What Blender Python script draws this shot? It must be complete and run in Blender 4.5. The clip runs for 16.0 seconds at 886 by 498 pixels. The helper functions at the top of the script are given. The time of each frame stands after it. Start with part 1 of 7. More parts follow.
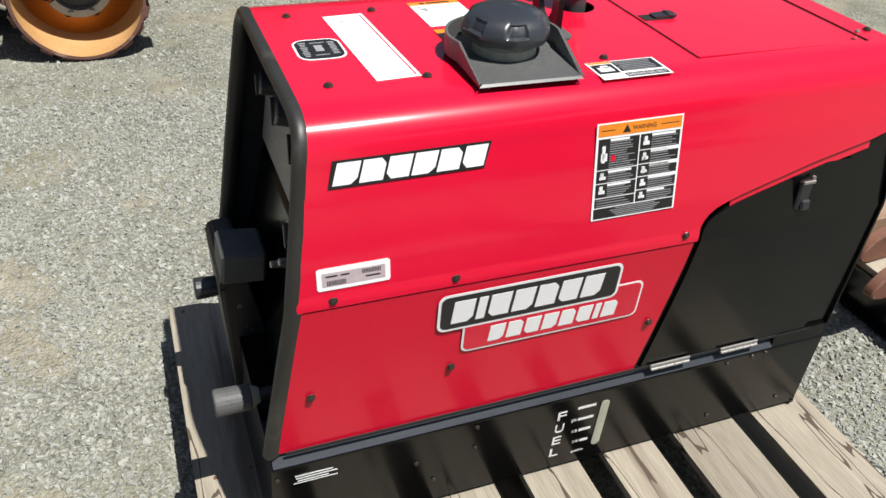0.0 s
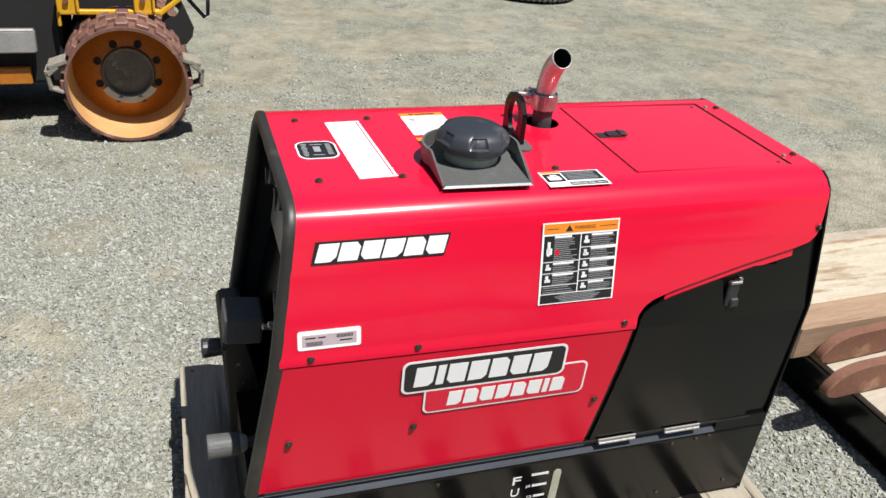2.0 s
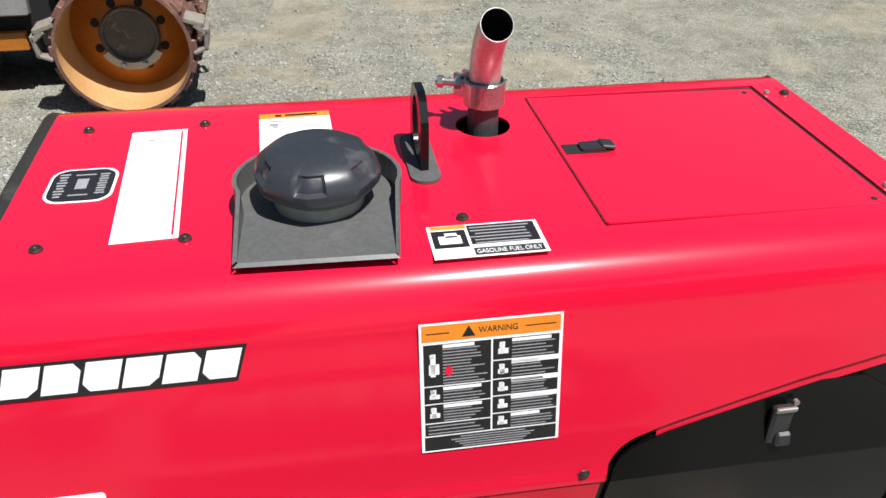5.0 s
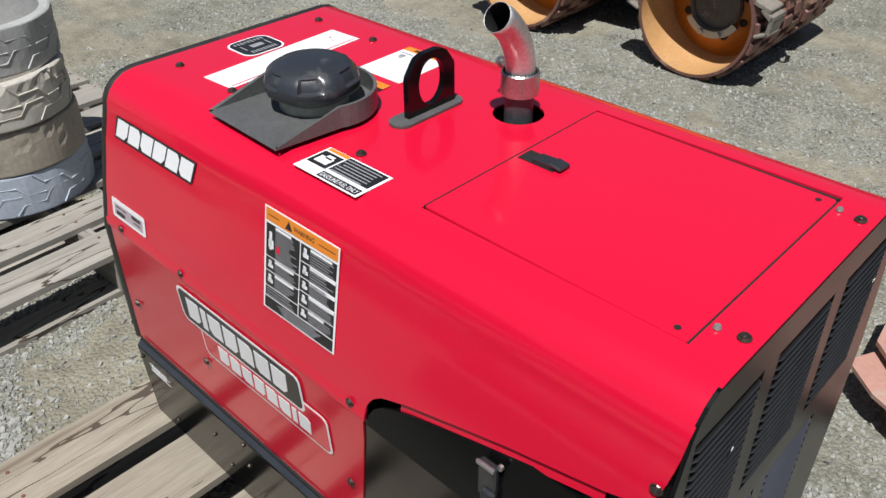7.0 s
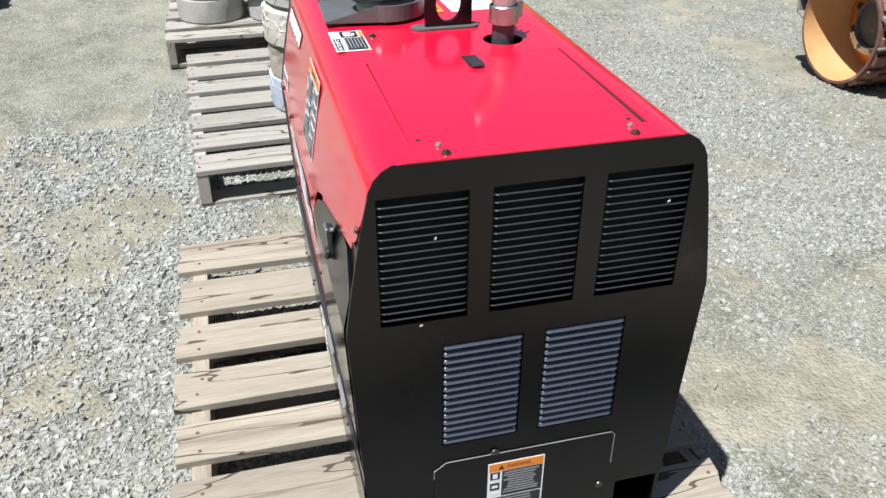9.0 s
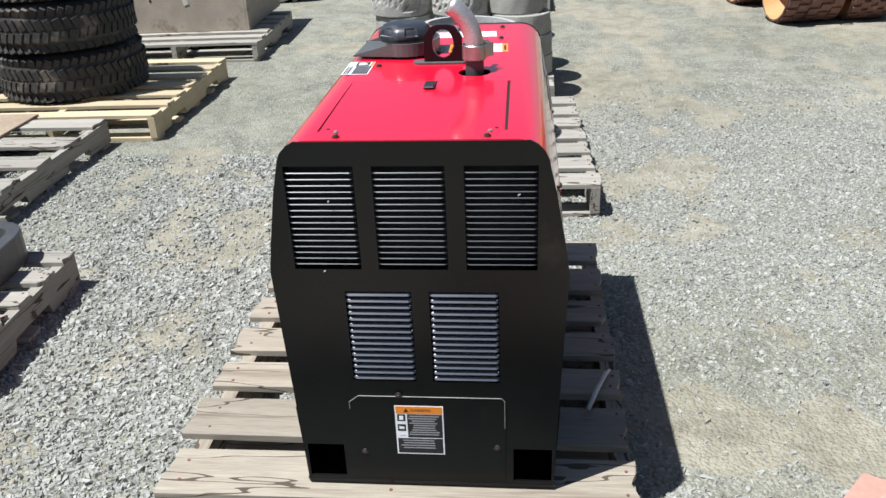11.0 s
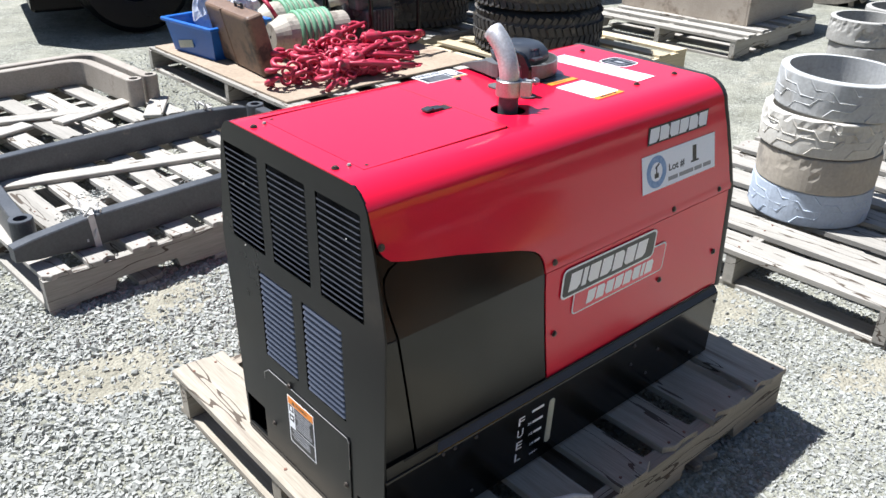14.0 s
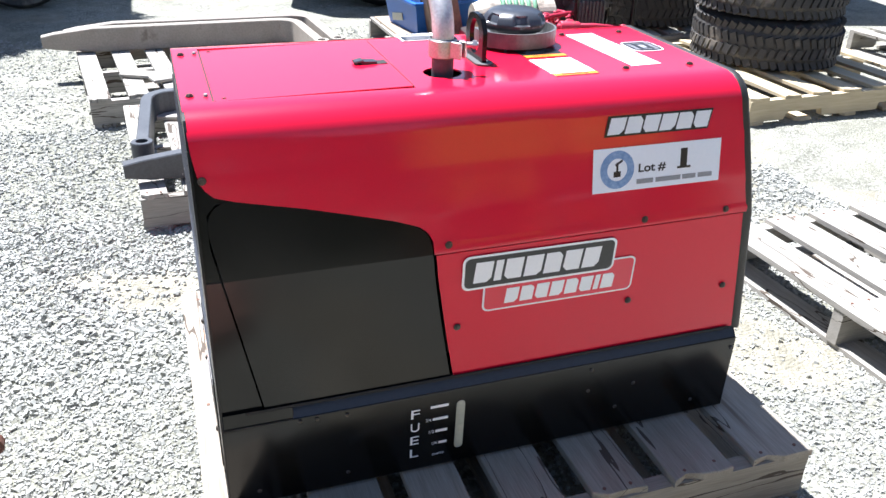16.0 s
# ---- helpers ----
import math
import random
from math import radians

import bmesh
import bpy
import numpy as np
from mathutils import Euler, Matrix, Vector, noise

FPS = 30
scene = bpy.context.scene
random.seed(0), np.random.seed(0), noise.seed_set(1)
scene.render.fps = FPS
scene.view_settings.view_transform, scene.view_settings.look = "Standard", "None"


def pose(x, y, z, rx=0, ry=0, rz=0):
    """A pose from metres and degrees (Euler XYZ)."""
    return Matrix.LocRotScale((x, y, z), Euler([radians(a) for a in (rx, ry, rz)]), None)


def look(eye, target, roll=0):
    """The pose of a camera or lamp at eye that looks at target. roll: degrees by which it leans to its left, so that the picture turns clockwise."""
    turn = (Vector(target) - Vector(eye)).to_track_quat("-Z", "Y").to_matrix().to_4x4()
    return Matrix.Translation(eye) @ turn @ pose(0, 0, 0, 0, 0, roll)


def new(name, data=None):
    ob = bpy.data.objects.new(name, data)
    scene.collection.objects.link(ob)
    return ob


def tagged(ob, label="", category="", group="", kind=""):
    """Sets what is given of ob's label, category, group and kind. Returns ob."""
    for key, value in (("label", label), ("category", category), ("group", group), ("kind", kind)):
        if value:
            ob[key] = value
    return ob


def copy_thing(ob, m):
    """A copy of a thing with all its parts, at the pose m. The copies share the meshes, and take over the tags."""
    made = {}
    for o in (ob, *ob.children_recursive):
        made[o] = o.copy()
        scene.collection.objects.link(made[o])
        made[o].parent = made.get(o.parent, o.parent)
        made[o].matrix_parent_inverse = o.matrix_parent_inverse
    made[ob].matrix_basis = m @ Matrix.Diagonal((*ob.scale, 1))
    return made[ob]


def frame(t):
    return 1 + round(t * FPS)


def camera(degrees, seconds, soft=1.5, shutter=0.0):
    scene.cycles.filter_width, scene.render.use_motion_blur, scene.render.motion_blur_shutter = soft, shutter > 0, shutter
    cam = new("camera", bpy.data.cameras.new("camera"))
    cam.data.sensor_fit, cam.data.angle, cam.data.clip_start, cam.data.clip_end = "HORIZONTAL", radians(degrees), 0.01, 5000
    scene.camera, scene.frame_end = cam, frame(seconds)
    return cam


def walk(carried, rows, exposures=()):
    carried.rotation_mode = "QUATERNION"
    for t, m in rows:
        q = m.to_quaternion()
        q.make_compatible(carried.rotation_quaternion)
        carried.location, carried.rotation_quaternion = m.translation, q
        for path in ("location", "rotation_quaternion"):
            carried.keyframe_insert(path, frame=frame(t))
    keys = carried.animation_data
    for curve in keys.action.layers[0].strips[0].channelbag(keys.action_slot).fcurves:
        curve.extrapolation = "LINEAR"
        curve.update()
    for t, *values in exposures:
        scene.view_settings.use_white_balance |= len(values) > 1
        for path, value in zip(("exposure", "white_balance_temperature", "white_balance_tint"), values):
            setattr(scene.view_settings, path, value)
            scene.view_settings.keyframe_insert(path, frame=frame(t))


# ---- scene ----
cam = camera(56.8, 16.0)
PATH = [
    (0, (-0.618, -1.093, 1.34), (0.008, 0.42, 0.192), 3.5),
    (0.5, (-0.573, -1.252, 1.399), (-0.042, 0.32, 0.283), 1.7),
    (1, (-0.593, -1.316, 1.435), (-0.078, 0.313, 0.396), 3.1),
    (1.5, (-0.603, -1.312, 1.453), (-0.055, 0.343, 0.474), 4.8),
    (2, (-0.592, -1.292, 1.443), (-0.005, 0.355, 0.473), 5.1),
    (2.5, (-0.572, -1.287, 1.396), (0.012, 0.336, 0.382), 4.8),
    (3, (-0.537, -1.281, 1.347), (-0.001, 0.335, 0.297), 5.4),
    (3.5, (-0.472, -1.2, 1.305), (-0.002, 0.413, 0.22), 6.4),
    (4, (-0.39, -1.003, 1.309), (0.077, 0.611, 0.224), 4.2),
    (4.5, (-0.314, -0.887, 1.332), (0.139, 0.71, 0.217), 2.2),
    (4.7, (-0.246, -0.858, 1.319), (0.17, 0.765, 0.226), 1.5),
    (6.8, (0.604, -0.707, 1.375), (-0.442, 0.55, 0.224), -0.6),
    (7, (0.688, -0.69, 1.37), (-0.453, 0.486, 0.224), -0.6),
    (7.5, (0.905, -0.595, 1.335), (-0.404, 0.46, 0.252), 0.0),
    (8, (1.131, -0.539, 1.324), (-0.297, 0.3, 0.203), -0.5),
    (8.5, (1.307, -0.482, 1.341), (-0.244, 0.099, 0.219), 0.1),
    (9, (1.399, -0.363, 1.33), (-0.251, 0.064, 0.283), 0.2),
    (9.2, (1.439, -0.327, 1.332), (-0.24, 0.054, 0.314), 0.0),
    (11.3, (1.85, 0.356, 1.331), (0.084, 0.004, 0.462), -2.4),
    (11.5, (1.871, 0.478, 1.352), (0.128, 0.013, 0.487), -2.3),
    (12, (1.829, 0.635, 1.361), (0.155, -0.047, 0.505), -3.1),
    (12.5, (1.644, 0.775, 1.386), (0.083, -0.199, 0.603), -1.6),
    (13, (1.488, 0.923, 1.388), (0.035, -0.203, 0.598), -0.8),
    (13.5, (1.321, 1.089, 1.39), (0.021, -0.176, 0.547), 1.2),
    (14, (1.166, 1.14, 1.379), (-0.008, -0.195, 0.462), 0.8),
    (14.5, (0.978, 1.072, 1.367), (-0.176, -0.251, 0.408), 0.5),
    (15, (0.859, 1.12, 1.355), (-0.209, -0.237, 0.344), 0.6),
    (15.5, (0.718, 1.322, 1.326), (-0.161, -0.168, 0.323), 3.3),
    (16, (0.54, 1.41, 1.286), (-0.058, -0.26, 0.362), 1.9),
]
EXPOSE = [(0, 0.53, 6420, 9), (3.5, 0.65, 6370, 10), (5.5, 0.49, 6300, 11), (7, 0.19, 6190, 11), (8, 0.56, 6120, 10), (9, 0.85, 6030, 10), (11.3, 0.79, 5960, 10), (12.5, 1.06, 5910, 10), (14.5, 1.30, 5820, 12), (15.2, 1.45, 5800, 12.5), (16, 1.87, 5760, 13.5)]
walk(cam, [(t, look(eye, target, roll)) for t, eye, target, roll in PATH], EXPOSE)

# ---- light ----
SUN = Vector((0.203, -0.335, 0.865)).normalized()
world = bpy.data.worlds.new("sky")
scene.world = world
world.use_nodes = True
sky = world.node_tree.nodes.new("ShaderNodeTexSky")
sky.sky_type, sky.sun_disc = "NISHITA", False
sky.sun_elevation, sky.sun_rotation = math.asin(SUN.z), math.atan2(SUN.x, SUN.y)
back = world.node_tree.nodes["Background"]
sky.dust_density = 1.0
back.inputs["Strength"].default_value = 0.043
world.node_tree.links.new(sky.outputs[0], back.inputs["Color"])
sun = new("sun", bpy.data.lights.new("sun", "SUN"))
sun.data.energy, sun.data.angle, sun.data.color = 4.75, radians(0.55), (1.0, 0.965, 0.91)
sun.matrix_basis = look(SUN * 20, (0, 0, 0))
scene.view_settings.exposure = 0.0

GZ = 0.02          # ground level
PT = 0.158         # top of a pallet's deck
rng = random.Random(7)


# ---- materials ----
def material(name, col, col2=None, rough=0.5, metal=0.0, scale=6.0, fine=70.0, bump=0.15, depth=0.002,
             rand=0.0, stretch=(1, 1, 1), spots=None, spot_scale=3.0, spot_at=0.62, coat=0.0, rvar=0.1, island=0.0, sharp=0.35, spec=0.5, cracks=0.0, gloss=0.06):
    """Two scales of noise between two colours, a third patchy colour, fine relief, and a shift from piece to piece."""
    m = bpy.data.materials.new(name)
    m.use_nodes = True
    nt = m.node_tree
    n, l = nt.nodes, nt.links
    bsdf = n["Principled BSDF"]
    tc, mp = n.new("ShaderNodeTexCoord"), n.new("ShaderNodeMapping")
    mp.inputs["Scale"].default_value = stretch
    l.new(tc.outputs["Object"], mp.inputs["Vector"])
    info = n.new("ShaderNodeObjectInfo")
    if rand:
        add = n.new("ShaderNodeVectorMath")
        add.operation = "MULTIPLY_ADD"
        cmb = n.new("ShaderNodeCombineXYZ")
        for k in range(3):
            l.new(info.outputs["Random"], cmb.inputs[k])
        l.new(cmb.outputs[0], add.inputs[0])
        add.inputs[1].default_value = (37, 53, 71)
        l.new(tc.outputs["Object"], add.inputs[2])
        l.new(add.outputs[0], mp.inputs["Vector"])
    big, small = n.new("ShaderNodeTexNoise"), n.new("ShaderNodeTexNoise")
    for node, sc, det in ((big, scale, 4), (small, fine, 3)):
        node.inputs["Scale"].default_value, node.inputs["Detail"].default_value = sc, det
        l.new(mp.outputs[0], node.inputs["Vector"])
    mixn = n.new("ShaderNodeMath")
    mixn.operation = "MULTIPLY_ADD"
    l.new(small.outputs[0], mixn.inputs[0])
    mixn.inputs[1].default_value = 0.5
    half = n.new("ShaderNodeMath")
    half.operation = "MULTIPLY"
    half.inputs[1].default_value = 0.5
    l.new(big.outputs[0], half.inputs[0])
    l.new(half.outputs[0], mixn.inputs[2])
    ramp = n.new("ShaderNodeValToRGB")
    ramp.color_ramp.elements[0].position, ramp.color_ramp.elements[1].position = sharp, 1 - sharp
    col2 = col2 or tuple(c * 0.8 for c in col)
    ramp.color_ramp.elements[0].color, ramp.color_ramp.elements[1].color = (*col2, 1), (*col, 1)
    l.new(mixn.outputs[0], ramp.inputs[0])
    out = ramp.outputs[0]
    if spots:
        sp = n.new("ShaderNodeTexNoise")
        sp.inputs["Scale"].default_value, sp.inputs["Detail"].default_value, sp.inputs["Roughness"].default_value = spot_scale, 5, 0.65
        l.new(mp.outputs[0], sp.inputs["Vector"])
        r2 = n.new("ShaderNodeValToRGB")
        r2.color_ramp.elements[0].position, r2.color_ramp.elements[1].position = spot_at, spot_at + 0.1
        l.new(sp.outputs[0], r2.inputs[0])
        mx = n.new("ShaderNodeMix")
        mx.data_type = "RGBA"
        l.new(r2.outputs[0], mx.inputs["Factor"])
        l.new(out, mx.inputs["A"])
        mx.inputs["B"].default_value = (*spots, 1)
        out = mx.outputs["Result"]
    if cracks:
        cm, cn = n.new("ShaderNodeMapping"), n.new("ShaderNodeTexNoise")
        cm.inputs["Scale"].default_value = (1.7, 13, 13)
        l.new(add.outputs[0], cm.inputs["Vector"])
        l.new(cm.outputs[0], cn.inputs["Vector"])
        cn.inputs["Scale"].default_value, cn.inputs["Detail"].default_value, cn.inputs["Roughness"].default_value = 1.0, 3, 0.45
        gap = n.new("ShaderNodeMath")
        gap.operation = "COMPARE"
        gap.inputs[1].default_value, gap.inputs[2].default_value = 0.57, cracks
        l.new(cn.outputs[0], gap.inputs[0])
        mc = n.new("ShaderNodeMix")
        mc.data_type = "RGBA"
        l.new(gap.outputs[0], mc.inputs["Factor"])
        l.new(out, mc.inputs["A"])
        mc.inputs["B"].default_value = (0.07, 0.052, 0.036, 1)
        out = mc.outputs["Result"]
    if rand or island:
        hsv = n.new("ShaderNodeHueSaturation")
        mr = n.new("ShaderNodeMapRange")
        amount = rand or island
        mr.inputs["To Min"].default_value, mr.inputs["To Max"].default_value = 1 - amount, 1 + amount
        if island:
            l.new(n.new("ShaderNodeNewGeometry").outputs["Random Per Island"], mr.inputs["Value"])
        else:
            l.new(info.outputs["Random"], mr.inputs["Value"])
        l.new(mr.outputs[0], hsv.inputs["Value"])
        l.new(out, hsv.inputs["Color"])
        out = hsv.outputs[0]
    l.new(out, bsdf.inputs["Base Color"])
    rr = n.new("ShaderNodeMapRange")
    rr.inputs["To Min"].default_value, rr.inputs["To Max"].default_value = max(0.02, rough - rvar), min(1, rough + rvar)
    l.new(big.outputs[0], rr.inputs["Value"])
    l.new(rr.outputs[0], bsdf.inputs["Roughness"])
    bsdf.inputs["Specular IOR Level"].default_value = spec
    bsdf.inputs["Metallic"].default_value = metal
    bsdf.inputs["Coat Weight"].default_value = coat
    bsdf.inputs["Coat Roughness"].default_value = gloss
    if bump:
        bp = n.new("ShaderNodeBump")
        bp.inputs["Strength"].default_value, bp.inputs["Distance"].default_value = bump, depth
        l.new(mixn.outputs[0], bp.inputs["Height"])
        l.new(bp.outputs[0], bsdf.inputs["Normal"])
    return m


RED = material("red_paint", (0.69, 0.0065, 0.037), (0.65, 0.006, 0.034), rough=0.30, scale=2.5, fine=400, bump=0.02, depth=0.0005, rvar=0.04, spec=0.12, coat=1.0, gloss=0.11)
REDPANEL = material("satin_red_panel", (0.68, 0.0065, 0.034), (0.64, 0.006, 0.031), rough=0.32, scale=2.5, fine=400, bump=0.03, depth=0.0005, rvar=0.05, spec=0.12, coat=1.0, gloss=0.14)
REDPANEL.node_tree.nodes["Principled BSDF"].inputs["Coat IOR"].default_value = 1.30
BLACK = material("black_paint", (0.0045, 0.0045, 0.0045), (0.003, 0.003, 0.003), rough=0.19, scale=5, fine=500, bump=0.03, depth=0.0004, spots=(0.008, 0.008, 0.007), spot_scale=7, spot_at=0.66, spec=0.36)
REARP = material("satin_black_panel", (0.0050, 0.0056, 0.0062), (0.0038, 0.0042, 0.0046), rough=0.31, spec=0.29, scale=5, fine=500, bump=0.06, depth=0.0005, spots=(0.016, 0.014, 0.012), spot_scale=7, spot_at=0.66)
PLASTIC = material("black_plastic", (0.028, 0.030, 0.034), (0.019, 0.020, 0.022), rough=0.33, spec=0.75, scale=9, fine=260, bump=0.2, depth=0.0006, spots=(0.07, 0.065, 0.058), spot_scale=14, spot_at=0.64)
BEZEL = material("dusty_black_bezel", (0.030, 0.029, 0.026), (0.018, 0.017, 0.015), rough=0.46, spec=0.5, scale=9, fine=260, bump=0.15, depth=0.0006, spots=(0.055, 0.050, 0.043), spot_scale=8, spot_at=0.58)
# lighter blue-grey base colour imitates the sky's sheen on the black ledge
FLANGE = material("flange_sky_sheen", (0.036, 0.042, 0.052), (0.019, 0.022, 0.028), rough=0.42, spec=0.6, scale=6, fine=200, bump=0.1, depth=0.0005, stretch=(0.5, 3, 3))
CAPM = material("faded_cap_plastic", (0.034, 0.038, 0.045), (0.022, 0.024, 0.028), rough=0.34, spec=0.8, scale=9, fine=260, bump=0.15, depth=0.0006, spots=(0.085, 0.085, 0.085), spot_scale=12, spot_at=0.64)
# near-black that imitates shade in hollows and gaps; also colours grimy dark parts
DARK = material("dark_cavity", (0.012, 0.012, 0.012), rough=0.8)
# lower louvres get a paler, bluer base colour than the panel round them
LOUVRE = material("blue_grey_louvre", (0.050, 0.055, 0.070), (0.037, 0.040, 0.052), rough=0.31, spec=1.0, rvar=0.06, scale=8, fine=300, bump=0.05)
STEEL = material("zinc_steel", (0.55, 0.54, 0.51), (0.35, 0.34, 0.32), rough=0.36, metal=0.9, scale=20, fine=300, bump=0.1)
ALU = material("aluminised_pipe", (0.66, 0.65, 0.635), (0.44, 0.425, 0.41), rough=0.46, metal=0.72, scale=14, fine=220, bump=0.08, spots=(0.46, 0.38, 0.33), spot_scale=9, spot_at=0.58)
BOLTM = material("dark_bolt", (0.13, 0.105, 0.085), (0.03, 0.027, 0.024), rough=0.32, metal=0.6, scale=60, fine=400, bump=0.2)
WHITE = material("white_sticker", (0.87, 0.87, 0.87), (0.83, 0.83, 0.83), rough=0.32, scale=12, fine=200, bump=0.02, rvar=0.04)
PAPER = material("paper_sign", (0.86, 0.88, 0.92), (0.82, 0.845, 0.89), rough=0.35, scale=7, fine=150, bump=0.03)
ORANGE = material("orange_sticker", (0.80, 0.26, 0.025), (0.72, 0.22, 0.02), rough=0.35, scale=20, fine=200, bump=0.02)
TRAY = material("weathered_grey_plastic", (0.115, 0.117, 0.113), (0.078, 0.080, 0.079), spec=0.40, rough=0.38, scale=9, fine=200, bump=0.2, depth=0.0006, spots=(0.13, 0.13, 0.13), spot_scale=10, spot_at=0.58)
BOOT = material("dusty_grey_rubber", (0.105, 0.105, 0.103), (0.07, 0.07, 0.07), rough=0.6, scale=30, fine=200, bump=0.2)
STICK = material("black_sticker", (0.02, 0.02, 0.021), (0.014, 0.014, 0.014), rough=0.32, scale=20, fine=200, bump=0.02)
GREYINK = material("grey_print", (0.33, 0.33, 0.34), (0.25, 0.25, 0.26), rough=0.4, scale=200, fine=500, bump=0)
PINKGREY = material("faded_print", (0.50, 0.42, 0.44), (0.44, 0.36, 0.38), rough=0.4, scale=60, fine=300, bump=0)
BLUEINK = material("blue_print", (0.12, 0.24, 0.46), (0.30, 0.42, 0.62), rough=0.4, scale=40, fine=160, bump=0)
GAUGE = material("translucent_gauge", (0.50, 0.50, 0.40), (0.36, 0.37, 0.29), rough=0.4, scale=15, fine=90, bump=0.1)
WOOD = material("weathered_pallet_wood", (0.339, 0.300, 0.237), (0.217, 0.187, 0.141), rough=0.85, scale=5, fine=55, bump=0.45, depth=0.002, rand=0.16, stretch=(0.35, 7, 7), spots=(0.148, 0.115, 0.083), spot_scale=1.9, spot_at=0.57, cracks=0.007)
GREYWOOD = material("grey_old_wood", (0.374, 0.348, 0.300), (0.244, 0.226, 0.191), rough=0.9, scale=5, fine=55, bump=0.5, depth=0.002, rand=0.16, stretch=(0.35, 7, 7), spots=(0.148, 0.135, 0.117), spot_scale=2.5, spot_at=0.60, cracks=0.007)
NEWWOOD = material("fresh_pine", (0.539, 0.452, 0.296), (0.409, 0.331, 0.200), rough=0.75, scale=5, fine=26, bump=0.35, depth=0.002, rand=0.12, stretch=(0.4, 5, 5))
PLY = material("plywood", (0.42, 0.365, 0.295), (0.30, 0.255, 0.20), rough=0.8, scale=3, fine=40, bump=0.3, depth=0.002, stretch=(1, 3, 3), spots=(0.22, 0.175, 0.13), spot_scale=2.4, spot_at=0.58)
PEELING = material("peeling_white_paint", (0.50, 0.45, 0.36), (0.37, 0.31, 0.22), rough=0.85, scale=9, fine=60, bump=0.6, depth=0.002, stretch=(0.9, 5, 5), spots=(0.27, 0.18, 0.11), spot_scale=3.4, spot_at=0.52)
BROWNWOOD = material("brown_sawn_timber", (0.36, 0.24, 0.155), (0.22, 0.14, 0.09), rough=0.85, scale=5, fine=55, bump=0.45, depth=0.002, stretch=(0.35, 7, 7), spots=(0.44, 0.33, 0.23), spot_scale=2.2, spot_at=0.58)
HEDGE = material("dark_hedge_leaves", (0.085, 0.095, 0.060), (0.045, 0.055, 0.032), rough=0.7, scale=3, fine=20, bump=0.3, depth=0.02, island=0.3)
BARK = material("grey_bark", (0.16, 0.13, 0.10), (0.09, 0.075, 0.06), rough=0.9, scale=12, fine=60, bump=0.6, depth=0.006)
RUSTPLY = material("stained_plywood", (0.35, 0.275, 0.195), (0.235, 0.18, 0.125), rough=0.8, scale=4, fine=60, bump=0.4, spots=(0.18, 0.11, 0.07), spot_scale=4, spot_at=0.6)
RUBBER = material("tyre_rubber", (0.050, 0.046, 0.041), (0.028, 0.027, 0.025), rough=0.75, scale=9, fine=120, bump=0.35, depth=0.002, spots=(0.15, 0.132, 0.105), spot_scale=6, spot_at=0.54)
RINGW = material("pale_ring_rubber", (0.470, 0.470, 0.452), (0.348, 0.348, 0.331), rough=0.8, scale=7, fine=90, bump=0.4, depth=0.003, rand=0.1, spots=(0.287, 0.278, 0.252), spot_scale=5, spot_at=0.62)
RINGT = material("tan_ring_rubber", (0.418, 0.365, 0.287), (0.313, 0.278, 0.226), rough=0.85, scale=7, fine=90, bump=0.4, depth=0.003, rand=0.14, spots=(0.226, 0.200, 0.165), spot_scale=5, spot_at=0.6)
RINGG = material("grey_ring_rubber", (0.385, 0.370, 0.330), (0.270, 0.258, 0.228), rough=0.85, scale=7, fine=90, bump=0.4, depth=0.003, rand=0.2, spots=(0.409, 0.400, 0.365), spot_scale=6, spot_at=0.6)
RINGB = material("blue_ring_rubber", (0.435, 0.487, 0.557), (0.348, 0.392, 0.452), rough=0.8, scale=7, fine=90, bump=0.4, depth=0.003, rand=0.08, spots=(0.313, 0.331, 0.348), spot_scale=5, spot_at=0.62)
RINGC = material("cream_ring_rubber", (0.539, 0.513, 0.452), (0.435, 0.400, 0.331), rough=0.85, scale=7, fine=90, bump=0.4, depth=0.003, rand=0.08, spots=(0.296, 0.252, 0.191), spot_scale=5, spot_at=0.60)
FORK = material("dark_fork_steel", (0.085, 0.090, 0.095), (0.055, 0.058, 0.062), rough=0.45, metal=0.2, scale=7, fine=120, bump=0.2, spots=(0.20, 0.18, 0.15), spot_scale=7, spot_at=0.62)
TANFORK = material("dusty_fork_steel", (0.34, 0.30, 0.25), (0.24, 0.21, 0.17), rough=0.6, scale=7, fine=120, bump=0.2, spots=(0.16, 0.13, 0.10), spot_scale=7, spot_at=0.62)
RUST = material("rusty_brown_steel", (0.20, 0.085, 0.05), (0.13, 0.06, 0.04), rough=0.7, scale=8, fine=110, bump=0.4, spots=(0.30, 0.17, 0.10), spot_scale=9, spot_at=0.6)
PINKSTEEL = material("faded_red_primer_plate", (0.50, 0.27, 0.21), (0.40, 0.22, 0.17), rough=0.65, scale=5, fine=80, bump=0.25, spots=(0.42, 0.35, 0.28), spot_scale=6, spot_at=0.56)
DRUM = material("orange_drum_paint", (0.539, 0.191, 0.017), (0.392, 0.131, 0.016), rough=0.45, scale=7, fine=90, bump=0.2, spots=(0.261, 0.104, 0.035), spot_scale=5, spot_at=0.66)
LINER = material("dusty_orange_rim", (0.539, 0.313, 0.131), (0.435, 0.235, 0.087), rough=0.7, scale=7, fine=90, bump=0.2, spots=(0.348, 0.209, 0.104), spot_scale=6, spot_at=0.6)
TREAD = material("rusty_worn_drum", (0.25, 0.125, 0.095), (0.15, 0.08, 0.065), rough=0.6, metal=0.3, scale=9, fine=90, bump=0.4, spots=(0.40, 0.25, 0.18), spot_scale=7, spot_at=0.58)
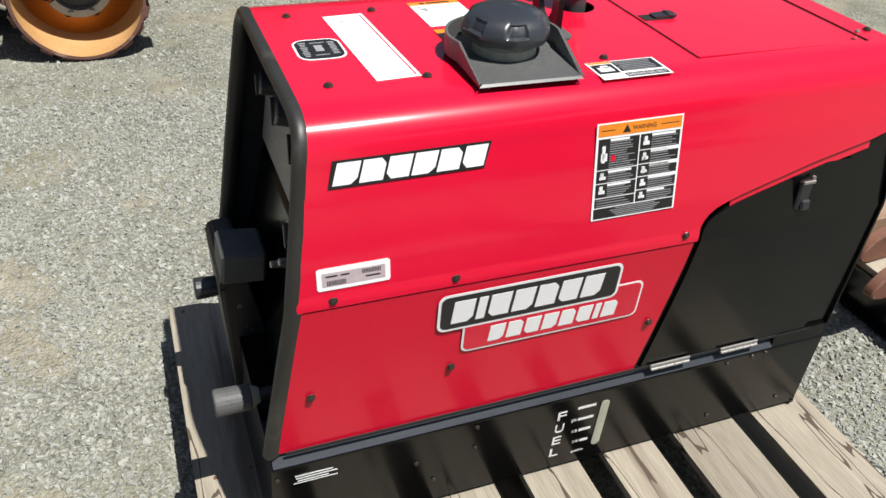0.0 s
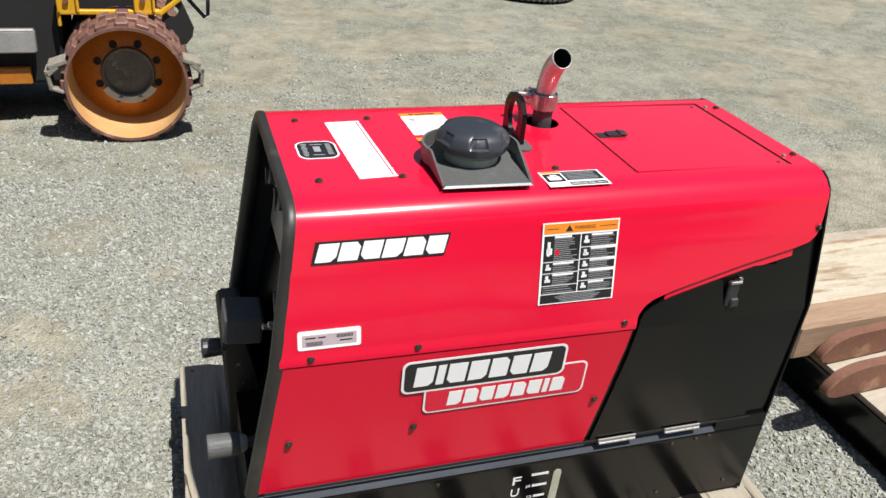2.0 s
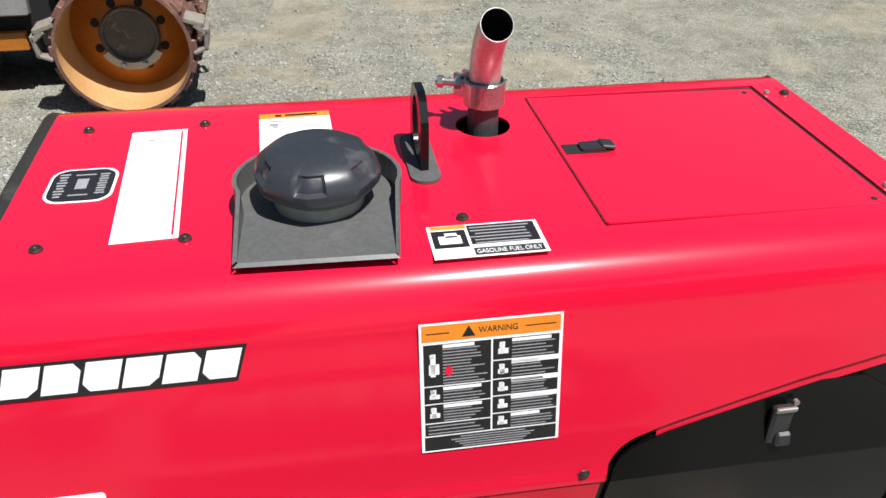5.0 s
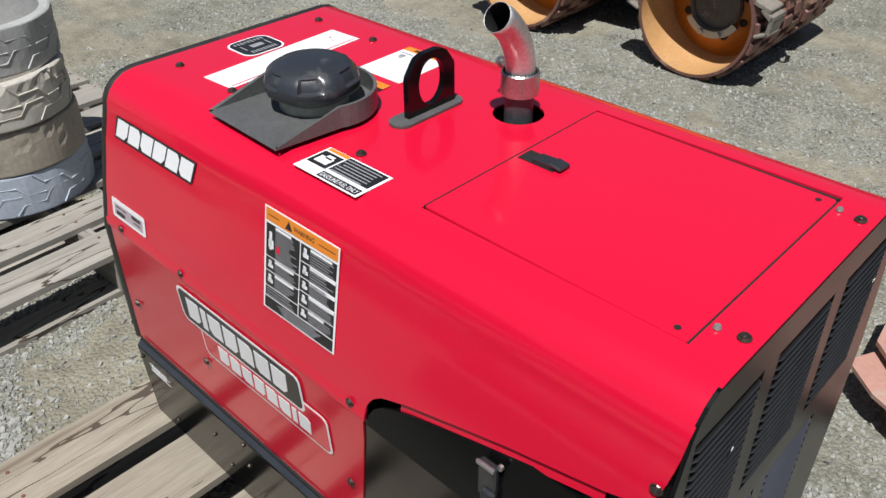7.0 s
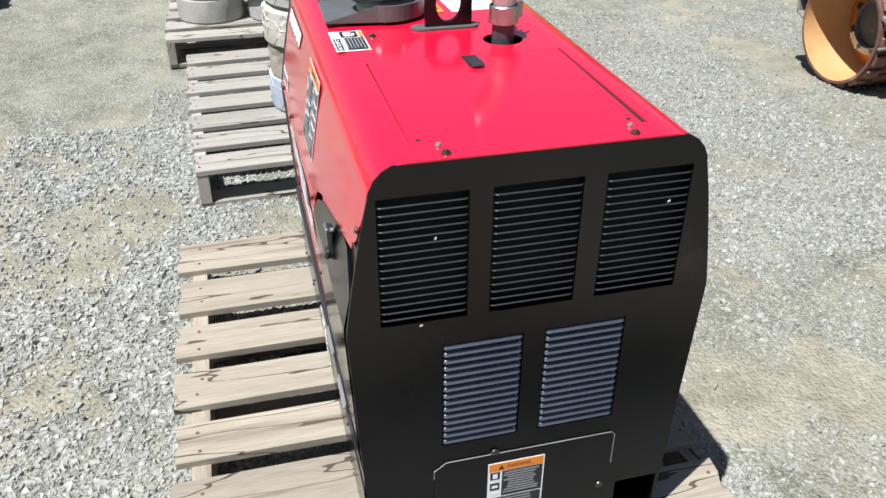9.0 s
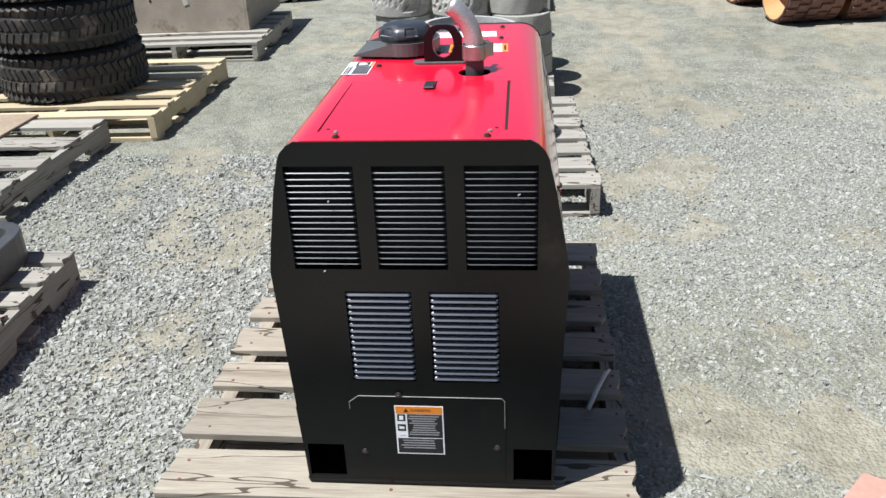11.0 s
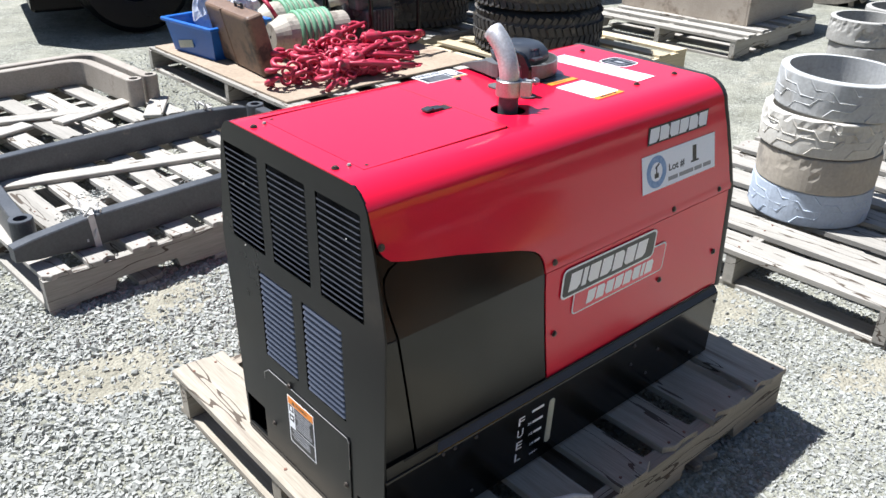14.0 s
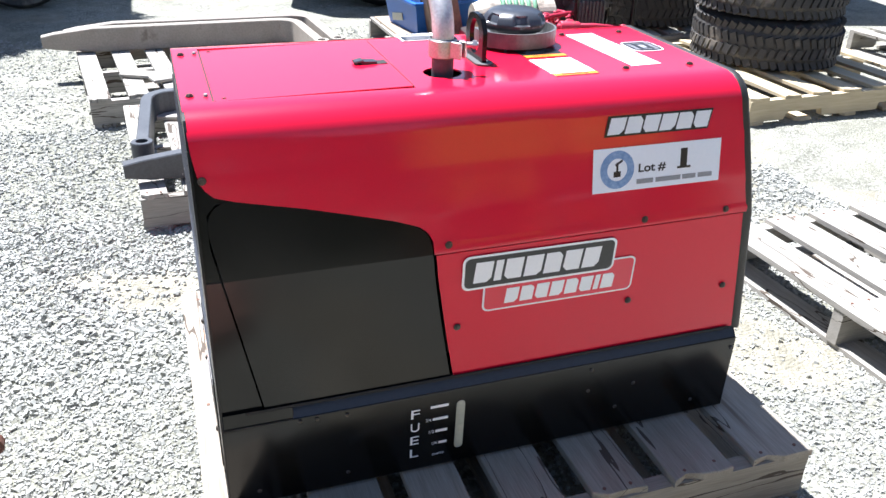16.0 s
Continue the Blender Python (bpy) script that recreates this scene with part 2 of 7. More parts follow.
YELLOW = material("yellow_machine_paint", (0.679, 0.383, 0.017), (0.574, 0.304, 0.013), rough=0.38, scale=5, fine=120, bump=0.1, spots=(0.304, 0.209, 0.087), spot_scale=6, spot_at=0.68)
GREYMETAL = material("grey_sheet_metal", (0.36, 0.35, 0.33), (0.25, 0.24, 0.23), rough=0.5, metal=0.5, scale=9, fine=150, bump=0.2)
BLUE = material("blue_tote_plastic", (0.02, 0.13, 0.46), (0.016, 0.10, 0.38), rough=0.4, scale=6, fine=160, bump=0.1)
BAG = material("white_plastic_bag", (0.75, 0.76, 0.80), (0.60, 0.62, 0.68), rough=0.35, scale=14, fine=60, bump=0.6, depth=0.01)
TANK = material("dull_tank_paint", (0.15, 0.165, 0.18), (0.09, 0.10, 0.11), rough=0.5, scale=10, fine=90, bump=0.2, spots=(0.26, 0.25, 0.23), spot_scale=9, spot_at=0.6)
BINDER = material("red_binder_paint", (0.46, 0.030, 0.065), (0.32, 0.02, 0.045), rough=0.45, scale=20, fine=160, bump=0.3, spots=(0.16, 0.07, 0.06), spot_scale=18, spot_at=0.62)
GREENHOSE = material("green_hose", (0.16, 0.35, 0.20), (0.10, 0.24, 0.14), rough=0.6, scale=12, fine=120, bump=0.3)
DUSTY = material("dusty_cast_metal", (0.42, 0.38, 0.31), (0.30, 0.27, 0.22), rough=0.7, metal=0.2, scale=10, fine=90, bump=0.4, spots=(0.18, 0.15, 0.12), spot_scale=9, spot_at=0.58)
ENGINE = material("engine_grey", (0.13, 0.13, 0.125), (0.07, 0.07, 0.068), rough=0.55, metal=0.3, scale=14, fine=120, bump=0.3, spots=(0.28, 0.26, 0.22), spot_scale=12, spot_at=0.6)
VEHICLE = material("black_vehicle_paint", (0.005, 0.005, 0.0055), (0.003, 0.003, 0.0035), rough=0.3, spec=0.2, scale=3, fine=100, bump=0.05)
BROWNP = material("brown_stained_tank", (0.19, 0.115, 0.07), (0.12, 0.075, 0.05), rough=0.55, scale=4, fine=70, bump=0.3, spots=(0.05, 0.035, 0.025), spot_scale=5, spot_at=0.54)
STRAP = material("white_strap", (0.62, 0.60, 0.55), (0.48, 0.46, 0.42), rough=0.7, scale=30, fine=300, bump=0.3)
STONE = material("gravel_stone", (0.331, 0.331, 0.298), (0.258, 0.258, 0.228), rough=0.85, scale=60, fine=300, bump=0.3, depth=0.0008, island=0.26)
LIP = material("black_enamel_lip", (0.026, 0.027, 0.029), (0.018, 0.018, 0.020), rough=0.30, spec=1.0, scale=20, fine=400, bump=0.0, rvar=0.03)
DUSTRUBBER = material("dust_caked_rubber", (0.26, 0.235, 0.195), (0.16, 0.145, 0.12), rough=0.9, scale=8, fine=70, bump=0.5, depth=0.004, spots=(0.10, 0.09, 0.08), spot_scale=6, spot_at=0.58)


# ---- mesh helpers ----
def finish(name, bm, mat, smooth=False):
    bmesh.ops.recalc_face_normals(bm, faces=bm.faces)
    me = bpy.data.meshes.new(name)
    bm.to_mesh(me)
    bm.free()
    for m in (mat if isinstance(mat, (list, tuple)) else [mat]):
        me.materials.append(m)
    if smooth:
        for p in me.polygons:
            p.use_smooth = True
    return me


def part(name, bm, mat, parent, label="", smooth=False, at=None):
    """One mesh object under a thing or a part."""
    me = bm if isinstance(bm, bpy.types.Mesh) else finish(name, bm, mat, smooth)
    ob = new(name, me)
    ob.parent = parent
    if at is not None:
        ob.matrix_basis = at
    if label:
        tagged(ob, label)
    return ob


def thing(name, at, label, category, group="", kind=""):
    ob = new(name)
    ob.empty_display_size = 0.1
    ob.matrix_basis = at
    return tagged(ob, label, category, group, kind)


def alone(name, bm, mat, at, label, category, group="", kind="", smooth=False):
    ob = new(name, bm if isinstance(bm, bpy.types.Mesh) else finish(name, bm, mat, smooth))
    ob.matrix_basis = at
    return tagged(ob, label, category, group, kind)


def box(bm, size, centre=(0, 0, 0), rot=None, bevel=0.0, seg=1):
    m = Matrix.Translation(centre) @ (rot or Matrix.Identity(4)) @ Matrix.Diagonal((*size, 1))
    vs = bmesh.ops.create_cube(bm, size=1, matrix=m)["verts"]
    if bevel:
        es = list({e for v in vs for e in v.link_edges})
        bmesh.ops.bevel(bm, geom=es, offset=bevel, segments=seg, affect="EDGES", profile=0.5)
    return bm


def boxes(*items, bevel=0.0):
    bm = bmesh.new()
    for it in items:
        box(bm, it[0], it[1], it[2] if len(it) > 2 else None, bevel)
    return bm


def cyl(bm, r, depth, centre=(0, 0, 0), rot=None, seg=20, r2=None, bevel=0.0):
    m = Matrix.Translation(centre) @ (rot or Matrix.Identity(4))
    vs = bmesh.ops.create_cone(bm, cap_ends=True, segments=seg, radius1=r, radius2=r if r2 is None else r2, depth=depth, matrix=m)["verts"]
    if bevel:
        es = [e for e in {e for v in vs for e in v.link_edges} if any(len(f.verts) > 4 for f in e.link_faces)]
        bmesh.ops.bevel(bm, geom=es, offset=bevel, segments=2, affect="EDGES", profile=0.5)
    return bm


def R(rx=0, ry=0, rz=0):
    return pose(0, 0, 0, rx, ry, rz)


def lathe(bm, prof, seg=32, closed=False, m=None):
    """Turns a profile of (r, z) about z."""
    m = m or Matrix.Identity(4)
    rings = [[bm.verts.new(m @ Vector((r * math.cos(2 * math.pi * k / seg), r * math.sin(2 * math.pi * k / seg), z))) for k in range(seg)] for r, z in prof]
    pairs = list(zip(rings, rings[1:])) + ([(rings[-1], rings[0])] if closed else [])
    for a, b in pairs:
        for k in range(seg):
            bm.faces.new((a[k], a[(k + 1) % seg], b[(k + 1) % seg], b[k]))
    return bm


def tube(bm, pts, r, seg=10, cap=True):
    """A round tube along points; r may be a list."""
    pts = [Vector(p) for p in pts]
    rs = r if isinstance(r, (list, tuple)) else [r] * len(pts)
    prev, up = None, Vector((0.13, 0.31, 0.94)).normalized()
    rings = []
    for i, p in enumerate(pts):
        d = (pts[min(i + 1, len(pts) - 1)] - pts[max(i - 1, 0)]).normalized()
        if abs(d.dot(up)) > 0.95:
            up = Vector((0.9, 0.2, 0.1)).normalized()
        a = d.cross(up).normalized() if prev is None else (prev - d * prev.dot(d)).normalized()
        prev, b = a, d.cross(a)
        rings.append([bm.verts.new(p + rs[i] * (math.cos(2 * math.pi * k / seg) * a + math.sin(2 * math.pi * k / seg) * b)) for k in range(seg)])
    for a, b in zip(rings, rings[1:]):
        for k in range(seg):
            bm.faces.new((a[k], a[(k + 1) % seg], b[(k + 1) % seg], b[k]))
    if cap:
        bm.faces.new(rings[0]), bm.faces.new(rings[-1])
    return bm


def plate(bm, outline, thick, m=None):
    """A flat plate: an outline in x, y, extruded along z."""
    m = m or Matrix.Identity(4)
    lo = [bm.verts.new(m @ Vector((x, y, 0))) for x, y in outline]
    hi = [bm.verts.new(m @ Vector((x, y, thick))) for x, y in outline]
    bm.faces.new(lo), bm.faces.new(hi)
    for k in range(len(lo)):
        j = (k + 1) % len(lo)
        bm.faces.new((lo[k], lo[j], hi[j], hi[k]))
    return bm


def rounded(w, h, r, seg=5, cx=0, cy=0):
    pts = []
    for sx, sy, a0 in ((1, 1, 0), (-1, 1, 90), (-1, -1, 180), (1, -1, 270)):
        for k in range(seg + 1):
            a = radians(a0 + 90 * k / seg)
            pts.append((cx + sx * (w / 2 - r) + r * math.cos(a), cy + sy * (h / 2 - r) + r * math.sin(a)))
    return pts


def interp(x, table):
    for (a, fa), (b, fb) in zip(table, table[1:]):
        if a <= x <= b:
            return fa + (fb - fa) * (x - a) / (b - a)
    return table[0][1] if x < table[0][0] else table[-1][1]


def lettering(text, size, thick, bold=0.0):
    """Words in the built-in font as a mesh lying in x, y from the lower left corner."""
    cu = bpy.data.curves.new("lettering", "FONT")
    cu.body, cu.size, cu.extrude, cu.offset = text, size, thick / 2, bold
    ob = bpy.data.objects.new("lettering", cu)
    scene.collection.objects.link(ob)
    bpy.context.view_layer.update()
    me = bpy.data.meshes.new_from_object(ob.evaluated_get(bpy.context.evaluated_depsgraph_get()))
    bpy.data.objects.remove(ob)
    xs = [v.co.x for v in me.vertices]
    lo, wid = min(xs), max(xs) - min(xs)
    me.transform(Matrix.Translation((-lo, 0, 0)))
    me["wide"] = wid
    return me


def written(name, text, height, width, thick, mat, parent, at, label="", bold=0.0):
    """Writing of a given capital height and width."""
    me = lettering(text, height / 0.70, thick, bold * height)
    me.transform(Matrix.Diagonal((width / me["wide"], 1, 1, 1)))
    me.materials.clear()
    me.materials.append(mat)
    return part(name, me, mat, parent, label, at=at)


# ---- the welder-generator ----
BASE = PT
PROF = [(0.37, 0.251), (0.645, 0.2656), (0.656, 0.2650), (0.661, 0.2632), (0.715, 0.256), (0.80, 0.241), (0.845, 0.231)]
SHOULDER = [(0.2285, 0.862), (0.222, 0.876), (0.211, 0.888), (0.196, 0.8965), (0.178, 0.90)]
FRONT = [(0.158, -0.548), (0.377, -0.532), (0.646, -0.487), (0.887, -0.453), (0.90, -0.452)]
HOODEDGE = [(0.645, 0.142), (0.669, 0.144), (0.685, 0.152), (0.697, 0.168), (0.703, 0.184), (0.712, 0.210), (0.728, 0.272),
            (0.748, 0.352), (0.762, 0.420), (0.771, 0.462), (0.779, 0.488), (0.79, 0.500), (0.80, 0.506), (0.82, 0.511), (0.85, 0.515), (0.9, 0.518)]
DOOREDGE = [(0.37, 0.096), (0.49, 0.119), (0.60, 0.137), (0.645, 0.142)] + HOODEDGE[1:]


def flank(z):
    return interp(z, PROF)


def door_half(z):
    return flank(z) if z < 0.645 else 0.265 - 0.205 * (z - 0.645)


def drop(bm):
    bmesh.ops.translate(bm, verts=bm.verts, vec=(0, 0, -BASE))
    return bm


welder = thing("welder_generator", pose(0.005, 0, BASE) @ Matrix.Diagonal((0.99, 1.012, 1, 1)), "red and black engine-driven welder generator standing on a wooden pallet", "welder generator")


def loft(stations, us, skip=None):
    """A sheet through stations of (y, z, x from, x to)."""
    bm = bmesh.new()
    grid = [[bm.verts.new((a + (b - a) * u, y, z)) for u in us] for y, z, a, b in stations]
    for i in range(len(grid) - 1):
        for k in range(len(us) - 1):
            if not skip or not skip(i, k):
                bm.faces.new((grid[i][k], grid[i][k + 1], grid[i + 1][k + 1], grid[i + 1][k]))
    return bm, grid


def side_sheet(zs, x0, x1, s, proud=0.0, n=12, half=flank):
    return loft([(s * (half(z) + proud), z, x0(z), x1(z)) for z in zs], [k / n for k in range(n + 1)])[0]


def thicken(ob, t, offset=-1.0, crisp=False):
    md = ob.modifiers.new("thickness", "SOLIDIFY")
    md.thickness, md.offset = t, offset
    if crisp:
        ob.modifiers.new("crisp_edges", "EDGE_SPLIT").split_angle = radians(40)
    return ob


# hood: both flanks, shoulders and top in one bent sheet, with the round exhaust opening
HX, HY, HR = 0.073, 0.083, 0.034
flank_z = [0.645, 0.656, 0.661, 0.669, 0.679, 0.688, 0.697, 0.703, 0.712, 0.722, 0.735, 0.748, 0.760, 0.770, 0.779, 0.79, 0.80, 0.815, 0.83, 0.845]
half = [(flank(z), z) for z in flank_z] + SHOULDER + [(0.1590, 0.90), (HY + 0.045, 0.90), (HY - 0.045, 0.90)]
sect = [(-y, z) for y, z in half[:-3]] + [(-0.1650, 0.90), (-0.08, 0.90)] + [(y, z) for y, z in reversed(half)]
sts = [(y, z, interp(z, FRONT), interp(z, HOODEDGE)) for y, z in sect]
x0, x1 = interp(0.9, FRONT), interp(0.9, HOODEDGE)
ua, ub = (HX - 0.045 - x0) / (x1 - x0), (HX + 0.045 - x0) / (x1 - x0)
HATCH = (0.1455, 0.4715)      # the hatch opening along x
va, vb = ((x - x0) / (x1 - x0) for x in HATCH)
us = sorted([k / 22 for k in range(23) if all(abs(k / 22 - u) > 0.02 for u in (ua, ub, va, vb)) and not ua < k / 22 < ub] + [ua, ub, va, vb])
ia = next(i for i, (y, z) in enumerate(sect) if abs(y - (HY - 0.045)) < 1e-6 and z > 0.89)
ka = us.index(ua)
ja, jb = us.index(va), us.index(vb)
i0 = next(i for i, (y, z) in enumerate(sect) if abs(y + 0.1650) < 1e-6)
i1 = next(i for i, (y, z) in enumerate(sect) if abs(y - 0.1590) < 1e-6 and z > 0.89)
bm, grid = loft(sts, us, lambda i, k: (i == ia and k == ka) or (i0 <= i < i1 and ja <= k < jb))
ring = [bm.verts.new((HX + HR * math.cos(a), HY + HR * math.sin(a), 0.90)) for a in (2 * math.pi * j / 24 for j in range(24))]
corner = {225: grid[ia][ka], 315: grid[ia][ka + 1], 45: grid[ia + 1][ka + 1], 135: grid[ia + 1][ka]}
for a0 in (45, 135, 225, 315):
    j0 = a0 * 24 // 360
    for j in range(j0, j0 + 6):
        bm.faces.new((ring[j % 24], ring[(j + 1) % 24], corner[a0 if j < j0 + 3 else (a0 + 90) % 360]))
    bm.faces.new((ring[(j0 + 3) % 24], corner[(a0 + 90) % 360], corner[a0]))
for v in bm.verts:
    if v.co.z < 0.70:
        v.co.z += 0.0048 * max(0.0, min(1.0, (0.14 - v.co.x) / 0.63)) * min(1.0, (0.70 - v.co.z) / 0.04)
hood = part("hood", drop(bm), RED, welder, "glossy red sheet steel hood", smooth=True)
thicken(hood, 0.003, crisp=True)
bm = bmesh.new()
edge_zx = [(x, z) for z, x in HOODEDGE]
strip = []
for k in range(25):
    x = 0.196 + 0.262 * k / 24
    z = interp(x, edge_zx)
    strip.append([bm.verts.new((x, -(flank(zz) - 0.0048), zz)) for zz in (z + 0.010, z - 0.017)])
for a, b in zip(strip, strip[1:]):
    bm.faces.new((a[0], a[1], b[1], b[0]))
thicken(part("hood_flange", drop(bm), RED, hood, "red inner flange under the hood edge"), 0.0015)
# lower red panels
for s in (-1, 1):
    bm = side_sheet([0.377, 0.40, 0.47, 0.54, 0.60, 0.642], lambda z: interp(z, FRONT) + 0.001, lambda z: interp(z, DOOREDGE) - 0.004, s, -0.0015)
    for v in bm.verts:
        if v.co.z > 0.63:
            v.co.z += 0.0048 * max(0.0, min(1.0, (0.14 - v.co.x) / 0.63))
    thicken(part("side_panel", drop(bm), REDPANEL, welder, "lower red side panel", smooth=True), 0.003, crisp=True)

# near-black block that fills the inside, in place of the engine in shade
part("engine_block", drop(boxes(((0.74, 0.38, 0.46), (0.085, 0, 0.608)), bevel=0.01)), DARK, welder)

# engine doors
DOORB = [(0.37, 0.440), (0.41, 0.447), (0.55, 0.472), (0.66, 0.492), (0.715, 0.502), (0.735, 0.503), (0.748, 0.500), (0.758, 0.493), (0.766, 0.482), (0.770, 0.468)]
DOORA = [(0.37, 0.460), (0.45, 0.470), (0.645, 0.494), (0.70, 0.494), (0.74, 0.43)]
door_z = [0.378, 0.42, 0.50, 0.58, 0.645, 0.660, 0.672, 0.682, 0.690, 0.698, 0.707, 0.722, 0.740]
for s in (-1, 1):
    bm = side_sheet(door_z + ([0.752, 0.762, 0.769] if s > 0 else []), lambda z: interp(z + (0.0015 if s > 0 else 0.0125), DOOREDGE) + (0.0022 if s > 0 else 0.004), lambda z: interp(z, DOORB if s > 0 else DOORA), s, -0.0005 if s > 0 else 0.0015, half=door_half)
    door = part("engine_door", drop(bm), BLACK, welder, "satin black engine door")
    thicken(door, 0.004)
    # fixed black flank behind the door
    bm = side_sheet([0.378, 0.45, 0.55, 0.645, 0.70, 0.75, 0.765, 0.767, 0.78, 0.79, 0.83], lambda z: interp(z + 0.012, DOOREDGE) - 0.010 if s < 0 else interp(z, DOORB) + 0.0034 if z < 0.766 else interp(z, HOODEDGE) - 0.015, lambda z: 0.516, s, -0.0035 if s < 0 else -0.0030, half=lambda z: max(door_half(z), flank(z) - 0.008))
    thicken(part("rear_flank", drop(bm), BLACK, welder), 0.003)
    if s < 0:
        yy = s * door_half(0.70)
        latch = part("door_latch", drop(boxes(((0.024, 0.010, 0.052), (0.333, yy - 0.006, 0.695)), bevel=0.003)), PLASTIC, door, "black spring latch")
        part("latch_plate", drop(boxes(((0.024, 0.004, 0.006), (0.333, yy - 0.0112, 0.7195)), bevel=0.001)), STEEL, latch, "bright worn latch edge")
        part("latch_tongue", drop(boxes(((0.018, 0.008, 0.018), (0.338, yy - 0.012, 0.678), R(-12)), bevel=0.003)), PLASTIC, latch)
        for x, z in ((0.347, 0.722), (0.322, 0.672)):
            part("rivet", drop(cyl(bmesh.new(), 0.0035, 0.004, (x, yy - 0.004, z), R(90), 10)), STEEL, latch)
        for x in (0.163, 0.31):
            bm = boxes(((0.082, 0.003, 0.009), (x, -0.2575, 0.3795)), bevel=0.0008)
            for k in range(5):
                cyl(bm, 0.0026, 0.015, (x - 0.032 + k * 0.016, -0.2595, 0.3745), R(0, 90), 8)
            part("hinge", drop(bm), GREYMETAL, door, "zinc-plated piano hinge piece")

# base with the fuel tank
bm = bmesh.new()
prof = [(0.243, 0.162), (0.247, 0.168), (0.256, 0.345), (0.2557, 0.3485), (0.2545, 0.3505), (0.2395, 0.3710), (0.237, 0.3725), (0.227, 0.374)]
full = [(-y, z) for y, z in prof] + [(y, z) for y, z in reversed(prof)]
xs = (-0.547, 0.516)
rows = [[bm.verts.new((x + (0.008 if x < 0 else 0) * (z - 0.16) / 0.2, y, z)) for y, z in full] for x in xs]
nf = len(full)
for k in range(nf):
    bm.faces.new((rows[0][k], rows[0][(k + 1) % nf], rows[1][(k + 1) % nf], rows[1][k]))
bm.faces.new(rows[0])
base = part("tank_base", drop(bm), BLACK, welder, "black steel tank base with sight gauges")
# thin plates over the ledge carry the painted sky sheen
for s in (-1, 1):
    m = Matrix(((1, 0, 0, -0.012), (0, -s * 0.638, s * 0.770, s * 0.2470), (0, 0.770, 0.638, 0.3608), (0, 0, 0, 1)))
    part("upper_flange", drop(plate(bmesh.new(), [(-0.524, -0.0125), (0.407, -0.0125), (0.407, 0.0125), (-0.524, 0.0125)], 0.0016, m)), FLANGE, base, "blue-grey edge of the base with sky sheen in its colour")
for s in (-1, 1):
    bm = boxes(((0.99, 0.002, 0.0055), (-0.02, s * 0.2535, 0.3775)))
    part("gasket", drop(bm), DARK, base)
for x in (0.46, -0.50):
    for s in (-1, 1):
        part("foot", drop(boxes(((0.05, 0.05, 0.006), (x, s * 0.2, 0.161)))), BLACK, base)

for s in (-1, 1):
    part("lower_flank", drop(boxes(((0.119, 0.016, 0.030), (0.4545, s * 0.2462, 0.3655)))), BLACK, base, "black plate above the base seam")

# rear panel with louvres
GR_Y = [(-0.219, -0.099), (-0.068, 0.055), (0.087, 0.210)]
LG_Y = [(-0.134, -0.014), (0.018, 0.143)]
GR_Z, LG_Z = (0.656, 0.852), (0.416, 0.611)
PK_Y = [(-0.242, -0.168), (0.168, 0.243)]
PK_Z = (0.178, 0.258)
zrow = sorted({0.160, *PK_Z, *LG_Z, *GR_Z, 0.30, 0.36, 0.645, 0.715, 0.80, 0.845, 0.862, 0.876, 0.888, 0.8955})
ycol = sorted({-1.0, 1.0, 0.0, *[v for p in GR_Y + LG_Y + PK_Y for v in p]})


def rear_half(z):
    if z > 0.845:
        return interp(z, [(0.845, 0.231)] + [(b, a) for a, b in SHOULDER]) - 0.001
    return interp(z, [(0.16, 0.247), (0.37, 0.254)] + PROF[1:])


bm = bmesh.new()
vg = [[bm.verts.new((0.512, max(-rear_half(z), min(rear_half(z), y if abs(y) < 1 else y * 9)), z)) for y in ycol] for z in zrow]
for i in range(len(zrow) - 1):
    for k in range(len(ycol) - 1):
        zc, yc = (zrow[i] + zrow[i + 1]) / 2, (ycol[k] + ycol[k + 1]) / 2
        hole = (GR_Z[0] < zc < GR_Z[1] and any(a < yc < b for a, b in GR_Y)) or (LG_Z[0] < zc < LG_Z[1] and any(a < yc < b for a, b in LG_Y)) or \
            (PK_Z[0] < zc < PK_Z[1] and any(a < yc < b for a, b in PK_Y))
        if not hole:
            quad = [vg[i][k], vg[i][k + 1], vg[i + 1][k + 1], vg[i + 1][k]]
            if (quad[0].co - quad[1].co).length > 1e-5 or (quad[2].co - quad[3].co).length > 1e-5:
                bm.faces.new(quad)
bmesh.ops.remove_doubles(bm, verts=bm.verts, dist=1e-5)
rear = part("rear_panel", drop(bm), REARP, welder, "black louvred rear panel", at=Matrix.Translation((0.005, 0, 0.002)))
thicken(rear, 0.004, 0.0)
# near-black sheets stand in for the shade behind the rear openings
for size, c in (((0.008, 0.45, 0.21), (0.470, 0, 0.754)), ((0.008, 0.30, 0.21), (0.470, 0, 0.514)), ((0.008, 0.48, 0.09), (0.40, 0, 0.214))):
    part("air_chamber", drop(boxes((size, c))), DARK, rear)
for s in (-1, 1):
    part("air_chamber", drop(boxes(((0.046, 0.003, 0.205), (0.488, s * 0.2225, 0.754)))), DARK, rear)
NSL = 17
slat_cache = {}


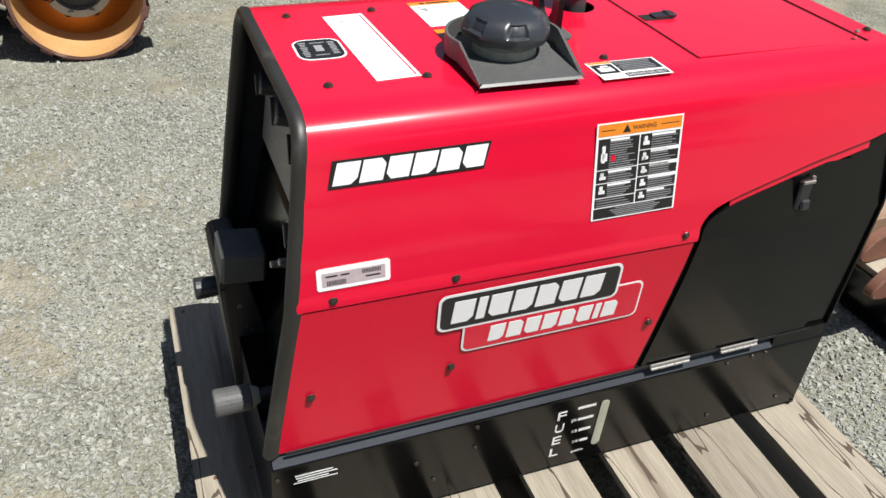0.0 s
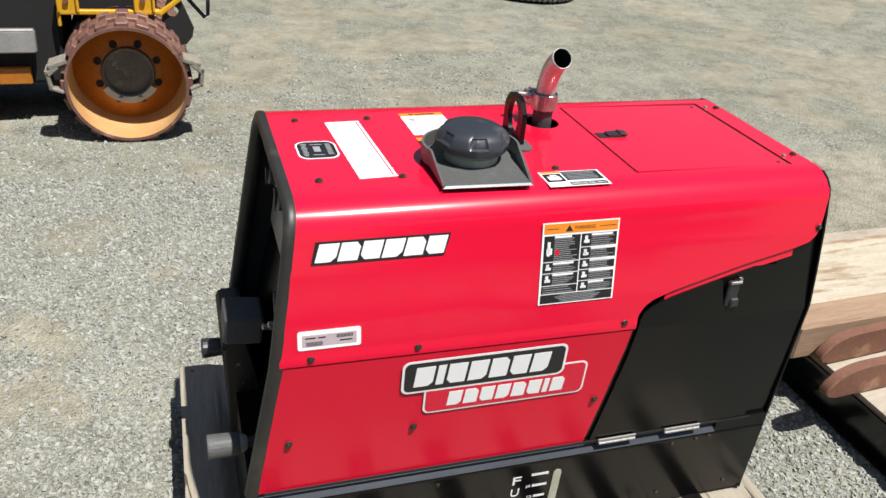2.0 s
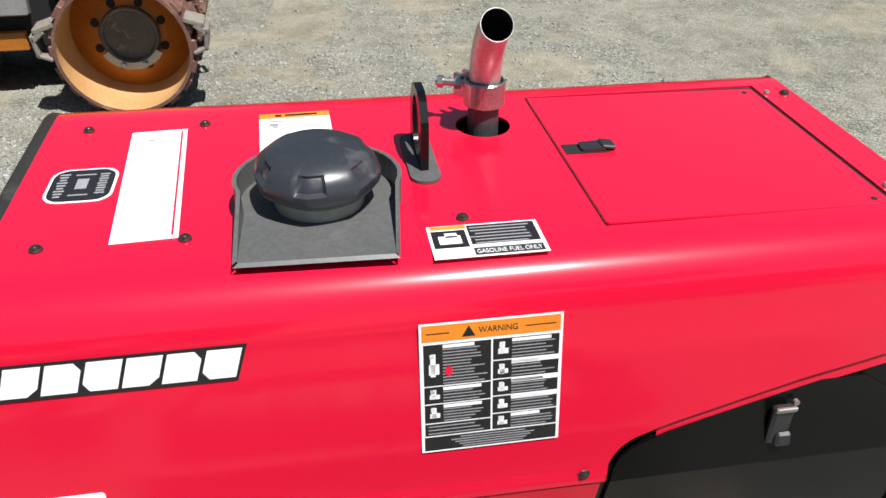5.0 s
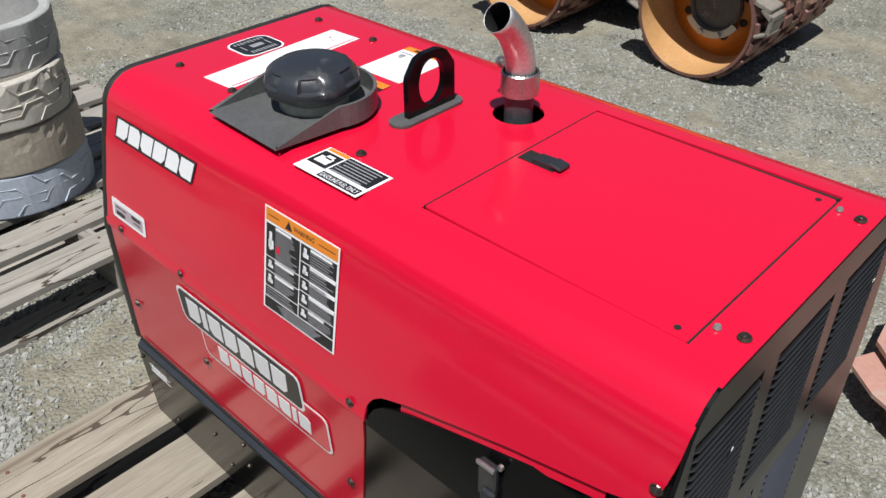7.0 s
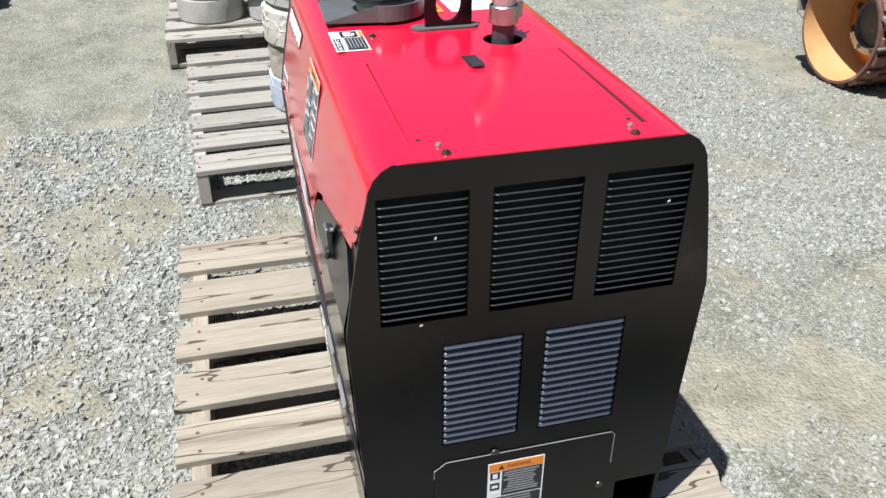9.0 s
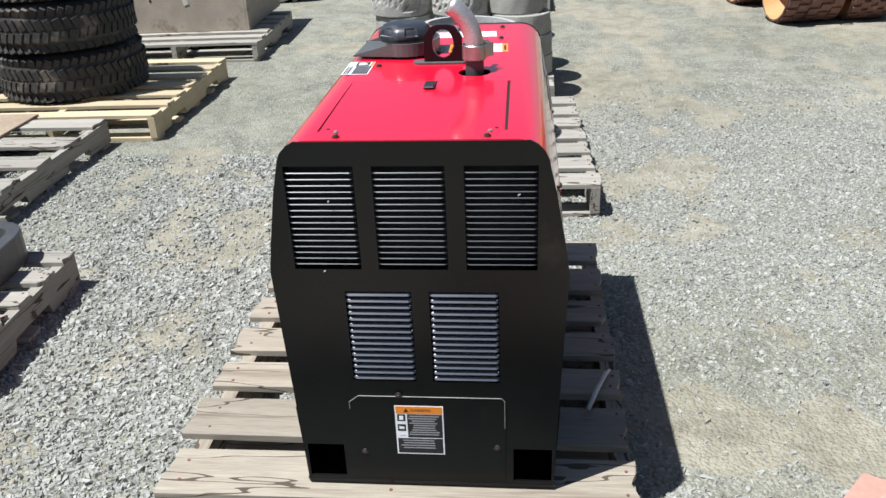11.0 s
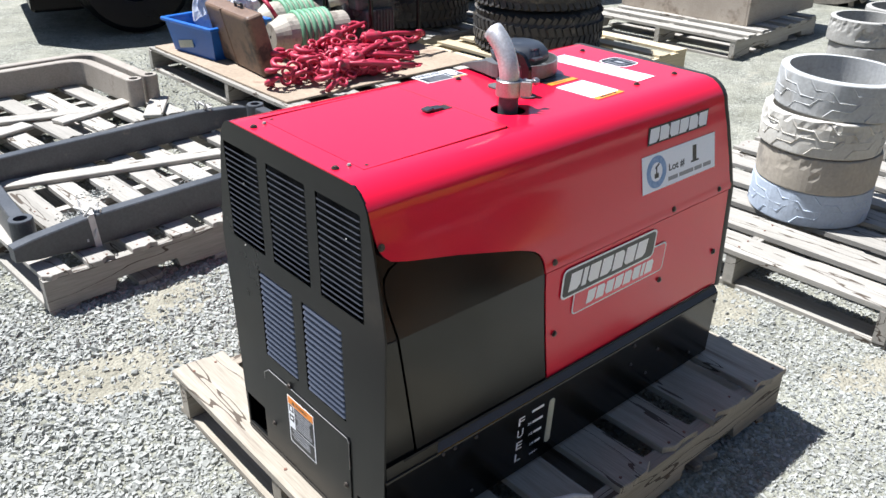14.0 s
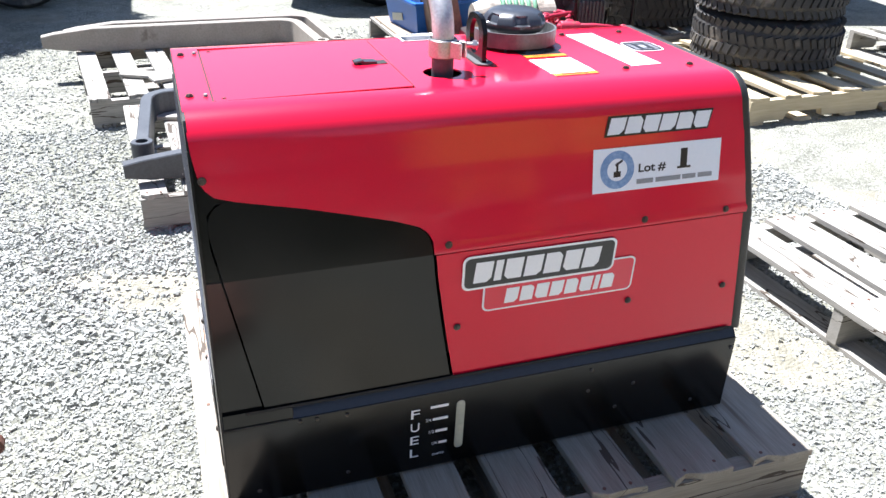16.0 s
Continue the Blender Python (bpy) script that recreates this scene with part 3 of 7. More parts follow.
def slat_mesh(name, width, outline, mat):
    key = (name, round(width, 3))
    if key not in slat_cache:
        b = bmesh.new()
        # pressed louvre: the lip dives back into the sheet over the last millimetres at each end
        rings = [[b.verts.new((-0.002 + (x + 0.002) * d, y, z * (0.45 + 0.55 * d))) for x, z in outline]
                 for y, d in ((-width / 2, 0.15), (-width / 2 + 0.0025, 0.72), (-width / 2 + 0.006, 1), (width / 2 - 0.006, 1), (width / 2 - 0.0025, 0.72), (width / 2, 0.15))]
        b.faces.new(rings[0]), b.faces.new(rings[-1])
        for ring0, ring1 in zip(rings, rings[1:]):
            for k in range(len(outline)):
                j = (k + 1) % len(outline)
                b.faces.new((ring0[k], ring0[j], ring1[j], ring1[k]))
        slat_cache[key] = finish(name, b, mat, False)
        for p_ in slat_cache[key].polygons:
            p_.use_smooth = False
    return slat_cache[key]


for a, b in GR_Y:
    me = slat_mesh("slat", b - a, [(-0.002, -0.0045), (0.0034, -0.0014), (0.0042, -0.0005), (0.0030, 0.0008), (0.0014, 0.0002), (-0.002, -0.0030)], LIP)
    for k in range(NSL - 1):
        z = GR_Z[0] + (GR_Z[1] - GR_Z[0]) * (k + 1) / NSL
        part("slat", me, None, rear, at=pose(0.512, (a + b) / 2, z - BASE))
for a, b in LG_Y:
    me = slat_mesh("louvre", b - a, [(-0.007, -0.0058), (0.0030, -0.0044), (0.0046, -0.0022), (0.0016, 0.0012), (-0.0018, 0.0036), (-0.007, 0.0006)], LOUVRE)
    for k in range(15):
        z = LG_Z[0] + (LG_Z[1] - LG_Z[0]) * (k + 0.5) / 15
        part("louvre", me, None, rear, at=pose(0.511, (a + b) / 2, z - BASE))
# access cover low on the rear panel
bm = bmesh.new()
plate(bm, [(-0.147, 0.182), (0.152, 0.182), (0.152, 0.374), (0.146, 0.381), (-0.128, 0.381), (-0.147, 0.366)], 0.0025, Matrix.Translation((0.514, 0, 0)) @ Matrix(((0, 0, 1, 0), (1, 0, 0, 0), (0, 1, 0, 0), (0, 0, 0, 1))))
cover = part("access_cover", drop(bm), REARP, rear, "black access cover with a warning label")
part("worn_edge", drop(tube(bmesh.new(), [(0.5168, y, z) for y, z in ((-0.147, 0.35), (-0.147, 0.366), (-0.128, 0.381), (0.146, 0.381), (0.152, 0.374), (0.152, 0.31))], 0.0009, 6)), GREYMETAL, cover, "edge worn to bare metal")
for y, z, a in ((0.178, 0.802, 20), (-0.145, 0.790, 50), (-0.165, 0.655, 10)):
    part("leaf_scrap", drop(plate(bmesh.new(), [(-0.0026, -0.0012), (0.0014, -0.0014), (0.0028, 0.0006), (-0.0008, 0.0012)], 0.0008, Matrix.Translation((0.519, y, z)) @ R(90, 0, 90) @ R(0, 0, a))), STRAP, rear, "pale scrap of dry leaf")
part("panel_seam", drop(boxes(((0.024, 0.002, 0.0016), (0.504, 0.2625, 0.645)))), DARK, welder)
part("panel_seam", drop(boxes(((0.122, 0.002, 0.002), (0.457, 0.2552, 0.350)))), DARK, base)
part("panel_seam", drop(boxes(((0.002, 0.002, 0.022), (0.395, 0.2530, 0.360)))), DARK, base)
part("sill", drop(boxes(((0.012, 0.50, 0.012), (0.509, 0, 0.167)), bevel=0.003)), BLACK, rear)

# bolts with flange, one mesh shared by all
bm = bmesh.new()
cyl(bm, 0.0068, 0.0014, (0, 0, 0.0007), None, 14, 0.0062)
cyl(bm, 0.0048, 0.0020, (0, 0, 0.0023), None, 6)
cyl(bm, 0.0030, 0.0010, (0, 0, 0.0036), None, 10, 0.0022)
bolt_mesh = finish("bolt", bm, BOLTM)
bm = bmesh.new()
cyl(bm, 0.0042, 0.003, (0, 0, 0.0015), None, 10, 0.003)
stud_mesh = finish("stud", bm, GREYMETAL)
bm = bmesh.new()
cyl(bm, 0.0042, 0.003, (0, 0, 0.0015), None, 10, 0.003)
base_stud = finish("stud", bm, BOLTM)


def bolt(x, y, z, rot, owner, mesh=None):
    part("bolt", mesh or bolt_mesh, None, owner, at=Matrix.Translation((x, y, z - BASE)) @ rot)


for s in (-1, 1):
    out = R(90) if s < 0 else R(-90)
    for x, z in ((-0.437, 0.660), (-0.262, 0.660), (0.117, 0.660), (-0.473, 0.487), (-0.257, 0.487), (0.093, 0.489), (0.503, 0.806)):
        bolt(x, s * (flank(z) + 0.001), z, out @ R(6 * (1 if z > 0.645 else 0)), welder)
    for x in (-0.402, -0.266, 0.006):
        if s < 0 or x < 0:
            bolt(x, s * 0.130, 0.901, R(), hood)
    bolt(0.503, s * 0.126, 0.901, R(), hood)
    bolt(0.479, s * 0.150 - 0.02 * s, 0.901, R(), hood, stud_mesh)
    for x, z in ((-0.532, 0.325), (-0.20, 0.334), (-0.304, 0.280), (-0.199, 0.282), (0.298, 0.338), (0.353, 0.341), (0.383, 0.343), (0.464, 0.196), (0.298, 0.197), (-0.27, 0.225), (-0.46, 0.20)):
        bolt(x, s * interp(z, [(0.168, 0.2475), (0.345, 0.2565)]), z, out @ R(-2), base, base_stud)
for y, z in ((-0.05, 0.384), (-0.125, 0.245), (0.137, 0.262)):
    bolt(0.517, y, z, R(0, 90), rear)

# top hatch, its latch and edges
bm = bmesh.new()
plate(bm, rounded(0.3208, 0.3162, 0.004, 3, 0.3076, -0.0046), 0.0200, Matrix.Translation((0, 0, 0.8822)))
bmesh.ops.bevel(bm, geom=[e for e in bm.edges if all(v.co.z > 0.9 for v in e.verts)], offset=0.0008, segments=2, affect="EDGES")
hatch = part("top_hatch", drop(bm), RED, welder, "red top access hatch", at=Matrix.Translation((0.468, 0, 0.7400 - 0.0042)) @ R(0, 0.65) @ Matrix.Translation((-0.468, 0, -0.7400)))
# dark strip imitates the shaded front face and gap of the hatch
part("hatch_edge", drop(boxes(((0.0014, 0.314, 0.0058), (0.1464, -0.0046, 0.8991)))), DARK, hatch, "dark strip standing in for shade at the hatch front")
# near-black floor and side strips imitate the shade in the hatch gap
part("hatch_frame", drop(boxes(((0.34, 0.010, 0.003), (0.3085, -0.164, 0.8790)), ((0.34, 0.010, 0.003), (0.3085, 0.158, 0.8790)), ((0.012, 0.31, 0.003), (0.1455, -0.003, 0.8790)), ((0.012, 0.31, 0.003), (0.4715, -0.003, 0.8790)))), DARK, hood)
part("hatch_seal", drop(boxes(((0.0034, 0.322, 0.014), (0.4697, -0.003, 0.8904)), ((0.322, 0.0052, 0.014), (0.3085, 0.1564, 0.8904)), ((0.322, 0.0020, 0.014), (0.3085, -0.1640, 0.8904)))), DARK, hood, "black strips standing in for shade in the hatch gap")
part("latch_recess", drop(boxes(((0.052, 0.024, 0.0012), (0.178, 0.0, 0.9026)))), DARK, hatch)
bm = bmesh.new()
plate(bm, rounded(0.030, 0.020, 0.003, 2, 0, 0), 0.004, Matrix.Translation((0.186, 0.0, 0.9034)) @ R(0, -3))
box(bm, (0.018, 0.020, 0.005), (0.204, 0.0, 0.9072), R(0, 8), 0.0015)
part("hatch_latch", drop(bm), PLASTIC, hatch, "black plastic hatch latch")
for y in (-0.150, 0.140):
    part("hatch_hole", drop(cyl(bmesh.new(), 0.0035, 0.001, (0.452, y, 0.9024), None, 10)), DARK, hatch)

# exhaust
bm = bmesh.new()
cyl(bm, 0.0192, 0.10, (HX, HY, 0.910), None, 24)
part("exhaust_stub", drop(bm), FORK, welder, "dark steel exhaust stub")
# near-black disc stands in for shade down the exhaust opening
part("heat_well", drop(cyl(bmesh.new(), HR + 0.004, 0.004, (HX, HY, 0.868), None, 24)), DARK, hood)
d = Vector((0.0, -1.0, 0))
path, rad = [], []
for k in range(15):
    f = k / 14
    if f < 0.25:
        p = Vector((HX, HY, 0.940 + f * 0.06))
    else:
        a = (f - 0.25) / 0.75 * radians(59)
        rr = 0.100
        p = Vector((HX, HY, 0.955)) + d * rr * (1 - math.cos(a)) + Vector((0, 0, rr * math.sin(a)))
    path.append(p)
    rad.append(0.0192)
bm = tube(bmesh.new(), path, rad, 24, cap=False)
elbow = part("exhaust_elbow", drop(bm), ALU, welder, "bright aluminised exhaust elbow, cut at a slant", smooth=True)
thicken(elbow, 0.001)
part("sooty_bore", drop(tube(bmesh.new(), path[4:], 0.0180, 20, cap=False)), DARK, elbow, "soot-black inside of the pipe")
bm = lathe(bmesh.new(), [(0.0232, 0.928), (0.0252, 0.930), (0.0252, 0.958), (0.0232, 0.960), (0.0222, 0.958), (0.0222, 0.930)], 28, True, Matrix.Translation((HX, HY, 0)))
clamp = part("exhaust_clamp", drop(bm), STEEL, elbow, "band clamp")
bm = boxes(((0.006, 0.026, 0.028), (HX - 0.023, HY + 0.020, 0.945), R(0, 0, 40)), ((0.006, 0.026, 0.028), (HX - 0.011, HY + 0.028, 0.945), R(0, 0, 40)), bevel=0.001)
cyl(bm, 0.0048, 0.046, (HX - 0.034, HY + 0.016, 0.951), R(0, 90, 160), 10)
cyl(bm, 0.0078, 0.007, (HX - 0.050, HY + 0.021, 0.951), R(0, 90, 160), 6)
cyl(bm, 0.0078, 0.007, (HX - 0.030, HY + 0.014, 0.951), R(0, 90, 160), 6)
part("clamp_bolt", drop(bm), STEEL, clamp)

# fuel filler: tray, neck and ribbed cap
CX, CY = -0.135, -0.088
bm = bmesh.new()
NB = 25
outer = []
for k in range(NB):
    a = radians(200 - 220 * k / (NB - 1))
    outer.append(Vector((CX + 0.085 * math.cos(a), CY + 0.005 + 0.075 * math.sin(a), 0)))
outer = [Vector((-0.218, -0.196, 0))] + outer + [Vector((-0.066, -0.201, 0))]
hgt = [0.004 + 0.026 * min(1, max(0, (p.y + 0.200) / 0.09)) for p in outer]
lo = [bm.verts.new((p.x, p.y, 0.9065)) for p in outer]
hi = [bm.verts.new((p.x, p.y, 0.905 + h)) for p, h in zip(outer, hgt)]
cen = Vector((CX, CY, 0))
hi2 = [bm.verts.new(((p + (cen - p) * 0.05).x, (p + (cen - p) * 0.05).y, 0.905 + h)) for p, h in zip(outer, hgt)]
fl = [bm.verts.new(((p + (cen - p) * 0.06).x, (p + (cen - p) * 0.03).y, 0.9095)) for p in outer]
for ra, rb in ((lo, hi), (hi, hi2), (hi2, fl)):
    for k in range(len(outer) - 1):
        bm.faces.new((ra[k], ra[k + 1], rb[k + 1], rb[k]))
bm.faces.new(fl)
bm.faces.new((lo[0], lo[-1], fl[-1], fl[0]))
tray = part("filler_tray", drop(bm), TRAY, welder, "weathered grey-black moulded filler drip tray")
for k in range(7):
    a = radians(190 - 200 * k / 6)
    part("tray_rib", drop(boxes(((0.014, 0.003, 0.008), (CX + 0.070 * math.cos(a), CY + 0.005 + 0.062 * math.sin(a), 0.9040), R(0, 0, math.degrees(a))))), TRAY, tray)
for x in (-0.20, -0.142, -0.085):
    part("tray_rib", drop(boxes(((0.003, 0.03, 0.008), (x, -0.172, 0.9040)))), TRAY, tray)
bm = lathe(bmesh.new(), [(0.001, 0.9010), (0.046, 0.9010), (0.046, 0.922), (0.0445, 0.924), (0.0445, 0.928), (0.046, 0.930), (0.046, 0.936), (0.001, 0.936)], 36, False, Matrix.Translation((CX, CY, 0)))
part("filler_neck", drop(bm), GAUGE, tray, "dusty filler neck", smooth=False)
bm = bmesh.new()
seg = 112


def cap_r(a, r):
    """Radius with six finger pockets."""
    lobe = (a * 6 / (2 * math.pi) + 0.15) % 1
    deep = min(1.0, max(0.0, (0.24 - abs(lobe - 0.5)) / 0.035))
    return r * (1 - 0.085 * deep)


def facet(a):
    return 0.5 + 0.5 * math.cos(math.pi / 8) / math.cos((a + 0.2) % (math.pi / 4) - math.pi / 8)


capp = [(0.050, 0.9300, 0), (0.0595, 0.9308, 0), (0.0625, 0.9340, 0), (0.0640, 0.9390, 0), (0.0640, 0.9455, 0), (0.0632, 0.9475, 1), (0.0605, 0.9550, 1), (0.0560, 0.9602, 1), (0.0520, 0.9632, 0), (0.0440, 0.9668, 0), (0.0300, 0.9692, 0), (0.0120, 0.9700, 0)]
rings = [[bm.verts.new((CX + (r * (1 - w) + cap_r(2 * math.pi * k / seg, r) * w) * math.cos(2 * math.pi * k / seg), CY + (r * (1 - w) + cap_r(2 * math.pi * k / seg, r) * w) * math.sin(2 * math.pi * k / seg), z)) for k in range(seg)] for r, z, w in capp]
for ra, rb in zip(rings, rings[1:]):
    for k in range(seg):
        bm.faces.new((ra[k], ra[(k + 1) % seg], rb[(k + 1) % seg], rb[k]))
bm.faces.new(rings[-1]), bm.faces.new(rings[0])
for ring_ in rings[1:9]:
    for k, v in enumerate(ring_):
        f_ = facet(2 * math.pi * k / seg)
        v.co.x, v.co.y = CX + (v.co.x - CX) * f_, CY + (v.co.y - CY) * f_
cap = part("fuel_cap", drop(bm), CAPM, welder, "black lobed plastic fuel cap", smooth=True)
cap.modifiers.new("crisp_edges", "EDGE_SPLIT").split_angle = radians(38)

# lifting eye with its rubber boot
EX, EY = -0.018, 0.010
bm = bmesh.new()
outline = [(-0.042, 0), (0.042, 0), (0.042, 0.060), (0.026, 0.082), (0.012, 0.086), (-0.012, 0.086), (-0.026, 0.082), (-0.042, 0.060)]
hole = [(0.023 * math.cos(a), 0.045 + 0.031 * math.sin(a)) for a in (2 * math.pi * k / 24 for k in range(24))]
M = Matrix.Translation((EX - 0.004, EY, 0.898)) @ Matrix(((0, 0, 1, 0), (1, 0, 0, 0), (0, 1, 0, 0), (0, 0, 0, 1)))


def around(a):
    d2 = Vector((math.cos(a), math.sin(a)))
    best = None
    c = Vector((0, 0.045))
    for (ax, ay), (bx, by) in zip(outline, outline[1:] + outline[:1]):
        p, q = Vector((ax, ay)) - c, Vector((bx, by)) - c
        e = q - p
        den = d2.x * e.y - d2.y * e.x
        if abs(den) > 1e-9:
            tt, uu = (p.x * e.y - p.y * e.x) / den, (p.x * d2.y - p.y * d2.x) / den
            if tt > 0 and -1e-6 <= uu <= 1 + 1e-6:
                best = tt if best is None else min(best, tt)
    return c + d2 * best


angs = [2 * math.pi * k / 48 for k in range(48)]
lay = []
for zz in (0, 0.009):
    inn = [bm.verts.new(M @ Vector((0.023 * math.cos(a), 0.045 + 0.031 * math.sin(a), zz))) for a in angs]
    outv = [bm.verts.new(M @ Vector((*around(a), zz))) for a in angs]
    lay.append((inn, outv))
for k in range(48):
    j = (k + 1) % 48
    for (inn, outv) in lay:
        bm.faces.new((inn[k], inn[j], outv[j], outv[k]))
    bm.faces.new((lay[0][0][k], lay[0][0][j], lay[1][0][j], lay[1][0][k]))
    bm.faces.new((lay[0][1][k], lay[0][1][j], lay[1][1][j], lay[1][1][k]))
eye = part("lifting_eye", drop(bm), BLACK, welder, "black steel lifting eye")
bm = bmesh.new()
plate(bm, rounded(0.034, 0.122, 0.0165, 8, EX, EY - 0.006), 0.0035, Matrix.Translation((0, 0, 0.9005)))
part("rubber_boot", drop(bm), BOOT, eye, "dusty grey rubber boot")

# front: bezel, recessed control panel and what sticks out of it
bm = bmesh.new()
path = []
fz = [0.372, 0.42, 0.50, 0.58, 0.645, 0.70, 0.76, 0.81, 0.845]
side_pts = [(flank(z), z) for z in fz] + SHOULDER
for y, z in [(-y, z) for y, z in side_pts] + [(0.0, 0.90)] + [(y, z) for y, z in reversed(side_pts)]:
    path.append((y, z))
rows = []
for y, z in path:
    c = Vector((interp(z, FRONT), y, z))
    inward = Vector((0, -y, (0.55 - z) * 0.75)).normalized()
    ring = []
    for dx, di in ((0.0005, -0.001), (-0.007, -0.0022), (-0.0125, 0.0005), (-0.016, 0.008), (-0.012, 0.018), (0.010, 0.020), (0.012, 0.004)):
        ring.append(bm.verts.new(c + Vector((dx, 0, 0)) + inward * di))
    rows.append(ring)
for a, b in zip(rows, rows[1:]):
    for k in range(7):
        bm.faces.new((a[k], a[(k + 1) % 7], b[(k + 1) % 7], b[k]))
part("front_bezel", drop(bm), BEZEL, welder, "black plastic front bezel", smooth=True)
bm = bmesh.new()
quads = [(0.375, 0.035), (0.62, 0.050), (0.64, 0.060), (0.885, 0.045)]
vr = [[bm.verts.new((interp(z, FRONT) + dx, y, z)) for y in (-0.243 if z < 0.85 else -0.19, 0.243 if z < 0.85 else 0.19)] for z, dx in quads]
for a, b in zip(vr, vr[1:]):
    bm.faces.new((a[0], a[1], b[1], b[0]))
panel = part("control_panel", drop(bm), BLACK, welder, "recessed black control panel")
thicken(panel, 0.003)


# near-black sheets stand in for the shade inside the front recess
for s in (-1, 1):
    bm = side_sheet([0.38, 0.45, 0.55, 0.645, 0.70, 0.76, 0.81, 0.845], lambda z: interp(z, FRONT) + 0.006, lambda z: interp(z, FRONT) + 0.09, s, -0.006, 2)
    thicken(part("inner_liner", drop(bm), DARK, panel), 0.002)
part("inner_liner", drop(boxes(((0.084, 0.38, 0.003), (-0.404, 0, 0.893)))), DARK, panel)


def on_panel(name, bm, mat, label="", smooth=False):
    return part(name, drop(bm), mat, panel, label, smooth)


lean = R(0, -90 + 8)
for y, z, r, dp in ((-0.19, 0.79, 0.020, 0.035), (-0.10, 0.80, 0.026, 0.03), (0.02, 0.80, 0.026, 0.03), (0.14, 0.79, 0.02, 0.03), (-0.20, 0.73, 0.022, 0.05)):
    bm = cyl(bmesh.new(), r, dp, (interp(z, FRONT) + 0.045 - dp / 2, y, z), lean, 22, r * 0.85, 0.003)
    box(bm, (0.010, 0.006, r * 1.7), (interp(z, FRONT) + 0.045 - dp, y, z), None, 0.001)
    on_panel("knob", bm, PLASTIC)
for y, z in ((-0.205, 0.690), (-0.16, 0.655)):
    on_panel("toggle", cyl(bmesh.new(), 0.006, 0.05, (interp(z, FRONT) + 0.01, y, z), lean, 12, 0.005, 0.002), STEEL, "bright toggle switch")
bm = boxes(((0.010, 0.40, 0.11), (interp(0.71, FRONT) + 0.050, 0.02, 0.71), R(0, 8)))
on_panel("name_plate", bm, GREYMETAL)
on_panel("outlet_box", boxes(((0.074, 0.085, 0.058), (-0.518, 0.062, 0.523), R(0, 6)), bevel=0.005), BOOT, "grey-black outlet cover")
bm = plate(bmesh.new(), [(-0.561, 0.490), (-0.552, 0.502), (-0.514, 0.503), (-0.484, 0.345), (-0.484, 0.24), (-0.552, 0.24)], 0.19, Matrix.Translation((0, 0.22, 0)) @ R(90))
bmesh.ops.bevel(bm, geom=bm.edges[:], offset=0.004, segments=2, affect="EDGES")
on_panel("outlet_housing", bm, BEZEL, "scuffed black lower outlet housing")
on_panel("housing_rib", boxes(((0.005, 0.005, 0.150), (-0.504, 0.029, 0.425), R(0, -11)), ((0.005, 0.005, 0.235), (-0.553, 0.029, 0.365), R(0, -1))), PLASTIC)
for k, (x, z, w) in enumerate(((-0.533, 0.442, 0.008), (-0.529, 0.441, 0.005), (-0.524, 0.395, 0.004), (-0.514, 0.385, 0.003))):
    on_panel("scratch", boxes(((0.0012, 0.0006, w), (x, 0.0297, z), R(0, 25 - 20 * k))), GREYINK)
bm = cyl(bmesh.new(), 0.021, 0.06, (-0.568, 0.156, 0.398), R(0, 90), 20, 0.018, 0.004)
cyl(bm, 0.010, 0.06, (-0.53, 0.156, 0.398), R(0, 90), 14)
on_panel("output_stud", bm, PLASTIC, "black insulated output stud")
bm = cyl(bmesh.new(), 0.0225, 0.058, (-0.574, -0.141, 0.398), R(0, 90), 22, 0.021, 0.003)
on_panel("insulated_stud", bm, BOOT, "grey-black insulated output stud")
on_panel("stud_collar", cyl(bmesh.new(), 0.019, 0.014, (-0.539, -0.141, 0.398), R(0, 90), 18, 0.012, 0.002), GAUGE, "pale collar")
on_panel("stud_stem", cyl(bmesh.new(), 0.010, 0.05, (-0.515, -0.141, 0.398), R(0, 90), 14), BEZEL)


# ---- labels ----
def on_side(s, x, z, proud=0.0012):
    """A frame lying on the flank: x to the reader's right, y up, z out."""
    dz = 0.004
    up = Vector((0, s * (flank(z + dz) - flank(z - dz)), 2 * dz)).normalized()
    right = Vector((-s, 0, 0))
    out = right.cross(up)
    if abs(out.y) and out.y * s < 0:
        out = -out
    m = Matrix((right, up, out)).transposed().to_4x4()
    return Matrix.Translation(Vector((x, s * flank(z), z - BASE)) + out * proud) @ m


def on_base(s, x, z, proud=0.001):
    y = interp(z, [(0.168, 0.247), (0.345, 0.256)])
    up = Vector((0, s * 0.009, 0.177)).normalized()
    right = Vector((-s, 0, 0))
    m = Matrix((right, up, right.cross(up))).transposed().to_4x4()
    return Matrix.Translation(Vector((x, s * y, z - BASE)) + right.cross(up) * proud) @ m


def on_top(x, y, turn=0, proud=0.0006):
    return Matrix.Translation((x, y, 0.900 + proud - BASE)) @ R(0, 0, turn)


def sheet(w, h, x=0, y=0, r=0.0, t=0.0004, z=0.0):
    bm = bmesh.new()
    plate(bm, rounded(w, h, r, 4, x, y) if r else [(x - w / 2, y - h / 2), (x + w / 2, y - h / 2), (x + w / 2, y + h / 2), (x - w / 2, y + h / 2)], t, Matrix.Translation((0, 0, z)))
    return bm


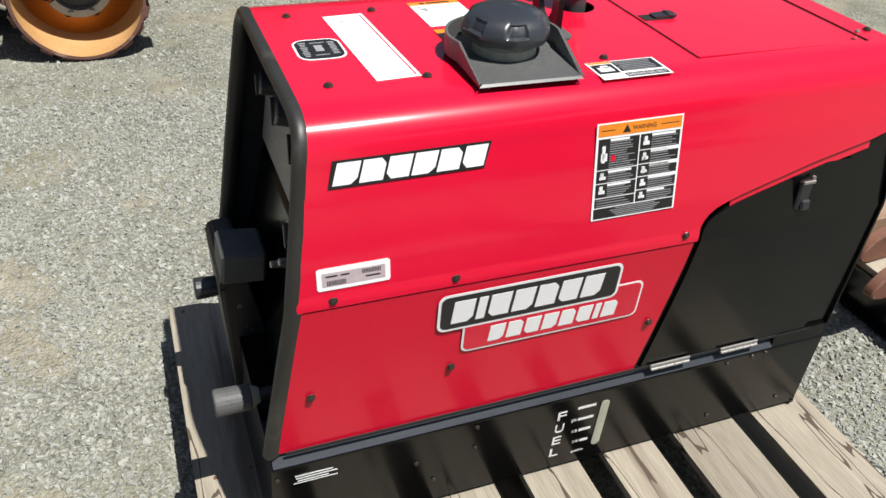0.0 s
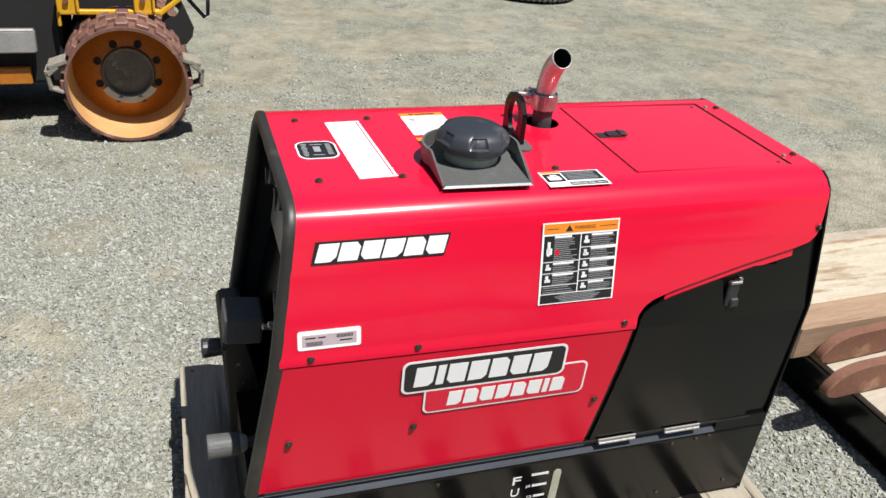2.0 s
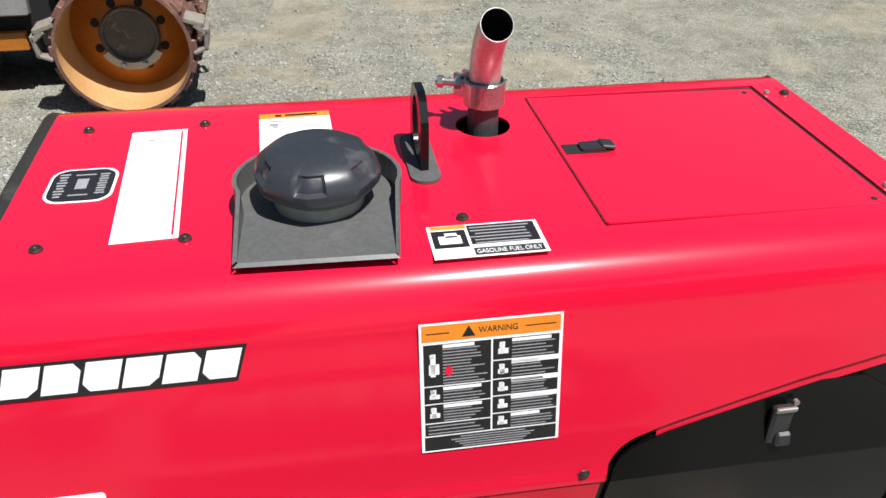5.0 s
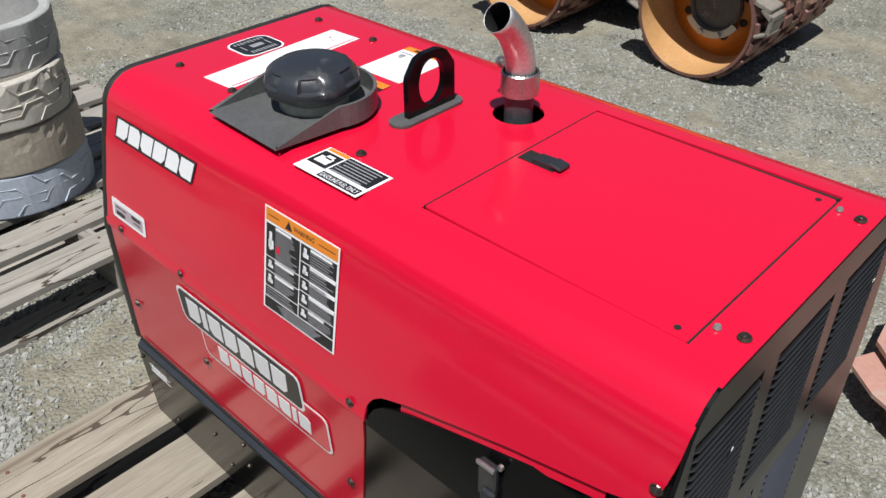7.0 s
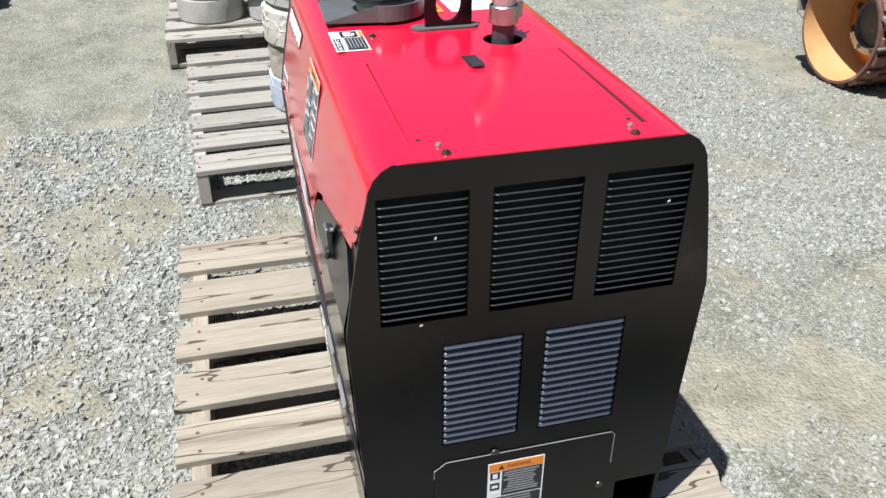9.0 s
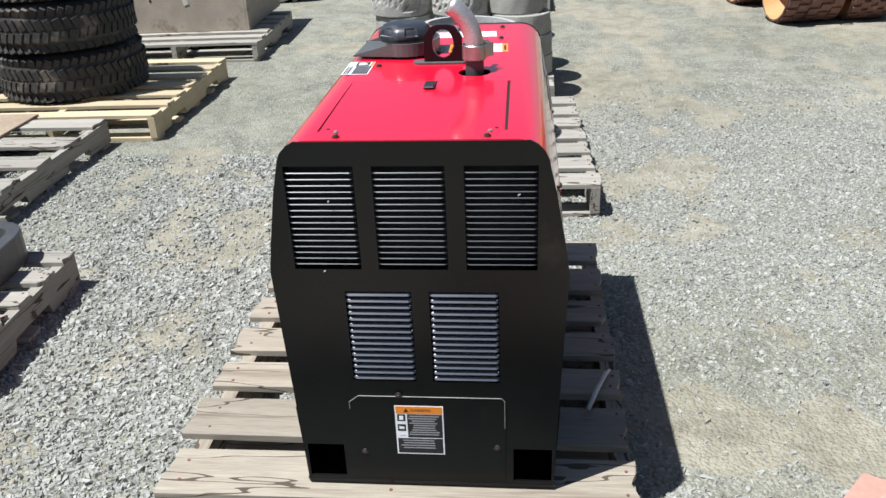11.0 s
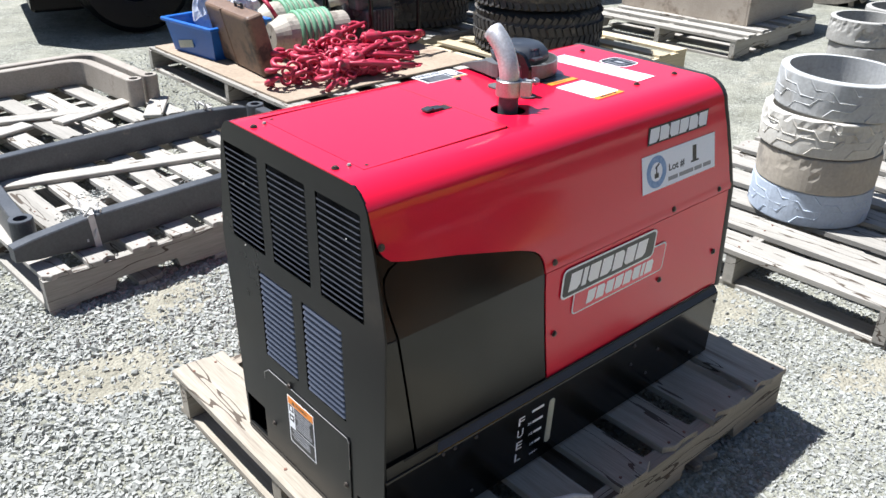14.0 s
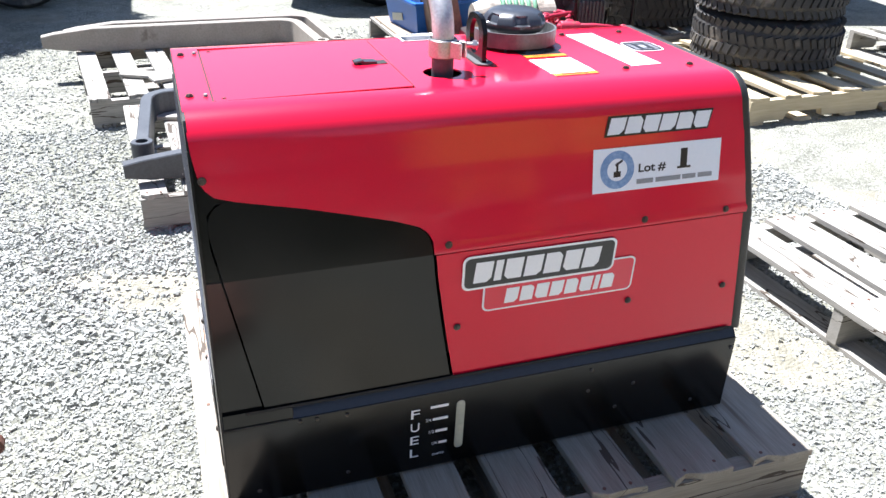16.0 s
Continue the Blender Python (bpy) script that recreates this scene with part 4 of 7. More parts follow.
def bars(rows, z=0.0004, t=0.0003):
    """Plain bars of (x, y, w, h) for writing that cannot be read."""
    bm = bmesh.new()
    for x, y, w, h in rows:
        plate(bm, [(x - w / 2, y - h / 2), (x + w / 2, y - h / 2), (x + w / 2, y + h / 2), (x - w / 2, y + h / 2)], t, Matrix.Translation((0, 0, z)))
    return bm


def name_blocks(owner, name, n, width, height, slant, z, t, mat, at, gap=0.16, grow=0.0, narrow=(), notch=True):
    """A row of slanted plain blocks standing for a name, each a part of its own."""
    weights = [0.5 if k in narrow else 1.0 for k in range(n)]
    unit = width / sum(weights)
    x = 0
    for k in range(n):
        w = unit * weights[k]
        p, q = x + unit * gap / 2 - grow, x + w - unit * gap / 2 + grow
        lo, hi = -grow, height + grow

        def pt(u, v):
            return (u + slant * v, v)

        o = [pt(p, lo), pt(q, lo)]
        if notch and k not in narrow:
            cut = (q - p) * 0.24
            o = [[pt(p, lo), pt(q - cut, lo), pt(q, lo + cut), pt(q, hi), pt(p, hi)], [pt(p, lo), pt(q, lo), pt(q, hi - cut), pt(q - cut, hi), pt(p, hi)],
                 [pt(p + cut, lo), pt(q, lo), pt(q, hi), pt(p, hi), pt(p, lo + cut)]][k % 3]
        else:
            o += [pt(q, hi), pt(p, hi)]
        part(name, plate(bmesh.new(), o, t, Matrix.Translation((0, 0, z))), mat, owner, at=at)
        x += w


for s in (-1, 1):
    # name plate under the shoulder
    at = on_side(s, -0.429 if s < 0 else -0.175, 0.8175)
    back_o = [(-0.004, -0.0035), (0.207, -0.0035), (0.2185, 0.032), (0.0045, 0.032)]
    mark = part("model_mark", plate(bmesh.new(), back_o, 0.0003), STICK, welder, "white model mark with a black outline", at=at)
    name_blocks(mark, "mark_block", 6, 0.207, 0.0285, 0.30, 0.0004, 0.0004, WHITE, None, 0.10)
    # maker's badge: dark tablet over a red one with white rims
    w0 = -0.286 if s < 0 else 0.090
    at = on_side(s, w0, 0.512, 0.0012)
    bm = sheet(0.300, 0.069, 0.150, 0.0865, 0.013)
    badge = part("maker_badge", bm, WHITE, welder, "maker's badge of a black and a red tablet with white rims", at=at)
    part("badge_rim", sheet(0.305, 0.074, 0.1945, 0.0385, 0.012), WHITE, badge, at=Matrix.Translation((0, 0, -0.0006)))
    part("badge_red", sheet(0.298, 0.067, 0.1945, 0.0385, 0.010, 0.0003, 0.0), RED, badge)
    part("badge_black", sheet(0.291, 0.060, 0.150, 0.0865, 0.010, 0.0003, 0.0005), STICK, badge)
    name_blocks(badge, "upper_block", 7, 0.250, 0.041, 0.10, 0.0009, 0.0004, WHITE, Matrix.Translation((0.018, 0.066, 0)), 0.14, 0, (1,))
    name_blocks(badge, "lower_block", 8, 0.224, 0.031, 0.10, 0.0005, 0.0004, WHITE, Matrix.Translation((0.082, 0.0142, 0)), 0.16, 0, (6,))
    # fuel gauge on the base
    g0 = -0.046 if s < 0 else 0.176
    part("fuel_gauge", sheet(0.017, 0.118, 0, 0, 0.008, 0.0012), GAUGE, base, "translucent sight gauge strip", at=on_base(s, g0 - s * 0.099 if s > 0 else g0 + 0.093, 0.262, 0.0006))
    for k, ch in enumerate("FUEL"):
        written("letter", ch, 0.021, 0.017, 0.0006, WHITE, base, on_base(s, g0, 0.297 - k * 0.0325), "white stencilled letter")
    for k, (bw, txt) in enumerate(((0.036, ""), (0.031, "3/4"), (0.024, "1/2"), (0.017, "1/4"))):
        z = 0.317 - k * 0.0305
        xr = 0.074
        part("gauge_mark", bars([(xr - bw / 2, 0, bw, 0.0062)], 0), WHITE, base, at=on_base(s, g0, z))
        if txt:
            written("fraction", txt, 0.007, 0.010, 0.0005, WHITE, base, on_base(s, g0 - s * (xr - bw - 0.013), z - 0.0035))
    written("fraction", "EMPTY", 0.005, 0.024, 0.0005, WHITE, base, on_base(s, g0 - s * 0.046, 0.194))

# serial tag on the flank
at = on_side(-1, -0.407, 0.6935)
tag = part("serial_tag", sheet(0.100, 0.033, 0, 0, 0.004), WHITE, welder, "white serial number tag", at=at)
part("tag_field", sheet(0.086, 0.020, 0, -0.001, 0, 0.0002, 0.0005), PINKGREY, tag)
tagged(part("tag_bars", bars([(-0.036 + 0.0022 * k, -0.006, 0.0012, 0.007) for k in range(12)] + [(-0.03, 0.004, 0.016, 0.002), (-0.012, 0.004, 0.012, 0.002)] + [(0.012 + 0.0022 * k, 0.004, 0.0012, 0.006) for k in range(12)] + [(0.026, -0.004, 0.02, 0.002)], 0.0008), STICK, tag), kind="stuff")

# warning label
at = on_side(-1, 0.0155, 0.782)
warn = part("warning_label", sheet(0.140, 0.143), WHITE, welder, "orange, black and white warning label", at=at)
part("label_header", sheet(0.135, 0.017, 0, 0.0610, 0, 0.0003, 0.0004), ORANGE, warn)
bm = bmesh.new()
plate(bm, [(-0.029, 0.0555), (-0.016, 0.0555), (-0.0225, 0.0665)], 0.0002, Matrix.Translation((0, 0, 0.0008)))
part("alert_triangle", bm, STICK, warn)
written("warning_word", "WARNING", 0.0062, 0.038, 0.0003, STICK, warn, Matrix.Translation((-0.013, 0.058, 0.0008)))
tagged(part("header_line", bars([(-0.052, 0.0608, 0.022, 0.001), (0.048, 0.0608, 0.03, 0.001)], 0.0008, 0.0001), STICK, warn), kind="stuff")
cells = []
for cx, tops in ((-0.0335, (0.050, 0.004, -0.016, -0.038, -0.053)), (0.034, (0.050, 0.026, 0.005, -0.014, -0.034, -0.053))):
    for a, b in zip(tops, tops[1:]):
        cells.append((cx, (a + b) / 2, 0.0655, a - b - 0.0016))
cells.append((0, -0.0617, 0.134, 0.0155))
tagged(part("label_cell", bars(cells, 0.0004), STICK, warn), kind="stuff")
rr = random.Random(3)
lines, heads, icons = [], [], []
for cx, cy, w, h in cells[:-1]:
    tall = h > 0.017
    n = max(2, int(h / 0.0034))
    for k in range(n):
        y = cy + h / 2 - (k + 0.7) * h / (n + 0.3)
        x0_ = cx - w / 2 + (0.0185 if tall else 0.003)
        wd = (w - (0.021 if tall else 0.006)) * rr.uniform(0.6, 0.98)
        (heads if k == 0 and tall else lines).append((x0_ + wd / 2, y, wd, 0.0034 if k == 0 and tall else 0.0011))
    if tall:
        icons += [(cx - w / 2 + 0.009, cy + rr.uniform(-0.002, 0.002), 0.005, h * 0.55), (cx - w / 2 + 0.010, cy - h * 0.1, 0.010, h * 0.25), (cx - w / 2 + 0.008, cy + h * 0.22, 0.004, 0.004)]
for k in range(5):
    wd = rr.uniform(0.06, 0.09)
    lines.append((0.002, -0.0562 - 0.0028 * k, wd, 0.0011))
heads += [(0.035 + 0.008, y, 0.047, 0.0042) for y in (0.0235, 0.0025, -0.0165)]
tagged(part("fine_print", bars(lines, 0.0008, 0.0002), GREYINK, warn), kind="stuff")
tagged(part("label_head", bars(heads, 0.0008, 0.0002), WHITE, warn), kind="stuff")
tagged(part("label_icon", bars(icons, 0.0008, 0.0002), WHITE, warn), kind="stuff")
part("scuff", sheet(0.007, 0.010, -0.042, 0.020, 0.003, 0.0002, 0.0011), RED, warn, "scuff of red paint")

# top stickers
strip = part("white_strip", sheet(0.064, 0.247), WHITE, hood, "blank white strip sticker", at=on_top(-0.311, -0.006, 3))
part("strip_edge", bars([(0.026, 0, 0.0022, 0.235)], 0.0005, 0.0002), RED, strip)
tagged(part("strip_marks", bars([(-0.008, 0.098, 0.006, 0.004), (0.004, 0.092, 0.004, 0.003)], 0.0005, 0.0002), GREYINK, strip), kind="stuff")
seal = part("round_cornered_badge", sheet(0.070, 0.074, 0, 0, 0.018), WHITE, hood, "white and black rounded badge sticker", at=on_top(-0.384, -0.008, 0))
part("badge_field", sheet(0.064, 0.068, 0, 0, 0.016, 0.0002, 0.0005), STICK, seal)
tagged(part("badge_bars", bars([(-0.021, 0.024 - 0.006 * k, 0.011 - 0.002 * (k % 3), 0.003) for k in range(9)] + [(0.0, -0.022, 0.020, 0.0024), (0.001, 0.022, 0.021, 0.0024), (0.0, 0.002, 0.012, 0.022)] + [(0.021, 0.022 - 0.0052 * k, 0.010 - 0.0015 * (k % 2), 0.0028) for k in range(9)], 0.0008, 0.0002), GREYINK, seal), kind="stuff")
dia = part("wiring_label", sheet(0.087, 0.108), WHITE, hood, "white instruction label with an orange edge", at=on_top(-0.156, 0.095, 1.5))
part("orange_edge", sheet(0.087, 0.014, 0, 0.047, 0, 0.0002, 0.0005), ORANGE, dia)
part("header_bars", bars([(0.008, 0.047, 0.040, 0.005), (-0.020, 0.047, 0.008, 0.006)], 0.0008, 0.0002), STICK, dia)
tagged(part("instruction_marks", bars([(-0.010, -0.006, 0.0008, 0.092), (-0.026, 0.031, 0.024, 0.003), (-0.026, 0.021, 0.011, 0.008), (-0.024, 0.014, 0.006, 0.004)], 0.0005, 0.0002), GREYINK, dia), kind="stuff")
w2 = part("filler_warning", sheet(0.086, 0.060), STICK, hood, "black warning label with an orange header", at=on_top(-0.156, -0.003, 1))
part("orange_header", sheet(0.086, 0.015, 0, 0.0225, 0, 0.0002, 0.0005), ORANGE, w2)
written("header_word", "WARNING", 0.006, 0.036, 0.0002, STICK, w2, Matrix.Translation((-0.010, 0.0195, 0.0008)))
tagged(part("fine_print", bars([(0.01, -0.002, 0.04, 0.003), (0.01, -0.009, 0.044, 0.003), (-0.02, -0.016, 0.02, 0.003)], 0.0005, 0.0002), GREYINK, w2), kind="stuff")
gas = part("fuel_label", sheet(0.112, 0.057), WHITE, hood, "white and black fuel label", at=on_top(0.022, -0.1725, 0))
part("orange_header", sheet(0.036, 0.006, -0.035, 0.0245, 0, 0.0002, 0.0005), ORANGE, gas)
tagged(part("black_field", bars([(-0.036, 0.004, 0.034, 0.030), (0.018, 0.009, 0.068, 0.034), (0.018, -0.020, 0.068, 0.012)], 0.0005, 0.0002), STICK, gas), kind="stuff")
tagged(part("flame_mark", bars([(-0.036, 0.002, 0.022, 0.014), (-0.034, 0.010, 0.012, 0.008)], 0.0008, 0.0002), WHITE, gas), kind="stuff")
tagged(part("fine_print", bars([(0.016 - 0.002 * (k % 2), 0.021 - 0.0055 * k, 0.060 - 0.004 * (k % 3), 0.0018) for k in range(6)], 0.0008, 0.0002), GREYINK, gas), kind="stuff")
written("fuel_words", "GASOLINE FUEL ONLY", 0.0068, 0.064, 0.0002, WHITE, gas, Matrix.Translation((-0.014, -0.0235, 0.0008)))

# decal on the base
tagged(part("base_decal", bars([(0, 0.008, 0.060, 0.0028), (0.004, 0.002, 0.066, 0.0025), (-0.002, -0.004, 0.05, 0.0025), (0.002, -0.009, 0.07, 0.002)], 0), WHITE, base, "small white printed decal", at=on_base(-1, -0.474, 0.317)), kind="stuff")

# rear warning label
at = Matrix.Translation((0.5168, -0.013, 0.301 - BASE)) @ Matrix(((0, 0, 1, 0), (1, 0, 0, 0), (0, 1, 0, 0), (0, 0, 0, 1)))
rw = part("rear_warning_label", sheet(0.094, 0.118), WHITE, cover, "white, orange and black warning label", at=at)
part("orange_header", sheet(0.090, 0.017, 0, 0.0485, 0, 0.0003, 0.0004), ORANGE, rw)
written("warning_word", "WARNING", 0.0065, 0.040, 0.0003, STICK, rw, Matrix.Translation((-0.017, 0.0455, 0.0008)))
part("alert_triangle", plate(bmesh.new(), [(-0.030, 0.044), (-0.020, 0.044), (-0.025, 0.053)], 0.0002, Matrix.Translation((0, 0, 0.0008))), STICK, rw)
tagged(part("black_field", bars([(0.0105, 0.0105, 0.068, 0.056), (0.0, -0.038, 0.088, 0.036), (-0.035, 0.030, 0.016, 0.016), (-0.035, 0.006, 0.016, 0.016)], 0.0004), STICK, rw), kind="stuff")
tagged(part("fine_print", bars([(0.010 + rr.uniform(-0.004, 0), 0.034 - 0.0055 * k, rr.uniform(0.042, 0.058), 0.0026) for k in range(9)] + [(rr.uniform(-0.006, 0), -0.025 - 0.006 * k, rr.uniform(0.06, 0.078), 0.0026) for k in range(4)], 0.0008, 0.0002), GREYINK, rw), kind="stuff")
tagged(part("warning_icon", bars([(-0.035, 0.030, 0.008, 0.010), (-0.035, 0.006, 0.010, 0.006), (-0.035, -0.01, 0.010, 0.004)], 0.0008, 0.0002), WHITE, rw), kind="stuff")

# lot sign taped on the shaded flank
at = on_side(1, -0.282, 0.7567, 0.0012)
lot = tagged(part("lot_sign", sheet(0.262, 0.078), PAPER, welder, "white paper lot sign taped to the flank", at=at))
bm = lathe(bmesh.new(), [(0.020, 0.0006), (0.034, 0.0006)], 32)
part("round_emblem", bm, BLUEINK, lot, "pale blue round emblem", at=Matrix.Translation((-0.083, 0, 0)))
bm = boxes(((0.014, 0.010, 0.0003), (-0.083, -0.008, 0.0006)), ((0.004, 0.018, 0.0003), (-0.083, 0.004, 0.0006)), ((0.016, 0.004, 0.0003), (-0.080, 0.012, 0.0006), R(0, 0, 30)))
part("emblem_mark", bm, STICK, lot)
written("lot_words", "Lot #", 0.0145, 0.056, 0.0003, STICK, lot, Matrix.Translation((-0.040, -0.008, 0.0005)), bold=0.035)
written("lot_figure", "1", 0.034, 0.014, 0.0004, STICK, lot, Matrix.Translation((0.046, -0.006, 0.0005)), "large handwritten black figure")
part("figure_foot", bars([(0.054, -0.007, 0.028, 0.004)], 0.0005, 0.0004), STICK, lot)
tagged(part("address_bar", bars([(-0.026, -0.025, 0.034, 0.0085), (0.022, -0.025, 0.052, 0.0085), (0.066, -0.025, 0.028, 0.0085), (0.100, -0.025, 0.030, 0.0085)], 0.0005, 0.0003), GREYINK, lot), kind="stuff")


# ---- ground ----
def packed(x, y):
    """How far the gravel is worn down to packed tan dirt at a place, 0 to 1."""
    w = noise.noise((x * 1.1, y * 1.7, 2.7)) + 0.7 * noise.noise((x * 2.7, y * 3.9, 5.1)) + 0.35 * noise.noise((x * 6.3, y * 8.1, 9.4))
    w -= 0.14 * min(1.0, max(0.0, (x - 0.2) / 0.5)) * min(1.0, max(0.0, (1.1 - y) / 0.6))
    w += 0.15 * min(1.0, max(-1.0, (y - 0.3) / 0.8)) + 0.12 * min(1.0, max(0.0, (-0.4 - x) / 0.5)) * min(1.0, max(0.0, y + 0.6))
    return min(1.0, max(0.0, (w - 0.20) / 0.34))


def ground_material():
    m = bpy.data.materials.new("gravel_ground")
    m.use_nodes = True
    n, l = m.node_tree.nodes, m.node_tree.links
    bsdf = n["Principled BSDF"]
    tc = n.new("ShaderNodeTexCoord")

    def noise_tex(scale, detail=4, rough=0.5):
        t = n.new("ShaderNodeTexNoise")
        t.inputs["Scale"].default_value, t.inputs["Detail"].default_value, t.inputs["Roughness"].default_value = scale, detail, rough
        l.new(tc.outputs["Object"], t.inputs["Vector"])
        return t

    def ramp(src, stops):
        r = n.new("ShaderNodeValToRGB")
        els = r.color_ramp.elements
        while len(els) < len(stops):
            els.new(0.5)
        for e, (p, c) in zip(els, stops):
            e.position, e.color = p, (*c, 1)
        l.new(src, r.inputs[0])
        return r.outputs[0]

    def mix(fac, a, b, mode="MIX"):
        x = n.new("ShaderNodeMix")
        x.data_type, x.blend_type = "RGBA", mode
        for sock, v in (("Factor", fac), ("A", a), ("B", b)):
            if isinstance(v, (float, int)):
                x.inputs[sock].default_value = v
            elif isinstance(v, tuple):
                x.inputs[sock].default_value = (*v, 1)
            else:
                l.new(v, x.inputs[sock])
        return x.outputs["Result"]

    warp = noise_tex(30, 2)
    wv = n.new("ShaderNodeVectorMath")
    wv.operation = "MULTIPLY_ADD"
    l.new(warp.outputs["Color"], wv.inputs[0])
    wv.inputs[1].default_value = (0.012, 0.012, 0.012)
    l.new(tc.outputs["Object"], wv.inputs[2])

    def cells(scale):
        v = n.new("ShaderNodeTexVoronoi")
        v.inputs["Scale"].default_value = scale
        l.new(wv.outputs[0], v.inputs["Vector"])
        return v

    v1, v2 = cells(95), cells(230)
    sep = n.new("ShaderNodeSeparateColor")
    l.new(v1.outputs["Color"], sep.inputs[0])
    sep2 = n.new("ShaderNodeSeparateColor")
    l.new(v2.outputs["Color"], sep2.inputs[0])
    stone = ramp(sep.outputs[0], [(0.0, (0.164, 0.164, 0.140)), (0.35, (0.248, 0.248, 0.217)), (0.75, (0.307, 0.307, 0.269)), (1.0, (0.416, 0.416, 0.382))])
    grit = ramp(sep2.outputs[1], [(0.0, (0.189, 0.185, 0.150)), (0.6, (0.277, 0.273, 0.225)), (1.0, (0.357, 0.353, 0.309))])
    # darker rims between stones, multiplied into the stone colour
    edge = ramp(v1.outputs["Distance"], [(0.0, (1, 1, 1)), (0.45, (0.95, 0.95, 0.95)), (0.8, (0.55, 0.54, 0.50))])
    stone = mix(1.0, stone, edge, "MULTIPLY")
    dirt = ramp(noise_tex(26, 5, 0.65).outputs[0], [(0.3, (0.245, 0.226, 0.178)), (0.7, (0.335, 0.314, 0.258))])
    at = n.new("ShaderNodeAttribute")
    at.attribute_name = "packed"
    ragged = n.new("ShaderNodeMath")
    ragged.operation = "MULTIPLY_ADD"
    l.new(noise_tex(14, 5, 0.7).outputs[0], ragged.inputs[0])
    ragged.inputs[1].default_value = 0.9
    l.new(at.outputs["Fac"], ragged.inputs[2])
    dirty = ramp(ragged.outputs[0], [(0.78, (0, 0, 0)), (0.98, (1, 1, 1))])
    mask = ramp(noise_tex(3.2, 5, 0.65).outputs[0], [(0.40, (0, 0, 0)), (0.62, (1, 1, 1))])
    col = mix(mask, stone, grit)
    col = mix(dirty, col, dirt)
    tone = ramp(noise_tex(0.9, 3).outputs[0], [(0.3, (0.83, 0.84, 0.79)), (0.7, (1.06, 1.06, 1.04))])
    col = mix(1.0, col, tone, "MULTIPLY")
    blot = ramp(noise_tex(5.5, 6, 0.72).outputs[0], [(0.36, (0.74, 0.73, 0.69)), (0.56, (1.04, 1.03, 1.0))])
    col = mix(1.0, col, blot, "MULTIPLY")
    l.new(col, bsdf.inputs["Base Color"])
    bsdf.inputs["Roughness"].default_value = 0.9
    inv = n.new("ShaderNodeMath")
    inv.operation = "SUBTRACT"
    inv.inputs[0].default_value = 1.0
    l.new(v1.outputs["Distance"], inv.inputs[1])
    b1 = n.new("ShaderNodeBump")
    b1.inputs["Strength"].default_value, b1.inputs["Distance"].default_value = 0.85, 0.008
    l.new(inv.outputs[0], b1.inputs["Height"])
    b2 = n.new("ShaderNodeBump")
    b2.inputs["Strength"].default_value, b2.inputs["Distance"].default_value = 0.5, 0.003
    l.new(v2.outputs["Distance"], b2.inputs["Height"])
    b2.invert = True
    l.new(b1.outputs[0], b2.inputs["Normal"])
    l.new(b2.outputs[0], bsdf.inputs["Normal"])
    return m


bm = bmesh.new()
N = 240
for a in range(N + 1):
    for b in range(N + 1):
        u, v = 2 * a / N - 1, 2 * b / N - 1
        x, y = 5 * u + 395 * u ** 7, 5 * v + 395 * v ** 7
        near = max(0.0, 1 - math.hypot(x, y) / 30)
        bm.verts.new((x, y, GZ + near * 0.012 * noise.noise((x * 1.3, y * 1.3, 0.3)) - 0.004))
bm.verts.ensure_lookup_table()
for a in range(N):
    for b in range(N):
        bm.faces.new((bm.verts[a * (N + 1) + b], bm.verts[(a + 1) * (N + 1) + b], bm.verts[(a + 1) * (N + 1) + b + 1], bm.verts[a * (N + 1) + b + 1]))
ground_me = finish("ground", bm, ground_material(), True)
worn = ground_me.attributes.new("packed", "FLOAT", "POINT")
worn.data.foreach_set("value", [packed(v.co.x, v.co.y) for v in ground_me.vertices])
tagged(new("ground", ground_me), "pale grey crushed gravel yard with tan dirt patches", "ground", kind="structure")


# ---- pallets ----
board_cache = {}


def board_mesh(l, w, t, mat, variant=0):
    """A board along x with slightly worn edges."""
    key = (round(l, 2), round(w, 3), round(t, 3), mat.name, variant)
    if key not in board_cache:
        b = bmesh.new()
        r = random.Random(int(l * 7919 + w * 104729 + 31 * variant))
        ends = [-w / 2 + w * k / 4 for k in range(5)]
        split = r.randrange(1, 4)
        o = [(-l / 2 + r.uniform(-0.003, 0.005) + (0.012 if k == split else 0), y) for k, y in enumerate(ends)][::-1]
        o += [(-l / 4, -w / 2 + r.uniform(-0.0015, 0.002)), (0, -w / 2 + r.uniform(-0.002, 0.002)), (l / 4, -w / 2 + r.uniform(-0.0015, 0.002))]
        split = r.randrange(0, 5)
        o += [(l / 2 + r.uniform(-0.005, 0.003) - (0.014 if k == split else 0), y) for k, y in enumerate(ends)]
        o += [(l / 4, w / 2 + r.uniform(-0.002, 0.0015)), (0, w / 2 + r.uniform(-0.002, 0.002)), (-l / 4, w / 2 + r.uniform(-0.002, 0.0015))]
        plate(b, o, t, Matrix.Translation((0, 0, -t / 2)))
        rim = [e for e in b.edges if abs(e.verts[0].co.z - t / 2) < 1e-5 and abs(e.verts[1].co.z - t / 2) < 1e-5]
        bmesh.ops.bevel(b, geom=rim, offset=0.0022, segments=1, affect="EDGES")
        board_cache[key] = finish("board", b, mat)
    return board_cache[key]


nail_mesh = finish("nail", cyl(bmesh.new(), 0.0042, 0.003, (0, 0, 0.0005), None, 8, 0.0036), RUST)


